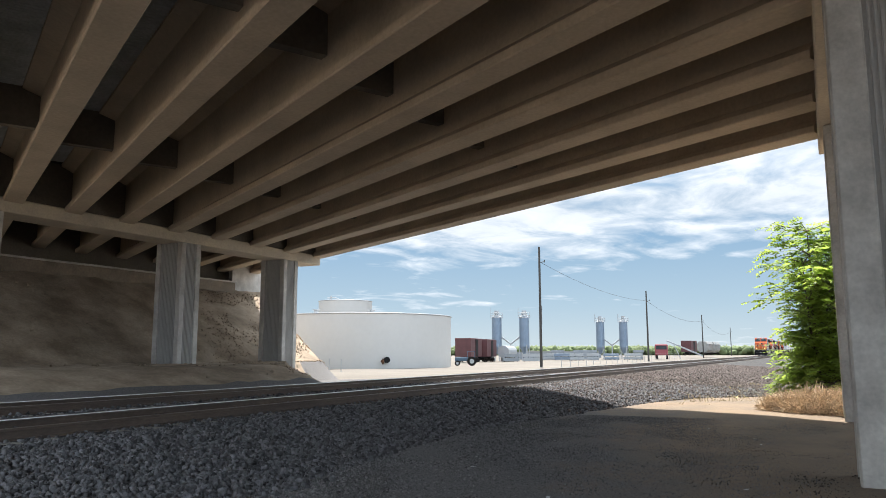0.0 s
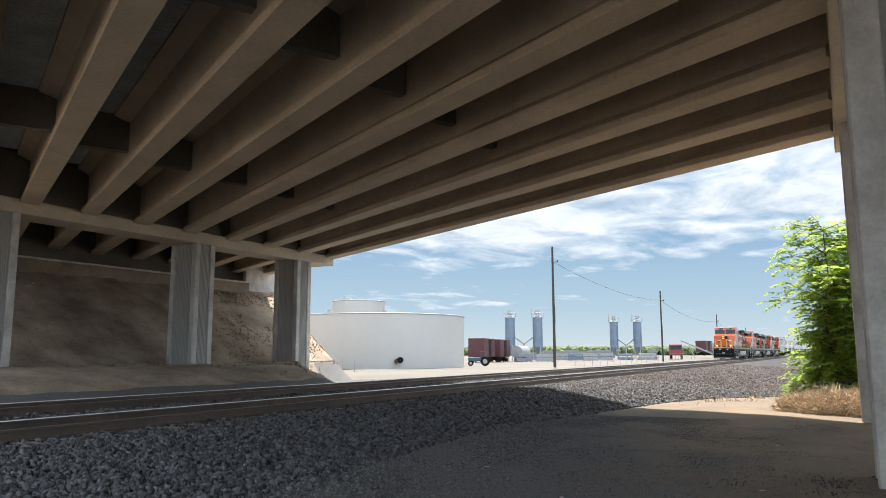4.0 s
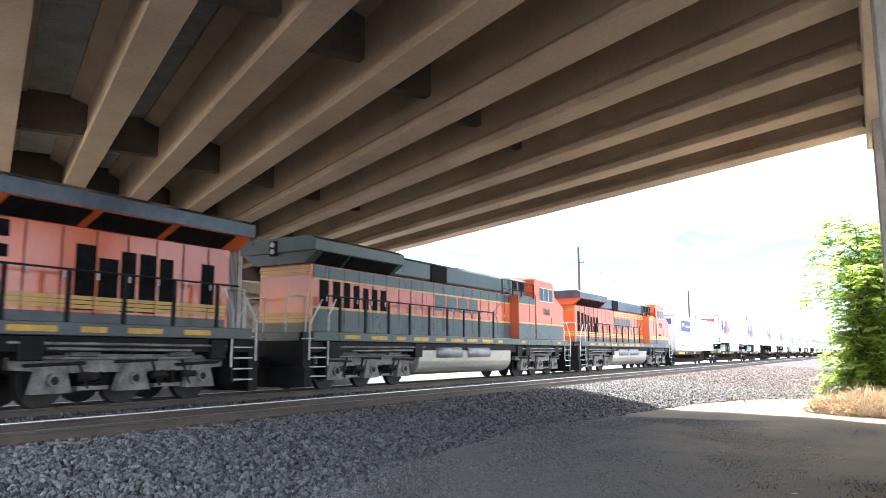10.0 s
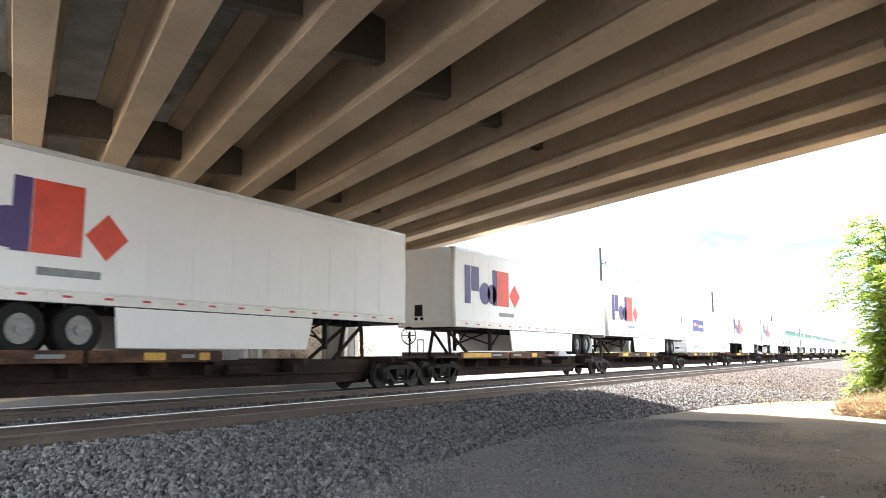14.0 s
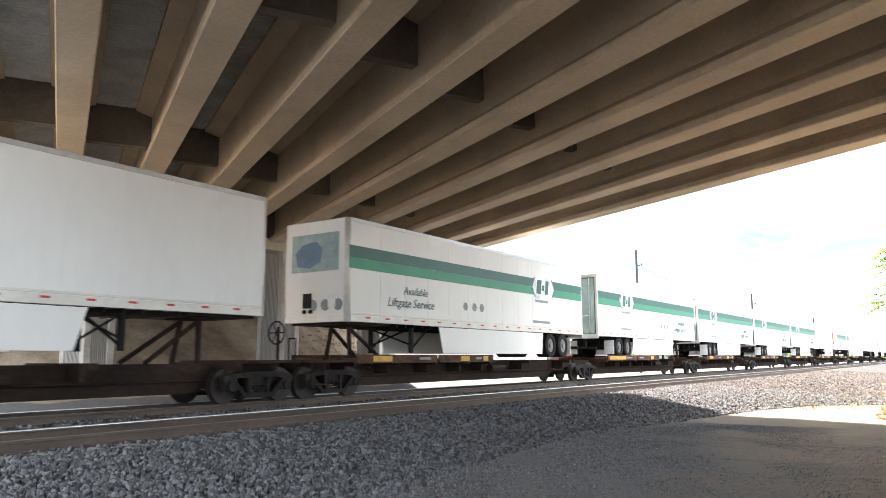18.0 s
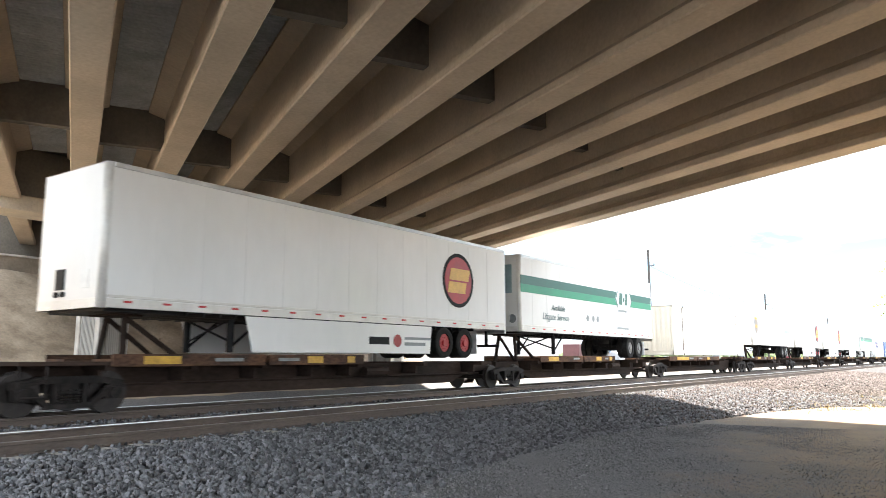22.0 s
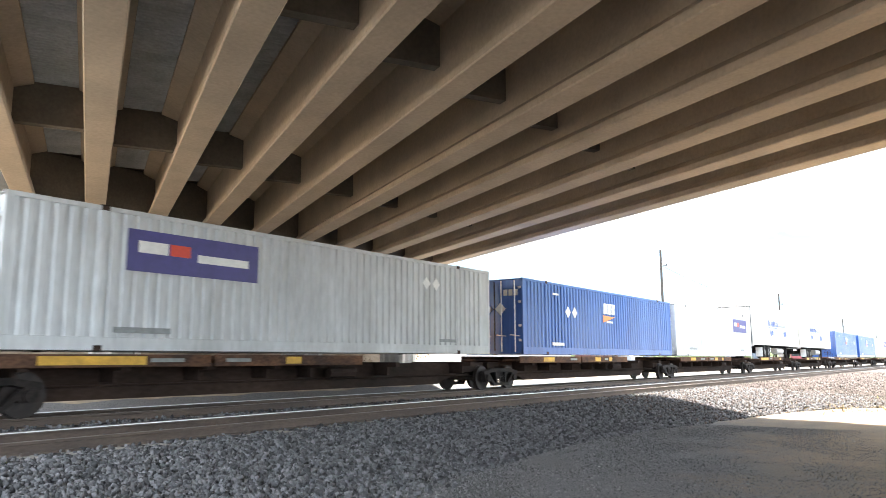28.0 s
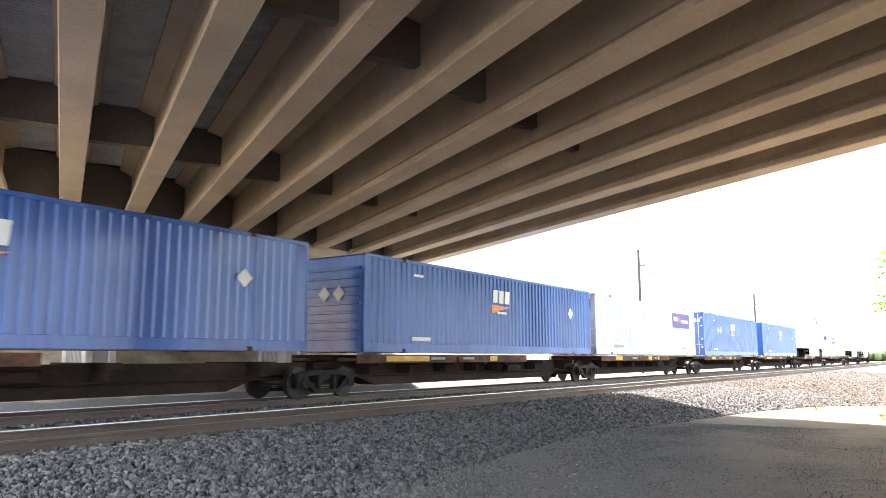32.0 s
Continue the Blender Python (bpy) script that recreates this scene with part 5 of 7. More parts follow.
# ---------------------------------------------------------------- locomotives
def loco_truck(parent, xs, x_mid):
    """Three-axle truck: stepped side frames with pedestals and springs, wheels behind them."""
    def frame_mesh():
        bm = bmesh.new()
        for s in (-1, 1):
            y0, y1 = sorted((s * 1.0, s * 1.17))
            prism(bm, [(-2.75, 0.78), (-2.75, 1.02), (-1.4, 1.08), (1.4, 1.08), (2.75, 1.02), (2.75, 0.78), (1.5, 0.7), (-1.5, 0.7)], y0, y1, "y")
            for a in (-1.88, 0.0, 1.88):
                prism(bm, [(a - 0.42, 0.3), (a + 0.42, 0.3), (a + 0.26, 0.86), (a - 0.26, 0.86)], *sorted((s * 1.02, s * 1.23)), "y")
                tube(bm, (a, s * 1.1, 0.56), (a, s * 1.3, 0.56), 0.14, 12)
            for a in (-0.95, 0.95):
                box(bm, a - 0.35, a + 0.35, *sorted((s * 0.98, s * 1.18)), 0.34, 0.42)
            tube(bm, (-2.6, s * 1.25, 1.0), (2.6, s * 1.25, 0.98), 0.03, 6)
            tube(bm, (-1.6, s * 1.2, 1.14), (-0.9, s * 1.2, 1.14), 0.12, 10)
            tube(bm, (0.9, s * 1.2, 1.14), (1.6, s * 1.2, 1.14), 0.12, 10)
        return mesh_of("truck", bm, SIDEFRAME)

    def rigging_mesh():
        bm = bmesh.new()
        for s in (-1, 1):
            for a in (-0.95, 0.95):
                for d in (-0.16, 0.16):
                    for j in range(5):
                        tube(bm, (a + d, s * 1.08, 0.42 + j * 0.07), (a + d, s * 1.08, 0.45 + j * 0.07), 0.1, 8)
            for a, b, z in ((-2.5, -1.2, 0.86), (-0.5, 0.6, 0.92), (1.1, 2.4, 0.84)):
                tube(bm, (a, s * 1.24, z), (b, s * 1.24, z + 0.04), 0.035, 6)
            for a in (-1.35, 0.45, 1.3):
                tube(bm, (a, s * 1.22, 0.95), (a + 0.25, s * 1.22, 0.38), 0.03, 6)
                tube(bm, (a + 0.05, s * 1.18, 0.62), (a + 0.42, s * 1.18, 0.62), 0.09, 10)
            for a in (-2.35, 2.35):
                tube(bm, (a, s * 0.85, 1.1), (a + 0.1, s * 0.85, 0.2), 0.025, 6)
            tube(bm, (-2.2, s * 1.26, 1.2), (2.3, s * 1.26, 1.24), 0.04, 6)
            for a in (-1.88, 0.0, 1.88):
                tube(bm, (a, s * 1.3, 0.56), (a, s * 1.315, 0.56), 0.085, 12)
        # inner beam shares the dark colour, standing for shade in the truck's voids
        box(bm, -2.5, 2.5, -0.9, 0.9, 0.7, 1.1)
        return mesh_of("brake_rigging", bm, TRUCK)

    t = part("truck", cached("locoframe", frame_mesh), None, parent, "dusty grey three-axle truck", at=pose(x_mid, 0, 0))
    part("brake_rigging", cached("locorig", rigging_mesh), None, t, "dark brake rigging and springs, with a shade-dark inner beam")
    for a in (-1.88, 0.0, 1.88):
        part("wheelset", cached("locowheel", lambda: wheelset_mesh(0.53)), None, t, at=pose(a, 0, 0.53))


def locomotive(x20, cab_first, scheme, number, label):
    L = 22.3
    m0 = Matrix.Identity(4) if cab_first else Matrix.Translation((L, 0, 0)) @ Matrix.Rotation(math.pi, 4, "Z")
    inv = m0.inverted()
    lo = thing("locomotive", pose(0, 0, 0), label, "locomotive", "diesel engines at the head of the train")
    green = scheme == "green"
    body, low, top = (ORANGE, LOCO_GREEN, LOCO_GREEN) if green else (ORANGE, LOCO_GREY, LOCO_TOP)
    S = scheme

    def add(name, mat, spans, label="", bevel=0.015, parent=None):
        if len(spans) > 1:
            for sp in spans:
                add(name, mat, [sp], label, bevel, parent)
            return None
        return part(name, cached((S, name, mat.name, tuple(spans[0])), lambda: box_mesh(name, mat, spans, bevel)), None, parent or lo, label)
    add("underframe", BLACK, [(0.6, L - 0.6, -1.4, 1.4, 1.12, 1.45)])
    add("walkway", low, [(1.0, L - 0.9, -1.53, 1.53, 1.45, 1.72)], "dark walkway sill")
    # nose and cab
    tail = not cab_first
    back = 7.1 if tail else 9.55
    def nose_bm():
        bm = bmesh.new()
        if tail:
            prism(bm, [(1.78, 1.73), (1.58, 2.1), (1.62, 3.42), (2.7, 3.86), (5.25, 3.86), (5.25, 1.73)], -1.5, 1.5, "y")
            return mesh_of("nose", bm, body, 0.05)
        low_ring = [(5.25, -1.5), (2.05, -1.5), (1.62, -0.62), (1.62, 0.62), (2.05, 1.5), (5.25, 1.5)]
        top_ring = [(5.25, -1.5), (2.95, -1.5), (2.72, -0.62), (2.72, 0.62), (2.95, 1.5), (5.25, 1.5)]
        rings = [[bm.verts.new((x, y, z)) for x, y in ring] for ring, z in ((low_ring, 1.73), (low_ring, 3.44), (top_ring, 3.72))]
        for lo_r, hi_r in zip(rings, rings[1:]):
            for i in range(6):
                bm.faces.new((lo_r[i], lo_r[(i + 1) % 6], hi_r[(i + 1) % 6], hi_r[i]))
        bm.faces.new(rings[2])
        bm.faces.new(rings[0][::-1])
        bmesh.ops.recalc_face_normals(bm, faces=bm.faces[:])
        return mesh_of("nose", bm, body, 0.04)
    part("nose", cached((S, "nose"), nose_bm), None, lo, "orange short hood")
    def cab_bm():
        bm = bmesh.new()
        if tail:
            prism(bm, [(2.68, 3.8), (2.9, 4.4), (3.1, 4.6), (5.25, 4.66), (5.25, 3.8)], -1.495, 1.495, "y")
            return mesh_of("cab", bm, body, 0.06)
        prism(bm, [(2.82, 3.66), (3.08, 4.36), (3.16, 4.66), (3.5, 4.76), (5.25, 4.72), (5.25, 3.66)], -1.497, 1.497, "y")
        return mesh_of("cab", bm, body, 0.06)
    cab = part("cab", cached((S, "cab"), cab_bm), None, lo, "orange operator cab")
    for s in (-1, 1):
        y0, y1 = sorted((s * 1.495, s * 1.508))
        w0 = -0.42 if tail else 0.0
        for a, b in ((3.55 + w0, 4.05 + w0), (4.12 + w0, 4.62 + w0), (4.68 + w0, 5.12 + w0)):
            add("cab_window", GLASS, [(a, b, y0, y1, 3.6, 4.2)], parent=cab, bevel=0)
        add("window_trim", HANDRAIL, [(3.5 + w0, 5.16 + w0, *sorted((s * 1.498, s * 1.512)), 3.56, 3.6), (3.5 + w0, 5.16 + w0, *sorted((s * 1.498, s * 1.512)), 4.2, 4.24), (4.06 + w0, 4.11 + w0, *sorted((s * 1.498, s * 1.514)), 3.6, 4.2), (4.63 + w0, 4.67 + w0, *sorted((s * 1.498, s * 1.514)), 3.6, 4.2)], "pale window frame", 0, cab)
        bm = bmesh.new()
        ya, yb = sorted((s * 0.07, s * 1.38))
        xa, za, xb, zb = (2.58, 3.92, 2.88, 4.3) if tail else (2.892, 3.75, 3.108, 4.33)
        v = [bm.verts.new(p) for p in ((xa, ya, za), (xa, yb, za), (xb, yb, zb), (xb, ya, zb))]
        v2 = [bm.verts.new((p.co.x - 0.06, p.co.y, p.co.z + 0.02)) for p in v]
        bm.faces.new(v2)
        for i in range(4):
            bm.faces.new((v[i], v[(i + 1) % 4], v2[(i + 1) % 4], v2[i]))
        part("windshield", bm, GLASS, cab, "dark windshield")
        bm = bmesh.new()
        ya, yb = sorted((s * 0.25, s * 0.95))
        nx = 3.3 if tail else 3.06
        box(bm, nx, nx + 0.3, ya, yb, 4.38, 4.62)
        nb = part("number_board", bm, BOARD, cab, "dark number board")
        for k, sp in enumerate(((nx - 0.012, nx + 0.05, ya - 0.04, yb + 0.04, 4.34, 4.375), (nx - 0.012, nx + 0.05, ya - 0.04, yb + 0.04, 4.625, 4.66), (nx - 0.012, nx + 0.05, ya - 0.04, ya - 0.004, 4.376, 4.624), (nx - 0.012, nx + 0.05, yb + 0.004, yb + 0.04, 4.376, 4.624))):
            part("board_trim", cached(("nbt", s, tail, k), lambda: box_mesh("board_trim", HANDRAIL, [sp])), None, nb, "pale trim round the number board")
        wy = (ya + yb) / 2
        part("wiper", cached(("wiper", s, tail), lambda: cyl_mesh("wiper", BLACK, [((xa - 0.085, wy, za + 0.05), (xb - 0.085, wy + 0.25 * s, zb - 0.06), 0.012)], 5)), None, cab, "black windshield wiper")
        if not number:
            continue
        me = cached(("nbtext", number), lambda: text_mesh("board_number", number, 0.2, LETTER))
        part("board_number", me, None, nb, at=Matrix.Translation((nx - 0.005, (ya + yb) / 2 + 0.26, 4.43)) @ Matrix.Rotation(-math.pi / 2, 4, "Z"))
    part("roof_fan_box", cached((S, "acbox"), lambda: box_mesh("roof_fan_box", HANDRAIL, [(3.9, 4.9, -0.7, 0.7, 4.6, 4.78)], 0.04)), None, cab, "pale roof box")
    lamp = HANDRAIL if scheme != "lead" else LAMP
    hl = [((1.575, 0.16, 3.28 + d), (1.66, 0.16, 3.28 + d), 0.085) for d in (0.0, -0.24)]
    part("headlight", cached(("hl", lamp.name), lambda: cyl_mesh("headlight", lamp, hl, 14)), None, lo, "pair of round headlights")
    part("ditch_light", cached(("dl", lamp.name), lambda: cyl_mesh("ditch_light", lamp, [((0.78, y, 1.95), (0.9, y, 1.95), 0.085) for y in (-0.95, 0.95)], 14)), None, lo, "low ditch lights")
    add("headlight_box", BLACK, [(1.585, 1.64, 0.03, 0.29, 2.9, 3.42)], "dark headlight box", 0.01)
    if cab_first:
        add("nose_window", GLASS, [(1.6, 1.63, -0.42, -0.14, 3.0, 3.34)], "small nose door window", 0.03)
        add("nose_window_trim", BLACK, [(1.605, 1.625, -0.47, -0.09, 2.95, 3.39)], "black rubber window seal", 0.03)
        add("door_seam", BLACK, [(1.61, 1.626, -0.585, -0.565, 1.78, 3.4)], "dark joint of the nose door", 0)
        add("anticlimber_edge", LOCO_YELLOW, [(0.62, 0.98, -1.3, 1.3, 1.62, 1.76)], "yellow front edge of the walkway", 0.02)
        for y in (-0.95, 0.95):
            add("ditch_light_box", LOCO_YELLOW, [(0.84, 1.02, y - 0.15, y + 0.15, 1.78, 2.12)], "yellow ditch light housing", 0.02)
        for y in (-1.12, -0.38, 0.38, 1.12):
            add("railing_panel", LOCO_YELLOW, [(0.9, 0.97, y - 0.07, y + 0.07, 1.76, 2.92)], "broad yellow railing post", 0.02)
        def plow_bm():
            bm = bmesh.new()
            rows = []
            for z, a, b in ((0.12, -0.42, 0.16), (0.3, -0.22, 0.26), (0.55, -0.1, 0.3), (0.86, -0.12, 0.26)):
                rows.append([bm.verts.new((0.4 + a + (b - a) * (abs(y) / 1.5) ** 1.2, y, z)) for y in (-1.5, -1.0, -0.5, -0.18, 0.18, 0.5, 1.0, 1.5)])
            for r0, r1 in zip(rows, rows[1:]):
                for i in range(7):
                    bm.faces.new((r0[i], r1[i], r1[i + 1], r0[i + 1]))
            bmesh.ops.solidify(bm, geom=bm.faces[:], thickness=0.025)
            return mesh_of("plow", bm, PLOW)
        part("plow", cached("lplow", plow_bm), None, lo, "scuffed grey snow plow under the coupler")
        for k, y in enumerate((-0.95, -0.75, -0.55, -0.35, 0.35, 0.55, 0.75, 0.95)):
            def hose():
                bm = bmesh.new()
                pts = [(0.45, y, 1.35), (0.22, y * 0.98, 1.22), (0.12, y * 0.94, 0.98), (0.16, y * 0.9, 0.72), (0.24, y * 0.86, 0.62)]
                for p, q in zip(pts, pts[1:]):
                    tube(bm, p, q, 0.032, 6)
                tube(bm, pts[-1], (0.26, y * 0.86, 0.52), 0.05, 6)
                return mesh_of("air_hose", bm, BLACK)
            part("air_hose", cached(("lhose", k), hose), None, lo, "hanging black air hose")
        for y in (-0.52, 0.5):
            add("hose_bracket", HANDRAIL, [(0.4, 0.47, y - 0.14, y + 0.14, 1.4, 1.48)], "pale bracket", 0.015)
        add("coupler_head", SIDEFRAME, [(-0.15, 0.3, -0.2, 0.2, 0.74, 1.06)], "grey steel coupler head", 0.05)
    # equipment body behind the cab, then the engine hood
    add("equipment_body", body, [(5.27, back, -1.47, 1.47, 1.73, 3.72)])
    add("equipment_roof", top, [(5.28, back + 0.05, -1.05, 1.05, 3.722, 4.52)], "grey upper body", 0.08)
    add("engine_hood", body, [(back + 0.02, 20.95, -1.02, 1.02, 1.73, 3.75)])
    add("hood_roof", top, [(back + 0.07, 16.7 if tail else 14.1, -1.0, 1.0, 3.755, 4.5)], "grey hood top", 0.1)
    add("exhaust", BLACK, [(10.4, 11.3, -0.5, 0.5, 4.46, 4.62)], "black exhaust stack", 0.03)
    add("dynamic_grille", GRILLE, [(12.9, 14.1, -1.04, 1.04, 3.8, 4.42)], "dark intake", 0.02)
    def wing_bm():
        bm = bmesh.new()
        prism(bm, [(-1.5, 4.1), (1.5, 4.1), (1.52, 4.42), (1.3, 4.54), (-1.3, 4.54), (-1.52, 4.42)], 16.7 if tail else 14.1, 21.4, "x")
        return mesh_of("radiator", bm, top)
    part("radiator", cached((S, "wing"), wing_bm), None, lo, "overhanging grey radiator section")
    def flare_bm():
        bm = bmesh.new()
        prism(bm, [(-1.02, 3.755), (1.02, 3.755), (1.49, 4.098), (-1.49, 4.098)], 16.72 if tail else 14.12, 21.3, "x")
        return mesh_of("radiator_flare", bm, LOCO_GREEN if green else body)
    part("radiator_flare", cached((S, "flare"), flare_bm), None, lo, "flared underside of the radiator section")
    for s in (-1, 1):
        for a in ((17.0, 18.3, 19.7) if tail else (14.9, 16.9, 18.9)):
            bm = bmesh.new()
            w = 1.2 if tail else 1.75
            p = [(a, s * 1.06, 3.78), (a + w, s * 1.06, 3.78), (a + w + 0.1, s * 1.47, 4.07), (a + 0.1, s * 1.47, 4.07)]
            v = [bm.verts.new(q) for q in p]
            v2 = [bm.verts.new((q[0], q[1] + s * 0.02, q[2] - 0.03)) for q in p]
            bm.faces.new(v2)
            for i in range(4):
                bm.faces.new((v[i], v[(i + 1) % 4], v2[(i + 1) % 4], v2[i]))
            part("radiator_intake", bm, GRILLE, lo)
        doors = [(17.1, 17.4, 2.15, 3.2), (17.6, 17.9, 2.15, 3.2), (18.1, 18.4, 2.2, 3.2), (18.6, 18.9, 2.2, 3.25), (19.1, 19.4, 2.2, 3.3), (19.6, 19.95, 2.1, 3.35), (20.2, 20.6, 2.1, 3.4)]
        if scheme == "second":
            doors = [(14.3, 15.3, 3.35, 3.68), (14.3, 15.3, 2.95, 3.2), (16.72, 17.17, 2.0, 3.4), (17.27, 17.75, 2.2, 3.15), (17.82, 18.2, 2.0, 3.35), (18.3, 18.75, 2.0, 3.35), (18.85, 19.23, 2.1, 3.3), (20.1, 20.5, 2.1, 3.3)]
        if scheme == "lead":
            doors = [(14.6, 14.95, 3.0, 3.45), (15.2, 16.0, 2.15, 3.45), (16.4, 16.65, 2.0, 3.15), (16.85, 17.05, 2.0, 3.0), (17.3, 17.6, 2.0, 3.15), (18.9, 19.5, 2.3, 3.3)]
        for a, b, za, zb in doors:
            y0, y1 = sorted((s * 1.015, s * 1.035))
            add("hood_grille", GRILLE, [(a, b, y0, y1, za, zb)], bevel=0)
        for a, b in ((6.2, 6.75), (7.0, 7.55), (8.3, 8.7)) if not tail else ((5.6, 6.2), (6.4, 6.9)):
            y0, y1 = sorted((s * 1.045, s * 1.06))
            add("roof_grille", GRILLE, [(a, b, y0, y1, 3.95, 4.38)], bevel=0)
        for a in np.arange(10.2, 14.6, 0.72):
            y0, y1 = sorted((s * 1.018, s * 1.03))
            add("hood_door", body, [(round(float(a), 2), round(float(a) + 0.64, 2), y0, y1, 1.95, 3.6)], bevel=0.008)
        for a in np.arange(back + 0.6, 20.7, 0.78):
            add("hood_joint", GRILLE, [(round(float(a), 2), round(float(a) + 0.022, 2), *sorted((s * 1.031, s * 1.0395)), 1.9, 3.72)], bevel=0)
            add("door_latch", HANDRAIL, [(round(float(a) + 0.07, 2), round(float(a) + 0.11, 2), *sorted((s * 1.035, s * 1.05)), 2.66, 2.8)], "small pale latch", 0)
        for a in np.arange(5.9, back - 0.3, 0.95):
            add("body_joint", GRILLE, [(round(float(a), 2), round(float(a) + 0.02, 2), *sorted((s * 1.472, s * 1.4815)), 1.78, 3.7)], bevel=0)
        add("cab_door_joint", GRILLE, [(5.225, 5.245, *sorted((s * 1.5, s * 1.515)), 1.78, 3.86), (3.3, 3.315, *sorted((s * 1.5, s * 1.515)), 2.35, 2.82)], bevel=0)
        add("nose_locker", GRILLE, [(4.05, 4.6, *sorted((s * 1.495, s * 1.508)), 1.95, 2.46)], bevel=0)
        # stripes
        yb = s * 1.513
        ys = sorted((s * 1.5, yb))
        yh = sorted((s * 1.474, s * 1.48))
        yk = sorted((s * 1.03, s * 1.037))
        if green:
            add("lower_band", LOCO_GREEN, [(1.75, 5.24, *ys, 1.74, 2.42), (5.3, back - 0.01, *yh, 1.74, 2.42), (back + 0.05, 20.9, *yk, 1.74, 2.42)], "dark green band", 0)
            add("yellow_line", LOCO_YELLOW, [(1.75, 5.24, *ys, 2.424, 2.5), (5.3, back - 0.01, *yh, 2.424, 2.5), (back + 0.05, 20.9, *yk, 2.424, 2.5), (5.3, back - 0.01, *yh, 3.3, 3.36), (back + 0.05, 20.9, *yk, 3.3, 3.36)], "yellow lines", 0)
            add("upper_band", LOCO_GREEN, [(5.3, back - 0.01, *yh, 3.365, 3.72), (back + 0.05, 20.9, *yk, 3.365, 3.72)], "dark green band", 0)
        else:
            add("lower_band", LOCO_GREY, [(1.78, 5.24, *ys, 1.74, 2.02), (5.3, back - 0.01, *yh, 1.74, 2.02), (back + 0.05, 20.9, *yk, 1.74, 1.95)], "dark grey band", 0)
            add("yellow_line", LOCO_YELLOW, [(a, b, *q, z, z + 0.078) for a, b, q in ((1.72, 5.24, ys), (5.3, back - 0.01, yh), (back + 0.05, 20.9, yk)) for z in (2.03, 2.125, 2.22)] + [(5.3, back - 0.01, *yh, z, z + 0.085) for z in (3.4, 3.505, 3.61)] + [(back + 0.05, 14.0, *yk, z, z + 0.085) for z in (3.4, 3.505, 3.61)], "yellow pinstripes", 0)
        for a, w in ((2.2, 0.42), (6.6, 0.42), (9.0, 0.42), (9.9, 1.0), (11.3, 0.9), (12.5, 1.0), (13.9, 0.7), (15.1, 1.0), (16.6, 0.6), (17.7, 0.9), (19.2, 0.8)):
            add("sill_marker", YELLOW, [(a, a + w, *sorted((s * 1.532, s * 1.538)), 1.52, 1.64)], bevel=0)
        # railing
        posts = [9.8, 11.1, 12.4, 13.7, 15.0, 16.3, 17.6, 18.9, 20.2]
        for x in posts:
            part("rail_post", cached(("post", s), lambda: box_mesh("rail_post", BLACK, [(-0.045, 0.045, *sorted((s * 1.475, s * 1.525)), 1.7, 2.8)])), None, lo, at=pose(x, 0, 0))
        part("handrail", cached(("hrail", s), lambda: cyl_mesh("handrail", BLACK, [((9.8, s * 1.5, 2.78), (20.9, s * 1.5, 2.78), 0.022), ((9.8, s * 1.5, 2.78), (9.0, s * 1.5, 3.3), 0.022), ((5.4, s * 1.5, 3.9), (9.0, s * 1.5, 3.9), 0.022)] + [((x, s * 1.5, 3.62), (x, s * 1.5, 4.3), 0.03) for x in (5.5, 6.9, 7.8, 8.9)] + [((5.5, s * 1.5, 4.3), (8.9, s * 1.5, 4.3), 0.02)], 6)), None, lo, "black handrail")
        for e, x in ((1, 1.15), (-1, L - 1.15)):
            def stair():
                bm = bmesh.new()
                for k in range(5):
                    box(bm, x - 0.32, x + 0.32, *sorted((s * 1.12, s * 1.5)), 0.42 + k * 0.27, 0.45 + k * 0.27)
                return mesh_of("steps", bm, HANDRAIL)
            part("steps", cached(("steps", s, e), stair), None, lo, "pale-edged steps")
            part("stair_wall", cached(("stw", s, e), lambda: box_mesh("stair_wall", BLACK, [(x - 0.36, x + 0.36, *sorted((s * 1.05, s * 1.11)), 0.35, 1.7), (x + e * 0.37 - 0.03, x + e * 0.37 + 0.03, *sorted((s * 1.05, s * 1.5)), 0.35, 1.6)])), None, lo)
            part("grab_rail", cached(("grab", s, e), lambda: cyl_mesh("grab_rail", HANDRAIL, [((x - e * 0.42, s * 1.5, 0.9), (x - e * 0.42, s * 1.5, 1.9), 0.024), ((x - e * 0.42, s * 1.5, 1.9), (x + e * 0.1, s * 1.5, 2.65), 0.024), ((x + e * 0.42, s * 1.5, 0.75), (x + e * 0.42, s * 1.5, 2.2), 0.024), ((x + e * 0.42, s * 1.5, 2.2), (x + e * 0.75, s * 1.5, 2.7), 0.024)], 6)), None, lo, "pale grab rails")
    for e, x in ((1, 0.55), (-1, L - 0.55)):
        def pilot():
            bm = bmesh.new()
            prism(bm, [(x + e * 0.35, -1.45), (x + e * 0.05, -1.45), (x - e * 0.3, -0.3), (x - e * 0.3, 0.3), (x + e * 0.05, 1.45), (x + e * 0.35, 1.45)], 0.14, 0.7, "z")
            box(bm, min(x, x + e * 0.35), max(x, x + e * 0.35), -1.42, 1.42, 0.7, 1.45)
            box(bm, min(x - e * 0.55, x + e * 0.2), max(x - e * 0.55, x + e * 0.2), -0.16, 0.16, 0.72, 1.0)
            return mesh_of("pilot", bm, BLACK)
        part("pilot", cached(("pilot", e), pilot), None, lo, "black pilot plate with coupler")
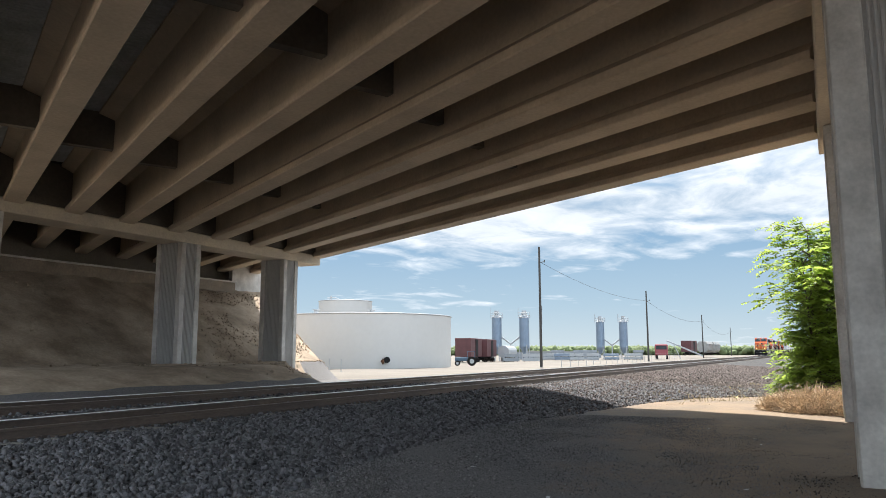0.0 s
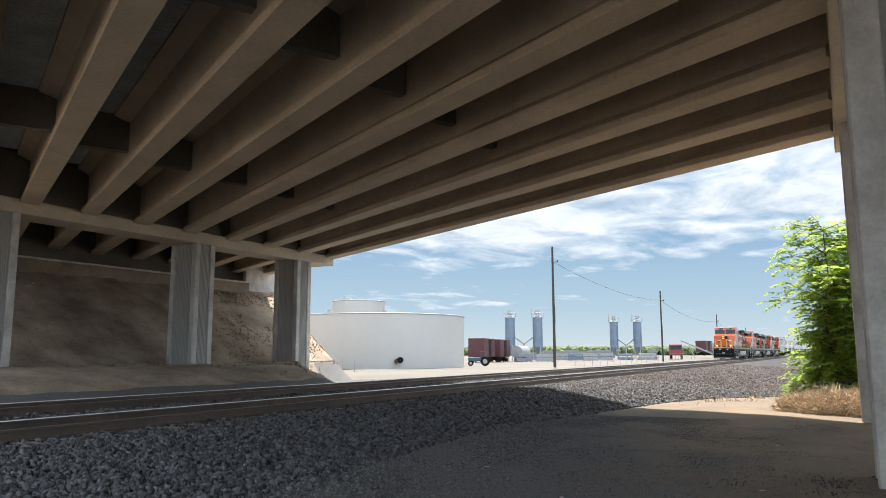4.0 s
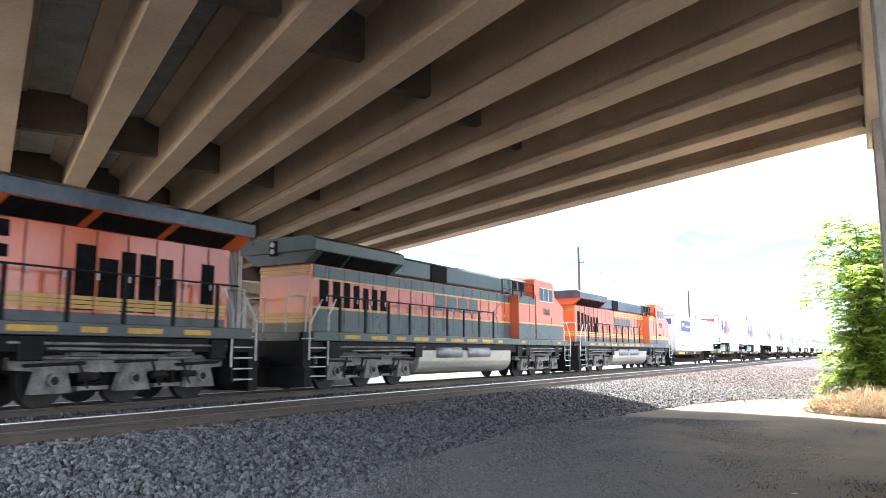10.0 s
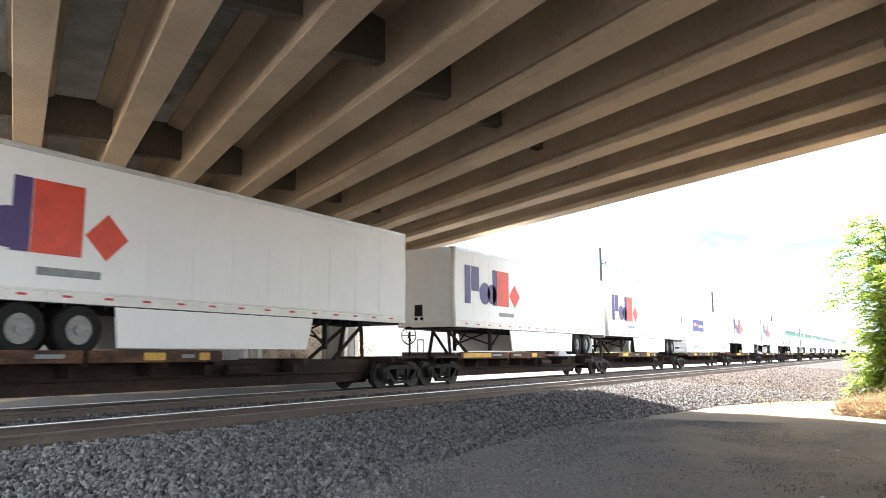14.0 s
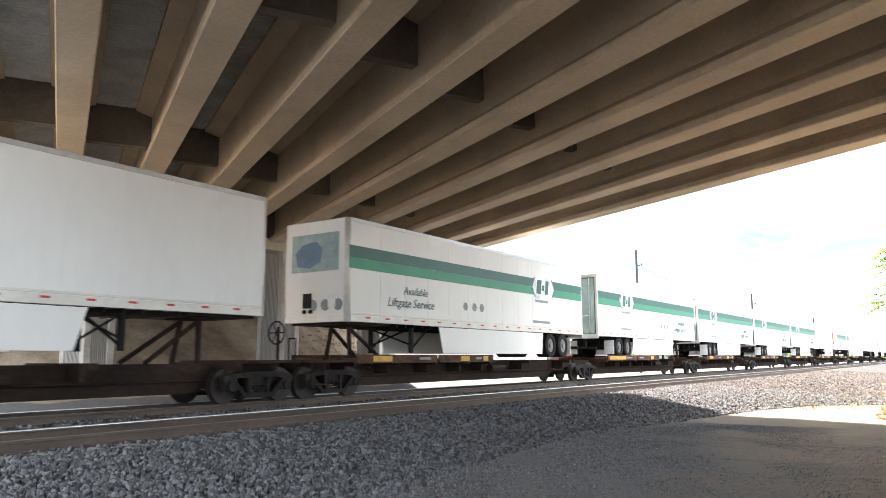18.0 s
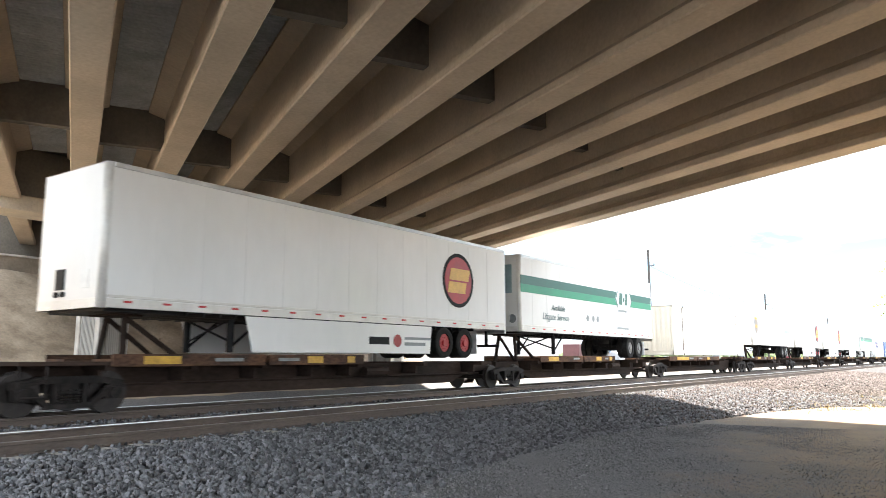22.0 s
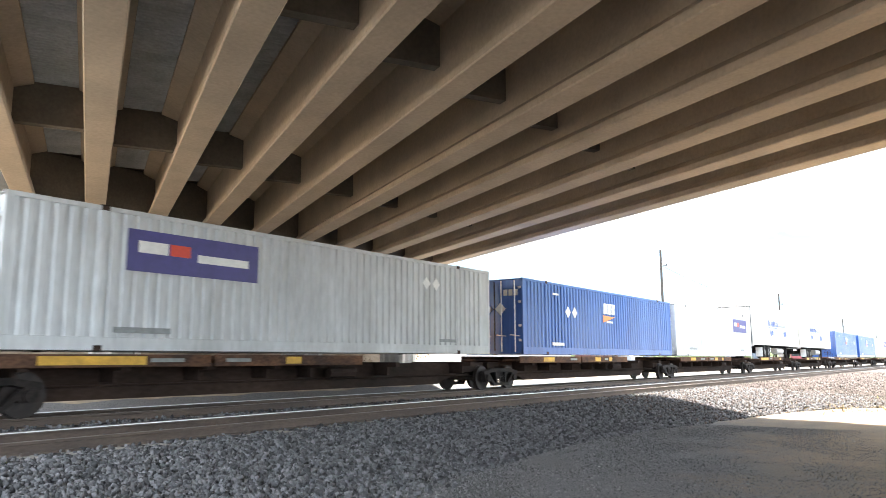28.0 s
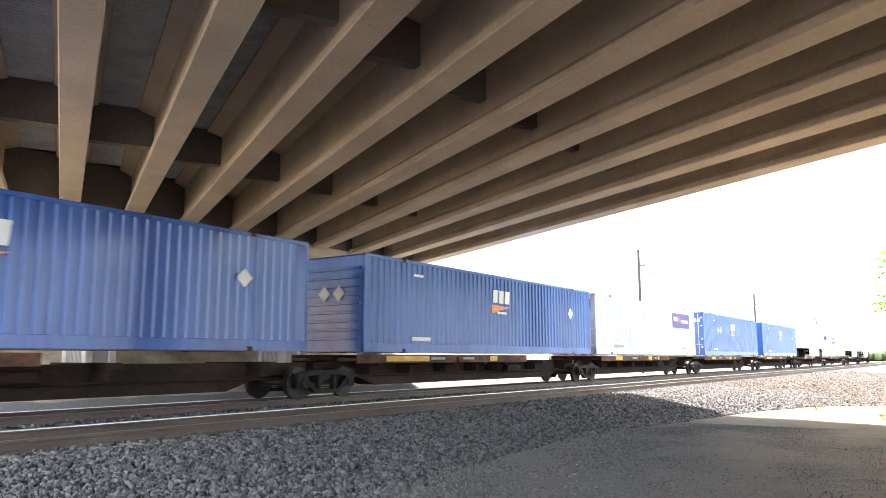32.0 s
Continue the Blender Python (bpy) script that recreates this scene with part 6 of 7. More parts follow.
        fr = [((x + e * 0.35, y, 1.7), (x + e * 0.35, y, 2.75), 0.022) for y in (-1.2, -0.45, 0.45, 1.2)] + [((x + e * 0.35, -1.2, 2.75), (x + e * 0.35, -0.45, 2.75), 0.022), ((x + e * 0.35, 0.45, 2.75), (x + e * 0.35, 1.2, 2.75), 0.022)]
        for i, bar in enumerate(fr):
            part("railing_bar" if i > 3 else "railing_post", cached(("endrail", e, i), lambda: cyl_mesh("railing_bar", LOCO_YELLOW if e > 0 else HANDRAIL, [bar], 6)), None, lo)
    add("rear_wall", body, [(20.95, 21.02, -1.0, 1.0, 1.73, 3.75)], bevel=0)
    if green:
        add("rear_band", LOCO_GREEN, [(21.02, 21.028, -0.995, 0.995, 1.74, 2.0), (21.02, 21.028, -0.995, 0.995, 3.73, 3.748)], "dark green band", 0)
    add("rear_stripe", LOCO_YELLOW, [(21.02, 21.03, -0.99, 0.99, z, z + 0.075) for z in (2.03, 2.125, 2.22, 3.42, 3.525, 3.63)], "yellow pinstripes on the hood end", 0)
    add("rear_lamp_box", BLACK, [(21.38, 21.44, -0.28, 0.02, 4.0, 4.46)], "dark rear lamp box", 0.01)
    part("rear_lamp", cached("rlamp", lambda: cyl_mesh("rear_lamp", HANDRAIL, [((21.44, -0.13, z), (21.47, -0.13, z), 0.08) for z in (4.13, 4.34)], 12)), None, lo, "two round rear lamps")
    # pipes and boxes hung under the walkway
    for s in (-1, 1):
        for x0, x1, z in ((1.9, 7.2, 1.3), (2.6, 6.0, 1.18), (15.2, 20.6, 1.3), (16.0, 19.5, 1.19)):
            part("air_pipe", cached(("lpipe", s, x0), lambda: cyl_mesh("air_pipe", SIDEFRAME, [((x0, s * 1.44, z), (x1, s * 1.44, z - 0.03), 0.03)], 6)), None, lo)
        for x0 in (2.3, 5.9, 6.8, 15.4, 20.1):
            part("equipment_box", cached(("ebox", s, x0), lambda: box_mesh("equipment_box", BLACK, [(x0, x0 + 0.5, *sorted((s * 1.1, s * 1.47)), 0.95, 1.44)], 0.02)), None, lo)
    # fuel tank and air reservoirs
    def tank_bm():
        bm = bmesh.new()
        prism(bm, [(-1.44, 0.78), (-1.36, 0.56), (-1.2, 0.4), (-0.95, 0.32), (0.95, 0.32), (1.2, 0.4), (1.36, 0.56), (1.44, 0.78), (1.45, 1.2), (-1.45, 1.2)], 8.0 if tail else 7.7, 15.6 if tail else 14.9, "x")
        return mesh_of("fuel_tank", bm, TANK_PAINT, 0.03)
    part("fuel_tank", cached(("ltank", tail), tank_bm), None, lo, "long grey fuel tank under the frame")
    if scheme in ("green", "fourth"):
        for a in (10.1, 12.5):
            part("air_reservoir", cached(("res", a), lambda: cyl_mesh("air_reservoir", RESERVOIR, [((a, -1.25, 1.1), (a + 1.9, -1.25, 1.1), 0.27), ((a, 1.25, 1.1), (a + 1.9, 1.25, 1.1), 0.27)], 18, True)), None, lo, "round grey air tank")
    loco_truck(lo, None, 4.2)
    loco_truck(lo, None, 18.15)
    # lettering shapes on the visible side
    if cab_first:
        lettering(lo, inv, "road_number", number, 3.5, 2.82, 0.62, BAR_GREY, 0.0, "faded grey road number", y=-1.509)
        decal(lo, inv, "emblem_bars", EMBLEM_DARK, [rect(5.5 + k * 0.86, 6.16 + k * 0.86, 2.9, 3.3, 0.14) for k in range(4)] + [[(5.4, 2.66), (9.2, 2.84), (5.4, 2.8)]], "weathered dark plain emblem bars", y=-1.483, key=("lb", 1))
        if scheme == "lead":
            decal(lo, inv, "crest", FADED_GREEN, [rect(12.0, 12.9, 2.6, 3.2)], "green plain crest", y=-1.04)
            decal(lo, inv, "crest", FADED_BLUE, [diamond(13.6, 2.9, 0.35), rect(13.4, 13.8, 2.65, 3.15)], "blue plain crest", y=-1.04)
        for y in (-0.95, 0.2):
            bm = bmesh.new()
            prism(bm, [(y + 0.2, 2.48), (y + 0.72, 2.48), (y + 0.8, 2.74), (y + 0.28, 2.74)], 1.6, 1.622, "x")
            part("nose_emblem", bm, LOCO_GREEN, lo, "dark nose emblem bar")
        bm = bmesh.new()
        prism(bm, [(1.0, 1.6), (1.0, 1.74), (1.72, 1.9), (1.72, 1.6)], -1.45, 1.45, "y")
        part("anticlimber", bm, BLACK, lo, "black ribbed anticlimber")
    else:
        decal(lo, inv, "emblem_bars", LOCO_GREEN, [rect(8.5 + k * 0.9, 9.25 + k * 0.9, 2.72, 3.28) for k in range(4)], "dark green emblem bars", y=-1.04, key=("lb", 3))
        if number:
            lettering(lo, inv, "road_number", number, 17.81, 2.92, 0.5, BOARD, 0.0, "dark road number", y=-1.509)
        else:
            decal(lo, inv, "road_number", BAR_GREY, [rect(17.1, 18.1, 2.8, 3.05)], "faded grey number bar", y=-1.503)
    MOVERS.append((lo, m0, x20))


HEAD = -180.8 - 1.15
locomotive(HEAD - 22.35 * 4, True, "lead", "6075", "orange diesel locomotive with yellow pinstripes and lit headlights")
locomotive(HEAD - 22.35 * 3 + 0.3, True, "second", "3940", "orange diesel locomotive with dark roof and grey fuel tank")
locomotive(HEAD - 22.35 * 2 + 0.9, False, "green", "1068", "dark green and orange diesel locomotive running long hood first")
locomotive(HEAD - 22.35 + 0.9, False, "fourth", "7555", "orange and grey diesel locomotive running long hood first")


# ---------------------------------------------------------------- distance: the yard beyond the tracks
def bearing(az, dist, z=-0.25):
    return (dist * math.cos(radians(az)), dist * math.sin(radians(az)), z)


TANK_WHITE = material("white_tank_paint", (0.54, 0.535, 0.52), 0.5, vary=0.02, scale=0.12, fine=2, tint=(0.50, 0.495, 0.48))
SILO = material("blue_grey_silo", (0.22, 0.285, 0.37), 0.4, metal=0.3, vary=0.08, scale=0.6, fine=5)
BOXCAR_RED = material("boxcar_red", (0.115, 0.042, 0.045), 0.6, vary=0.12, scale=1, fine=8)
POLE_WOOD = material("weathered_pole", (0.075, 0.07, 0.065), 0.85, vary=0.15, scale=2, fine=20, stretch=(1, 1, 0.1))
WIRE = material("cable", (0.05, 0.05, 0.05), 0.6, vary=0.05)
TRACTOR_BLUE = material("tractor_blue", (0.08, 0.14, 0.21), 0.4, vary=0.08, scale=3, fine=20)
HOPPER = material("grey_hopper", (0.34, 0.34, 0.33), 0.55, vary=0.1, scale=0.8, fine=8)
YARD_GREY = material("blue_grey_yard_metal", (0.30, 0.33, 0.36), 0.6, vary=0.1, scale=0.5, fine=6)
SHED = material("pale_metal_shed", (0.40, 0.42, 0.44), 0.5, vary=0.06, scale=0.5, fine=6)
CAB_RED = material("truck_red", (0.30, 0.07, 0.085), 0.4, vary=0.06, scale=2, fine=10)
# leaf green is lightened and greyed to carry the distance haze
ORCHARD = material("hazed_orchard_leaves", (0.17, 0.22, 0.10), 0.9, vary=0.12, scale=0.05, fine=1, island=0.12)
DRY = material("dry_tumbleweed", (0.80, 0.62, 0.42), 0.9, vary=0.2, scale=4, fine=30, island=0.25)
DRY_GRASS = material("dry_grass", (0.48, 0.38, 0.20), 0.9, vary=0.2, scale=2, fine=20, island=0.25)
BARK = material("grey_bark", (0.16, 0.13, 0.10), 0.9, vary=0.2, scale=6, fine=30, bump=0.4, stretch=(1, 1, 0.2))


def leaf_material(name, base):
    m = material(name, base, 0.5, vary=0.18, scale=1.5, fine=12, island=0.35)
    t = m.node_tree
    b, out = t.nodes["Principled BSDF"], t.nodes["Material Output"]
    tr = t.nodes.new("ShaderNodeBsdfTranslucent")
    tr.inputs["Color"].default_value = (base[0] * 2.2, base[1] * 1.9, base[2] * 1.2, 1)
    mx = t.nodes.new("ShaderNodeMixShader")
    mx.inputs[0].default_value = 0.6
    t.links.new(b.outputs[0], mx.inputs[1])
    t.links.new(tr.outputs[0], mx.inputs[2])
    t.links.new(mx.outputs[0], out.inputs[0])
    return m


LEAF = leaf_material("bright_green_leaves", (0.205, 0.305, 0.085))


def storage_tank(az, dist, radius, height, label, hatch=True):
    th = thing("storage_tank", Matrix.Translation(bearing(az, dist)), label, "tank")
    n = 64
    bm = bmesh.new()
    bmesh.ops.create_cone(bm, cap_ends=False, segments=n, radius1=radius, radius2=radius, depth=height, matrix=Matrix.Translation((0, 0, height / 2)))
    part("shell", bm, TANK_WHITE, th, "white steel shell", smooth=True)
    bm = bmesh.new()
    bmesh.ops.create_cone(bm, cap_ends=True, segments=n, radius1=radius + 0.06, radius2=0.3, depth=radius * 0.045, matrix=Matrix.Translation((0, 0, height + radius * 0.0225)))
    part("roof", bm, TANK_WHITE, th, "shallow cone roof")
    bm = bmesh.new()
    for k in range(n):
        a, b = 2 * math.pi * k / n, 2 * math.pi * (k + 1) / n
        tube(bm, (radius * math.cos(a) * 1.004, radius * math.sin(a) * 1.004, height), (radius * math.cos(b) * 1.004, radius * math.sin(b) * 1.004, height), 0.07, 6)
    part("rim", bm, SHED, th, "rim angle")
    return th


tank = storage_tank(33.3, 96.5, 11.2, 6.35, "broad white steel storage tank with a shallow roof")
toward = math.atan2(-bearing(33.3, 96.5)[1], -bearing(33.3, 96.5)[0])
a = toward + radians(13.3)
bm = bmesh.new()
tube(bm, (11.0 * math.cos(a), 11.0 * math.sin(a), 1.0), (11.6 * math.cos(a), 11.6 * math.sin(a), 1.0), 0.34, 18)
part("manway", bm, BLACK, tank, "black round manway")
bm = bmesh.new()
a2 = a - radians(2.6)
tube(bm, (11.0 * math.cos(a2), 11.0 * math.sin(a2), 0.85), (11.7 * math.cos(a2), 11.7 * math.sin(a2), 0.85), 0.16, 10)
tube(bm, (11.7 * math.cos(a2), 11.7 * math.sin(a2), 0.5), (11.7 * math.cos(a2), 11.7 * math.sin(a2), 1.15), 0.1, 8)
part("valve_pipe", bm, DECK_RUST, tank, "small tan valve pipe")
for d, h in ((3.2, 0.55), (-5.0, 0.3)):
    bm = bmesh.new()
    tube(bm, (-6.0, d, 6.5), (-6.0, d, 6.5 + h), 0.28, 10)
    tube(bm, (-6.0, d, 6.5 + h), (-6.0, d, 6.6 + h), 0.45, 10)
    part("roof_vent", bm, SHED, tank, "roof vent")
tank2 = storage_tank(34.75, 134.0, 4.75, 10.9, "smaller white tank behind the broad one")
bm = bmesh.new()
tube(bm, (0, 3.2, 10.8), (0, 3.2, 12.0), 0.12, 8)
tube(bm, (0, 4.0, 11.7), (0, 2.2, 11.7), 0.08, 8)
tube(bm, (0, 2.2, 11.7), (0, 0.8, 11.1), 0.08, 8)
part("roof_pipe", bm, SHED, tank2, "roof vent pipes")


def silo_pair(az1, az2, dist, height, label):
    p1, p2 = Vector(bearing(az1, dist)), Vector(bearing(az2, dist))
    for p in (p1, p2):
        th = thing("silo", Matrix.Translation(p), label, "silo", "tall grain silos")
        r = 1.05
        bm = bmesh.new()
        tube(bm, (0, 0, 3.0), (0, 0, height - 1.6), r, 20)
        part("barrel", bm, SILO, th, "blue-grey corrugated barrel")
        for z in np.arange(3.0, height - 1.6, 0.9):
            part("hoop", cached("hoop", lambda: cyl_mesh("hoop", SILO, [((0, 0, 0), (0, 0, 0.06), r + 0.04)], 20)), None, th, at=pose(0, 0, float(z)))
        bm = bmesh.new()
        tube(bm, (0, 0, 1.4), (0, 0, 3.0), 0.3, 20, r)
        part("hopper_cone", bm, SILO, th)
        bm = bmesh.new()
        tube(bm, (0, 0, height - 1.6), (0, 0, height - 1.0), r, 16, 0.35)
        tube(bm, (0, 0, height - 1.0), (0, 0, height - 0.2), 0.5, 12)
        part("cap", bm, SHED, th, "cap with filter housing")
        for k in range(4):
            q = math.pi / 4 + k * math.pi / 2
            bm = bmesh.new()
            tube(bm, (1.2 * math.cos(q), 1.2 * math.sin(q), 0), (1.1 * math.cos(q), 1.1 * math.sin(q), 3.4), 0.1, 6)
            part("leg", bm, SHED, th, "steel leg")
        bm = bmesh.new()
        for k in range(8):
            q, q2 = k * math.pi / 4, (k + 1) * math.pi / 4
            for z in (height - 1.7, height - 1.2, height - 0.7):
                tube(bm, (1.35 * math.cos(q), 1.35 * math.sin(q), z), (1.35 * math.cos(q2), 1.35 * math.sin(q2), z), 0.04, 5)
            tube(bm, (1.35 * math.cos(q), 1.35 * math.sin(q), height - 1.7), (1.35 * math.cos(q), 1.35 * math.sin(q), height - 0.7 + (1.0 if k in (2, 3) else 0)), 0.04, 5)
        part("top_railing", bm, SHED, th, "top platform railing")["kind"] = "stuff"
    mid = (p1 + p2) / 2
    sp = thing("feed_spout", Matrix.Translation(mid), "forked metal feed spout between two silos", "spout")
    d1, d2 = p1 - mid, p2 - mid
    bm = bmesh.new()
    tube(bm, (d1.x * 0.72, d1.y * 0.72, 5.2), (0, 0, 3.6), 0.18, 8)
    tube(bm, (d2.x * 0.72, d2.y * 0.72, 5.2), (0, 0, 3.6), 0.18, 8)
    tube(bm, (0, 0, 3.7), (0, 0, 0), 0.16, 8)
    part("forked_pipe", bm, SHED, sp)


silo_pair(23.1, 21.0, 160.0, 10.9, "tall blue-grey steel silo on legs with a top platform")
silo_pair(15.3, 13.6, 196.0, 11.2, "tall blue-grey steel silo on legs farther off")

# horizontal tank and low sheds by the silos
ht = thing("horizontal_tank", Matrix.Translation(bearing(22.3, 152)), "pale horizontal tank on saddles", "tank")
bm = bmesh.new()
tube(bm, (-2.2, 0, 1.9), (2.2, 0, 1.9), 1.25, 20)
part("barrel", bm, SHED, ht)
for x in (-1.4, 1.4):
    bm = bmesh.new()
    box(bm, x - 0.15, x + 0.15, -0.9, 0.9, 0, 0.95)
    part("saddle", bm, SHED, ht)
for az, dist, w, h in ((20.4, 190, 9, 1.8), (18.6, 230, 12, 1.9), (17.2, 240, 16, 1.7), (24.6, 200, 8, 1.8)):
    sh = thing("low_shed", Matrix.Translation(bearing(az, dist)) @ Matrix.Rotation(radians(az), 4, "Z"), "low pale metal shed in the yard", "shed", "yard sheds")
    bm = bmesh.new()
    box(bm, -3, 3, -w / 2, w / 2, 0, h)
    part("wall", bm, YARD_GREY, sh)
    bm = bmesh.new()
    prism(bm, [(-w / 2 - 0.2, h), (w / 2 + 0.2, h), (0, h + 0.45)], -3.2, 3.2, "x")
    part("roof", bm, HOPPER, sh)
    bm = bmesh.new()
    box(bm, -3.03, -3.0, -w * 0.3, -w * 0.1, 0, h * 0.75)
    part("door", bm, HOPPER, sh)


def yard_stack(az, dist, w, h, mat):
    """Made-up stand-in for low pale yard shapes: boxes with gaps between tiers, slatted fronts."""
    th = thing("yard_stack", Matrix.Translation(bearing(az, dist)) @ Matrix.Rotation(radians(az), 4, "Z"), "stack of pale boxes, made up for low shapes in the yard", "bins", "stacked bins in the yard")
    tiers = max(1, int(round(h / 0.75)))
    for k in range(tiers):
        shift = 0.12 * ((k * 7 + int(dist)) % 3 - 1)
        bm = bmesh.new()
        box(bm, -1.2, 1.2, -w / 2 + shift, w / 2 + shift, k * 0.78 + 0.12, k * 0.78 + 0.74)
        part("bin", bm, mat, th, bevel=0.02)
        bm = bmesh.new()
        for y in np.linspace(-w / 2 + 0.2, w / 2 - 0.2, 4):
            box(bm, -1.2, 1.2, float(y) - 0.08 + shift, float(y) + 0.08 + shift, k * 0.78, k * 0.78 + 0.12)
        part("bearers", bm, BLACK, th)


for az, dist, w, h, mat in ((19.2, 176, 4.5, 1.6, SHED), (18.5, 182, 3.2, 2.3, YARD_GREY), (17.9, 172, 5.0, 1.5, SILO), (17.1, 168, 3.0, 1.5, SHED), (16.4, 180, 5.5, 2.3, YARD_GREY), (15.9, 171, 2.6, 1.6, SHED), (14.5, 178, 3.4, 1.5, SILO), (13.0, 185, 4.0, 1.6, SHED), (12.6, 190, 2.5, 2.3, YARD_GREY), (22.0, 146, 3.0, 1.5, YARD_GREY), (20.5, 150, 3.4, 1.5, SHED), (23.8, 150, 2.6, 1.5, SHED)):
    yard_stack(az, dist, w, h, mat)


def wagon(kind, x, y, length, mat, label, turn=0.0, z=0.55):
    """A standing freight wagon lying along the tracks."""
    w = thing(kind, pose(x, y, z, 0, 0, turn), label, "rail wagon", "standing wagons")
    bm = bmesh.new()
    if kind == "boxcar":
        box(bm, 0, length, -1.45, 1.45, 1.0, 4.3)
    else:
        prism(bm, [(-1.5, 1.5), (-1.5, 3.6), (-1.0, 4.4), (1.0, 4.4), (1.5, 3.6), (1.5, 1.5), (0.5, 0.7), (-0.5, 0.7)], 0.6, length - 0.6, "x")
    part("body", bm, mat, w, bevel=0.04)
    bm = bmesh.new()
    if kind == "boxcar":
        box(bm, length * 0.4, length * 0.62, -1.5, -1.452, 1.1, 4.1)
        part("sliding_door", bm, BLACK, w, "dark open door")
    else:
        bm.free()
        for k in np.arange(1.0, length - 0.8, 1.0):
            part("side_rib", cached("srib", lambda: box_mesh("side_rib", mat, [(0, 0.08, -1.56, -1.5, 1.5, 3.6)])), None, w, at=pose(float(k), 0, 0))
    bm = bmesh.new()
    box(bm, -0.3, length + 0.3, -0.4, 0.4, 0.7, 1.0)
    part("sill", bm, BLACK, w)
    for k in (1.6, length - 1.6):
        freight_truck(w, k)


wagon("boxcar", 119.0, 57.3, 8.6, BOXCAR_RED, "dark red boxcar standing in the yard", 11.0, -0.2)
wagon("boxcar", 128.6, 58.4, 8.4, BOXCAR_RED, "dark red boxcar standing in the yard", 11.0, -0.25)
wagon("hopper_wagon", 250, 35.5, 16, HOPPER, "long grey hopper wagon standing on a siding")
wagon("hopper_wagon", 268, 35.5, 16, HOPPER, "long grey hopper wagon standing on a siding")
wagon("boxcar", 226, 36.5, 11, BOXCAR_RED, "faded red boxcar on a siding")


# blue tractor
trc = thing("tractor", Matrix.Translation(bearing(25.4, 103)) @ Matrix.Rotation(radians(115), 4, "Z") @ Matrix.Scale(0.88, 4), "small blue farm tractor parked on the dirt", "tractor")
bm = bmesh.new()
box(bm, -0.2, 1.9, -0.32, 0.32, 0.75, 1.35)
part("hood", bm, TRACTOR_BLUE, trc, bevel=0.05)
bm = bmesh.new()
for x in (-1.2, -0.1):
    for y in (-0.55, 0.55):
        tube(bm, (x, y, 0.8), (x, y, 2.2), 0.04, 6)
box(bm, -1.3, 0.0, -0.65, 0.65, 2.2, 2.28)
part("canopy", bm, TRACTOR_BLUE, trc, "roll frame with canopy")
bm = bmesh.new()
box(bm, -0.9, -0.4, -0.25, 0.25, 0.9, 1.3)
part("seat", bm, BLACK, trc)
for x, r, w in ((-0.75, 0.72, 0.36), (1.5, 0.42, 0.22)):
    for s in (-1, 1):
        bm = bmesh.new()
        tube(bm, (x, s * 0.62, r), (x, s * (0.62 + w), r), r, 20)
        t = part("tyre", bm, TYRE, trc)
        bm = bmesh.new()
        tube(bm, (x, s * (0.62 + w), r), (x, s * (0.63 + w), r), r * 0.5, 14)
        part("rim", bm, SHED, t)

# red and white truck, and a conveyor
tk = thing("tank_truck", Matrix.Translation(bearing(10.9, 200)) @ Matrix.Rotation(radians(190), 4, "Z") @ Matrix.Scale(1.3, 4), "red cab truck with a white barrel in the yard", "truck")
bm = bmesh.new()
box(bm, 1.6, 3.6, -1.2, 1.2, 0.8, 2.9)
part("cab", bm, CAB_RED, tk, "red cab", bevel=0.12)
bm = bmesh.new()
box(bm, 3.58, 3.63, -1.0, 1.0, 1.9, 2.6)
part("windscreen", bm, GLASS, tk)
bm = bmesh.new()
tube(bm, (-4.0, 0, 2.0), (1.3, 0, 2.0), 1.05, 18)
part("barrel", bm, TANK_WHITE, tk)
for x in (2.8, -1.8, -3.0):
    for s in (-1, 1):
        bm = bmesh.new()
        tube(bm, (x, s * 0.8, 0.5), (x, s * 1.15, 0.5), 0.5, 16)
        part("wheel", bm, TYRE, tk)
cv = thing("conveyor", Matrix.Translation(bearing(9.3, 205)) @ Matrix.Rotation(radians(95), 4, "Z"), "sloping pale loading conveyor on wheels", "conveyor")
bm = bmesh.new()
prism(bm, [(-4.5, 0.6), (4.5, 4.6), (4.5, 5.0), (-4.5, 1.0)], -0.4, 0.4, "y")
part("belt_frame", bm, SHED, cv)
for y in (-0.5, 0.5):
    bm = bmesh.new()
    tube(bm, (1.0, y, 0), (2.6, y * 0.8, 3.7), 0.07, 6)
    part("leg", bm, SHED, cv)


# utility poles with sagging wires
POLES = [(19.75, 94.5, 15.2), (11.85, 153, 13.9), (8.0, 238, 13.0), (6.1, 372, 13.0)]


def utility_pole(az, dist, h):
    p = bearing(az, dist)
    th = thing("utility_pole", Matrix.Translation(p), "tall weathered wooden utility pole", "pole", "poles along the line")
    bm = bmesh.new()
    tube(bm, (0, 0, -0.3), (0, 0, h), 0.19, 10, 0.13)
    part("shaft", bm, POLE_WOOD, th)
    bm = bmesh.new()
    tube(bm, (0, 0, h - 2.0), (0.35, -0.6, h - 1.9), 0.05, 6)
    tube(bm, (0.33, -0.57, h - 2.0), (0.33, -0.57, h - 1.7), 0.06, 8)
    part("insulator_arm", bm, POLE_WOOD, th, "short arm with insulator")
    bm = bmesh.new()
    tube(bm, (0.14, -0.14, h * 0.35), (0.14, -0.14, h * 0.5), 0.05, 6)
    part("conduit", bm, SHED, th)
    return Vector(p) + Vector((0, 0, h - 1.9))


tops = [utility_pole(*p) for p in POLES]
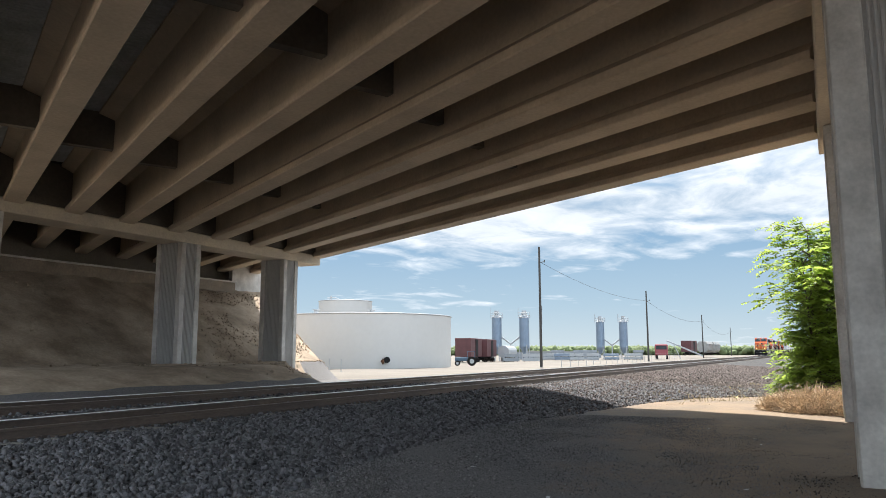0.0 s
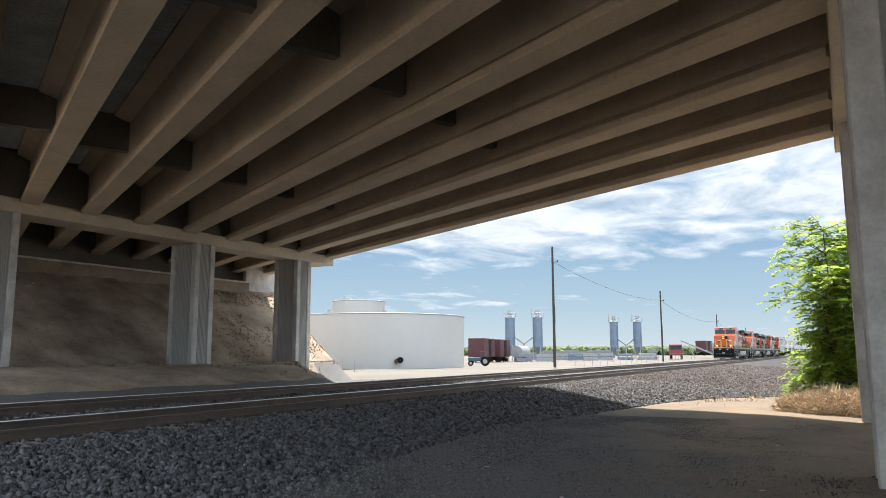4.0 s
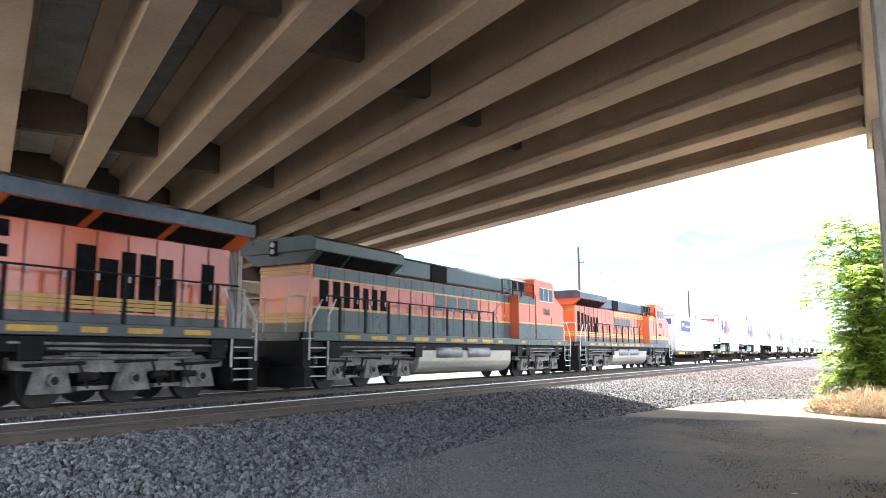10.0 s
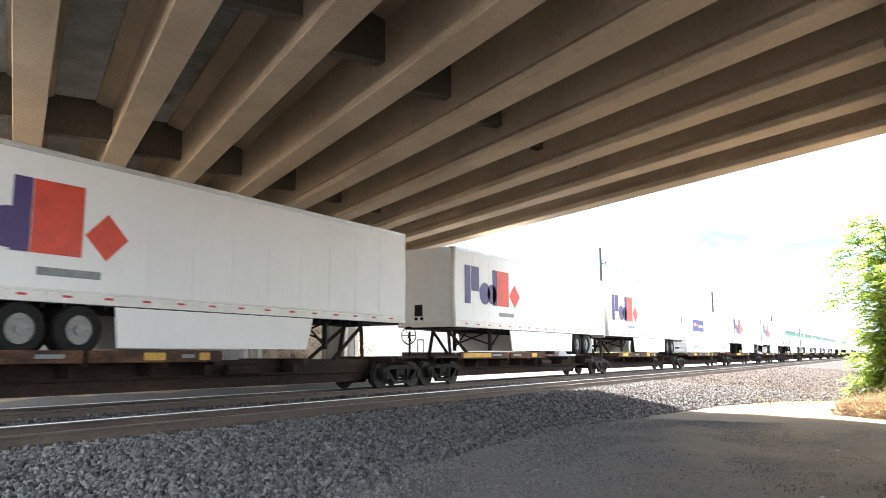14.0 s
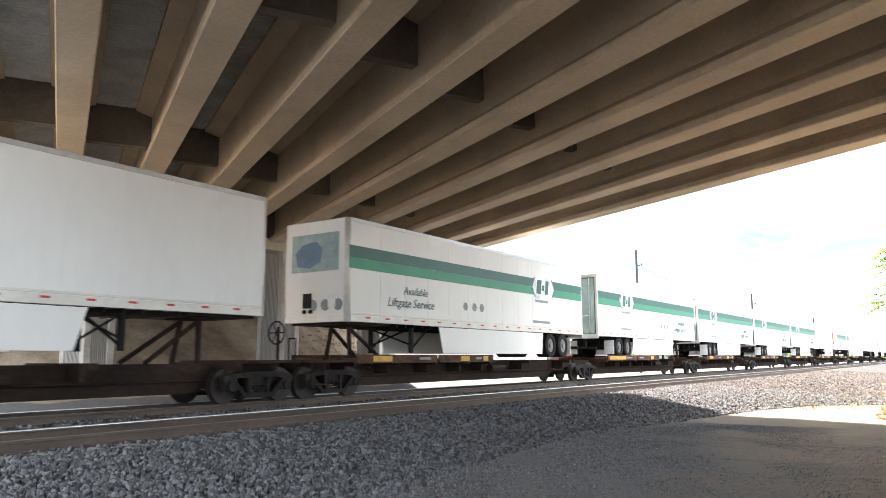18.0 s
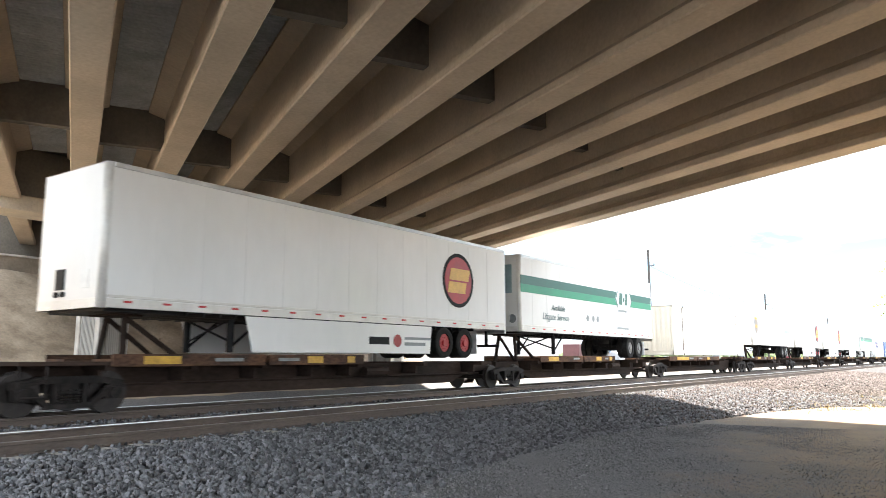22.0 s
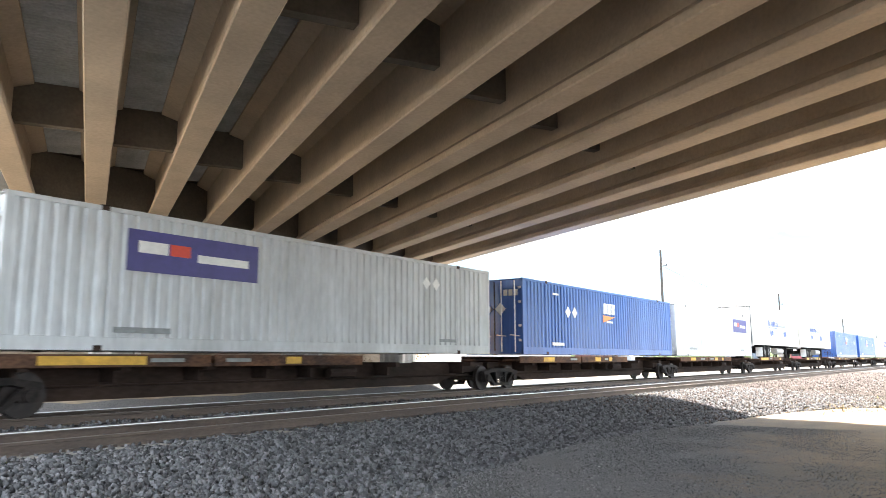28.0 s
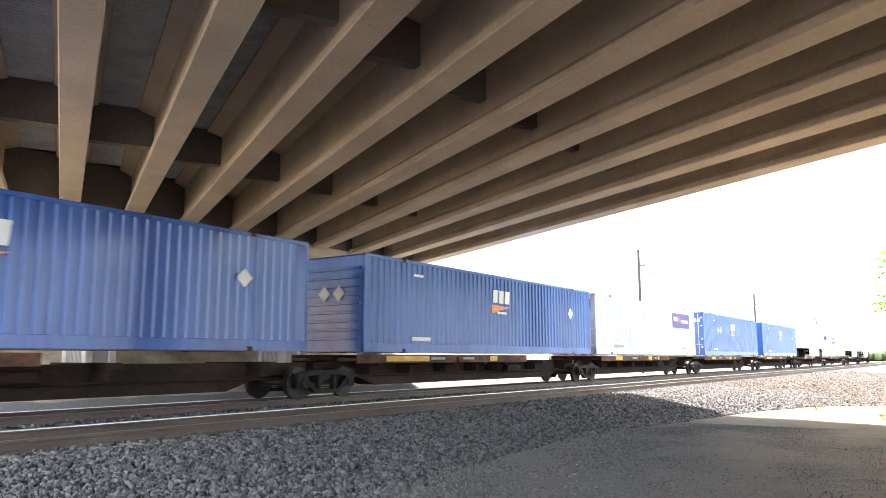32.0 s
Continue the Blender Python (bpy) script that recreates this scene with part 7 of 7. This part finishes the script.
for i, (p, q) in enumerate(zip(tops, tops[1:])):
    w = thing("overhead_wire", Matrix.Identity(4), "thin sagging overhead wire between utility poles", "wire", "wires along the line")
    bm = bmesh.new()
    n, sag = 14, (p - q).length * 0.018
    pts = [p.lerp(q, k / n) - Vector((0, 0, sag * 4 * (k / n) * (1 - k / n))) for k in range(n + 1)]
    for u, v in zip(pts, pts[1:]):
        tube(bm, u, v, 0.022 + 0.008 * i, 4)
    part("strand", bm, WIRE, w)


# fence along the yard, orchard on the horizon
def build_fence():
    f = thing("yard_fence", Matrix.Identity(4), "low wire fence with thin steel posts along the yard", "fence")
    me = cached("fpost", lambda: cyl_mesh("post", YARD_GREY, [((0, 0, 0), (0, 0, 1.3), 0.03)], 6))
    a, b = Vector((88, 29, -0.25)), Vector((190, 33, -0.25))
    for k in range(26):
        part("post", me, None, f, at=Matrix.Translation(a.lerp(b, k / 25)))
    bm = bmesh.new()
    for z in (0.5, 1.0, 1.45):
        tube(bm, a + Vector((0, 0, z)), b + Vector((0, 0, z)), 0.012, 4)
    part("fence_wire", bm, YARD_GREY, f)


build_fence()
for az, dist, h in ((37.3, 60, 1.6), (36.6, 63, 1.4), (35.9, 66, 1.3), (35.0, 70, 1.2)):
    mp = thing("marker_post", Matrix.Translation(bearing(az, dist, -0.2)), "thin pale marker post at the foot of the slope", "post", "marker posts")
    bm = bmesh.new()
    tube(bm, (0, 0, 0), (0, 0, h), 0.035, 6)
    part("shaft", bm, SHED, mp)
rng = np.random.default_rng(7)


def ico_arrays(sub=1):
    bm = bmesh.new()
    bmesh.ops.create_icosphere(bm, subdivisions=sub, radius=1.0)
    bm.verts.ensure_lookup_table()
    v = np.array([q.co for q in bm.verts], dtype=np.float32)
    f = np.array([[w.index for w in p.verts] for p in bm.faces], dtype=np.int32)
    bm.free()
    return v, f


def scatter_mesh(name, mat, variants, faces, pos, scale, rots):
    """Many small rigid copies joined into one mesh, by array arithmetic."""
    n = len(pos)
    pick = rng.integers(0, len(variants), n)
    base = np.stack(variants)[pick] * scale[:, None, :]
    verts = np.einsum("nij,nvj->nvi", rots, base) + pos[:, None, :]
    nv = verts.shape[1]
    idx = (faces[None] + (np.arange(n) * nv)[:, None, None]).reshape(-1, faces.shape[1])
    me = bpy.data.meshes.new(name)
    me.vertices.add(n * nv)
    me.vertices.foreach_set("co", verts.astype(np.float32).ravel())
    k = faces.shape[1]
    me.loops.add(idx.size)
    me.loops.foreach_set("vertex_index", idx.astype(np.int32).ravel())
    me.polygons.add(len(idx))
    me.polygons.foreach_set("loop_start", np.arange(0, idx.size, k, dtype=np.int32))
    me.polygons.foreach_set("loop_total", np.full(len(idx), k, dtype=np.int32))
    me.materials.append(mat)
    me.update(calc_edges=True)
    return me


def random_rots(n):
    q = rng.normal(size=(n, 4))
    q /= np.linalg.norm(q, axis=1)[:, None]
    w, x, y, z = q.T
    return np.stack([np.stack([1 - 2 * (y * y + z * z), 2 * (x * y - z * w), 2 * (x * z + y * w)], -1), np.stack([2 * (x * y + z * w), 1 - 2 * (x * x + z * z), 2 * (y * z - x * w)], -1), np.stack([2 * (x * z - y * w), 2 * (y * z + x * w), 1 - 2 * (x * x + y * y)], -1)], 1)


IV, IF = ico_arrays(1)


def build_orchard():
    n = 5200
    az = np.radians(rng.uniform(2.0, 40.0, n))
    d = rng.choice([430.0, 445.0, 462.0, 480.0], n) + rng.normal(0, 3, n)
    pos = np.stack([d * np.cos(az), d * np.sin(az), rng.uniform(0.8, 3.3, n)], -1)
    sc = rng.uniform(1.2, 2.4, (n, 3))
    variants = [IV * (1 + 0.25 * rng.normal(size=(len(IV), 1))) for _ in range(5)]
    ob = new("orchard", scatter_mesh("orchard", ORCHARD, variants, IF, pos, sc, random_rots(n)))
    tagged(ob, "long green orchard rows along the horizon", "orchard", kind="stuff")


build_orchard()


# ---------------------------------------------------------------- tree, tumbleweed and dry grass by the lot
def blade_mesh(name, mat, roots, tips, width, sides):
    """Tapered blades from roots to tips: two triangles each."""
    mid = (roots + tips) / 2 + rng.normal(0, 0.02, roots.shape)
    v = np.stack([roots - sides * width[:, None], roots + sides * width[:, None], mid + sides * width[:, None] * 0.8, tips, mid - sides * width[:, None] * 0.8], 1)
    n = len(roots)
    idx = (np.array([[0, 1, 2, 3, 4]])[None] + (np.arange(n) * 5)[:, None, None]).reshape(-1, 5)
    me = bpy.data.meshes.new(name)
    me.vertices.add(n * 5)
    me.vertices.foreach_set("co", v.astype(np.float32).ravel())
    me.loops.add(idx.size)
    me.loops.foreach_set("vertex_index", idx.astype(np.int32).ravel())
    me.polygons.add(n)
    me.polygons.foreach_set("loop_start", np.arange(0, idx.size, 5, dtype=np.int32))
    me.polygons.foreach_set("loop_total", np.full(n, 5, dtype=np.int32))
    me.materials.append(mat)
    me.update(calc_edges=True)
    return me


def build_tree(x, y, h, spread):
    th = thing("tree", pose(x, y, 0.0), "young many-stemmed tree with bright green feathery leaves", "tree")
    r = random.Random(11)
    tips = []
    for k in range(9):
        bm = bmesh.new()
        a = r.uniform(0, 2 * math.pi)
        lean = r.uniform(0.05, 0.36) * spread
        p = Vector((0.25 * math.cos(a), 0.25 * math.sin(a), -0.1))
        top = h * r.uniform(0.55, 0.97)
        n = 7
        rad = 0.075
        prev = p
        for i in range(1, n + 1):
            t = i / n
            q = p + Vector((math.cos(a) * lean * t * 2 + r.uniform(-0.1, 0.1), math.sin(a) * lean * t * 2 + r.uniform(-0.1, 0.1), top * t))
            tube(bm, prev, q, rad * (1 - 0.8 * (i - 1) / n), 6, rad * (1 - 0.8 * t))
            if i >= 1:
                for j in range(4):
                    b = r.uniform(0, 2 * math.pi)
                    ln = spread * r.uniform(0.25, 0.9) * (0.5 + 0.7 * math.sin(math.pi * (0.15 + 0.65 * t)) ** 0.8)
                    e = q + Vector((math.cos(b) * ln, math.sin(b) * ln, r.uniform(0.1, 0.75)))
                    tube(bm, q, e, 0.02, 5, 0.006)
                    for f in (0.35, 0.55, 0.75, 0.9, 1.0):
                        tips.append((q.lerp(e, f), b))
            prev = q
        tips.append((prev, a))
        part("stem", bm, BARK, th, "slender grey stem")
    for k in range(170):
        a, q = r.uniform(0, 2 * math.pi), spread * r.uniform(0.3, 0.95)
        tips.append((Vector((q * math.cos(a), q * math.sin(a), r.uniform(0.15, 1.5))), a))
    # feathery leaves: leaflets in two rows on a drooping stalk
    roots, ends, widths, sides = [], [], [], []
    for c, b in tips:
        for k in range(2):
            a = b + r.uniform(-1.5, 1.5)
            d = Vector((math.cos(a), math.sin(a), r.uniform(-0.25, 0.45))).normalized()
            ln = r.uniform(0.4, 0.75)
            o = c + Vector((r.gauss(0, 0.12), r.gauss(0, 0.12), r.gauss(0, 0.12)))
            side = d.cross(Vector((0, 0, 1))).normalized()
            for j in range(6):
                t = (j + 0.5) / 6
                s0 = o + d * ln * t - Vector((0, 0, 0.22 * t * t))
                for sg in (-1, 1):
                    tip = s0 + side * sg * 0.17 * (1.1 - 0.4 * t) + d * 0.06 + Vector((0, 0, r.uniform(-0.09, 0.03)))
                    roots.append(s0)
                    ends.append(tip)
                    widths.append(0.042)
                    sides.append(d)
    me = blade_mesh("leaves", LEAF, np.array(roots), np.array(ends), np.array(widths), np.array(sides))
    part("crown", me, None, th, "bright green feathery crown")


build_tree(31.0, 0.15, 6.5, 1.75)
build_tree(33.0, -2.0, 6.9, 1.8)


def build_tumbleweed(x, y, r):
    z = ground_height(x, y)
    n = int(9000 * r)
    th = np.array([rng.normal(size=3) for _ in range(n)])
    th /= np.linalg.norm(th, axis=1)[:, None]
    th[:, 2] = np.abs(th[:, 2]) * 0.9 + 0.02
    inner = rng.uniform(0.05, 0.7, n)
    roots = th * (inner ** 0.4 * r)[:, None] * np.array([1.25, 1.25, 0.8])
    tips = roots + rng.normal(0, 0.13, (n, 3)) + th * 0.05
    tips[:, 2] = np.abs(tips[:, 2])
    sd = rng.normal(size=(n, 3))
    sd /= np.linalg.norm(sd, axis=1)[:, None]
    ob = new("tumbleweed", blade_mesh("tumbleweed", DRY, roots, tips, np.full(n, 0.007), sd))
    ob.matrix_basis = pose(x, y, z - 0.02)
    tagged(ob, "dry tan tumbleweed lying on the pale dirt", "tumbleweed", "tumbleweeds")


for x, y, r in ((22.0, 1.05, 0.62), (21.6, 0.35, 0.82), (21.5, -0.5, 0.86), (21.9, -1.4, 0.85), (22.6, -2.3, 0.8), (23.0, 0.2, 0.7)):
    build_tumbleweed(x, y, r)


def build_grass():
    nc = 230
    cx = rng.uniform(23.5, 50, nc)
    cy = np.maximum(1.0, 4.9 - (cx - 23.5) * 0.3) - rng.normal(0.4, 1.1, nc)
    size = rng.uniform(0.3, 1.0, nc) ** 2
    pick = rng.integers(0, nc, 4200)
    pick = pick[rng.uniform(0, 1, len(pick)) < size[pick] + 0.1]
    n = len(pick)
    x, y = cx[pick] + rng.normal(0, 0.22, n), cy[pick] + rng.normal(0, 0.16, n)
    z = np.array([max(ground_height(a, b), bed_at(a, b)) for a, b in zip(x, y)])
    roots = np.stack([x, y, z - 0.02], -1)
    tips = roots + np.stack([rng.normal(0, 0.1, n), rng.normal(0, 0.1, n), rng.uniform(0.02, 0.16, n) * (0.4 + size[pick])], -1)
    sd = np.stack([rng.normal(size=n), rng.normal(size=n), np.zeros(n)], -1)
    sd /= np.linalg.norm(sd, axis=1)[:, None]
    ob = new("dry_grass", blade_mesh("dry_grass", DRY_GRASS, roots, tips, np.full(n, 0.008), sd))
    tagged(ob, "sparse dry yellow grass at the foot of the ballast", "grass", kind="stuff")


build_grass()


# ---------------------------------------------------------------- ballast stones
STONES = [(IV * (1 + 0.29 * rng.normal(size=(len(IV), 1)))).astype(np.float32) for _ in range(14)]
for v in STONES:
    v[:, 2] *= 0.75


def slope_points(n, x0, x1, y0, y1, fade=0.0):
    x, y = rng.uniform(x0, x1, n), rng.uniform(y0, y1, n)
    if fade:
        keep = rng.uniform(0, 1, n) < np.clip((y - y0) / fade, 0.02, 1.0)
        x, y = x[keep], y[keep]
    keep = np.array([v > 7 or bed_at(u, v) > ground_height(u, v) - 0.03 for u, v, w in zip(x, y, rng.uniform(0, 1, len(x)))])
    x, y = x[keep], y[keep]
    z = np.array([max(bed_at(u, v), ground_height(u, v)) if v < 6.6 else bed_at(u, v) for u, v in zip(x, y)])
    return np.stack([x, y, z + rng.uniform(-0.012, 0.018, len(x))], -1)


def stone_field(name, label, pts, size, mat=None):
    n = len(pts)
    s = size * rng.uniform(0.6, 1.35, (n, 1)) * rng.uniform(0.7, 1.25, (n, 3))
    ob = new(name, scatter_mesh(name, mat or STONE, STONES, IF, pts, s, random_rots(n)))
    ob.parent = BANK
    ob["kind"] = "stuff"
    return tagged(ob, label)


stone_field("ballast_stones", "loose angular grey ballast stones", slope_points(36000, 1.5, 16.0, 4.2, 9.75, 2.6), 0.034)
stone_field("ballast_stones", "loose angular grey ballast stones", slope_points(26000, 16.0, 34.0, 2.0, 9.75), 0.04)
pts = slope_points(16000, 18.0, 36.0, 2.0, 9.75)
keep = rng.uniform(18.0, 36.0, len(pts)) < pts[:, 0]
stone_field("ballast_stones", "old reddish-brown dusty ballast stones", pts[keep] + np.array([0, 0, 0.012]), 0.04, STONE_OLD)
stone_field("ballast_stones", "old reddish-brown dusty ballast stones", slope_points(17000, 34.0, 75.0, 1.4, 9.75), 0.066, STONE_OLD)
pts = slope_points(10000, 2.0, 36.0, 9.7, 13.9)
pts[:, 2] += -0.015
stone_field("crib_stones", "ballast stones between the ties", pts, 0.035)
stone_field("crib_stones", "ballast stones between the ties", slope_points(4500, 4.0, 40.0, 13.9, 18.2), 0.04)


def single_stones():
    meshes = []
    for v in STONES[:8]:
        meshes.append(array_mesh("stone", [tuple(p * 0.04) for p in v], [tuple(int(i) for i in f) for f in IF], STONE))
    for k in range(300):
        x, y = rng.uniform(4.2, 8.2), rng.uniform(5.6, 8.3)
        ob = new("stone", meshes[k % 8])
        ob.parent = BANK
        ob.matrix_basis = pose(x, y, max(bed_at(x, y), ground_height(x, y)) + 0.022, *rng.uniform(0, 360, 3))


single_stones()


OV = np.array([(1, 0, 0), (-1, 0, 0), (0, 1, 0), (0, -1, 0), (0, 0, 0.7), (0, 0, -0.7)], dtype=np.float32)
OF = np.array([(0, 2, 4), (2, 1, 4), (1, 3, 4), (3, 0, 4), (2, 0, 5), (1, 2, 5), (3, 1, 5), (0, 3, 5)], dtype=np.int32)
CHIPS = [(OV * (1 + 0.25 * rng.normal(size=(6, 1)))).astype(np.float32) for _ in range(10)]


def pebbles():
    """Fine gravel that thins out from the foot of the bank over the packed dirt."""
    n = 130000
    x = rng.uniform(3.5, 19, n)
    y = rng.uniform(-1.6, 6.6, n)
    clump = 0.5 + 0.5 * np.sin(x * 1.1 + 2 * np.sin(y * 0.9)) * np.sin(y * 1.7 + x * 0.4)
    keep = rng.uniform(0, 1, n) < np.clip((y + 1.6) / 5.6, 0.03, 1) ** 1.5 * (0.45 + 0.65 * clump)
    keep &= x * GN.x + y * GN.y < 19.0
    x, y = x[keep], y[keep]
    z = np.array([max(ground_height(a, b), bed_at(a, b) if b > 5.0 else -1.0) for a, b in zip(x, y)])
    n = len(x)
    s = 0.0105 * (0.75 + 0.6 * np.clip((y - 2.0) / 3.5, 0, 1))[:, None] * rng.uniform(0.4, 1.6, (n, 1)) * rng.uniform(0.7, 1.3, (n, 3)) * np.array([[1.0, 1.0, 0.7]])
    ob = new("pebbles", scatter_mesh("pebbles", GRAVEL, CHIPS, OF, np.stack([x, y, z + 0.003], -1), s, random_rots(n)))
    tagged(ob, "fine grey gravel strewn over the packed dirt", "gravel", kind="stuff")


def rubble():
    """Loose clods and broken rock on the fill slope under the far end of the bridge."""
    n = 24000
    x, y = rng.uniform(20, 52, n), rng.uniform(20.5, 37, n)
    z = np.array([ground_height(a, b) for a, b in zip(x, y)])
    keep = (z > 0.35) & (rng.uniform(0, 1, n) < np.where(x * GN.x + y * GN.y > 13.2, 1.0, 0.06))
    x, y, z = x[keep], y[keep], z[keep]
    n = len(x)
    s = rng.uniform(0.25, 1.0, (n, 1)) ** 2 * 0.085 * rng.uniform(0.7, 1.3, (n, 3))
    ob = new("slope_rubble", scatter_mesh("slope_rubble", SLOPE_DIRT, CHIPS, OF, np.stack([x, y, z + 0.02], -1), s, random_rots(n)))
    tagged(ob, "loose brown clods and broken rock on the fill slope", "rubble", kind="stuff")


rubble()
pebbles()


def litter():
    """Dark clods and dry leaf scraps on the packed dirt under the bridge edge."""
    n = 900
    cx, cy = rng.uniform(5.5, 14.0, 22), rng.uniform(-1.2, 2.6, 22)
    pick = rng.integers(0, 22, n)
    x, y = cx[pick] + rng.normal(0, 0.3, n), cy[pick] + rng.normal(0, 0.2, n)
    z = np.array([ground_height(a, b) for a, b in zip(x, y)])
    s = rng.uniform(0.004, 0.014, (n, 1)) * np.array([[1.3, 0.8, 0.35]])
    ob = new("leaf_litter", scatter_mesh("leaf_litter", LITTER, STONES, IF, np.stack([x, y, z + 0.01], -1), s, random_rots(n)))
    tagged(ob, "dark clods and dry leaf litter on the dirt", "litter", kind="stuff")
    for k in range(14):
        x, y = rng.uniform(6.5, 18), rng.uniform(-0.8, 5.0)
        sc = new("paper_scrap", scatter_mesh("paper_scrap", LETTER, [STONES[k % 8]], IF, np.zeros((1, 3)), np.array([[0.035, 0.022, 0.004]]) * rng.uniform(0.6, 1.4), np.eye(3)[None]))
        sc.matrix_basis = pose(x, y, ground_height(x, y) + 0.012, rng.uniform(-15, 15), rng.uniform(-15, 15), rng.uniform(0, 360))
        tagged(sc, "small pale paper scrap lying on dirt", "scrap", "paper scraps")


litter()


def train_rows(m0, x20):
    """Rows for a thing whose leading end is at x20 after 20 seconds; the train runs steadily along the far track."""
    return [(t, Matrix.Translation((x20 - SPEED * (t - 20.0), TRACK_FAR, RAIL_Z)) @ m0) for t in (0.0, 8.0, 16.0, 24.0, 32.0)]


def motions():
    for ob, m0, x20 in MOVERS:
        walk(ob, train_rows(m0, x20))


motions()
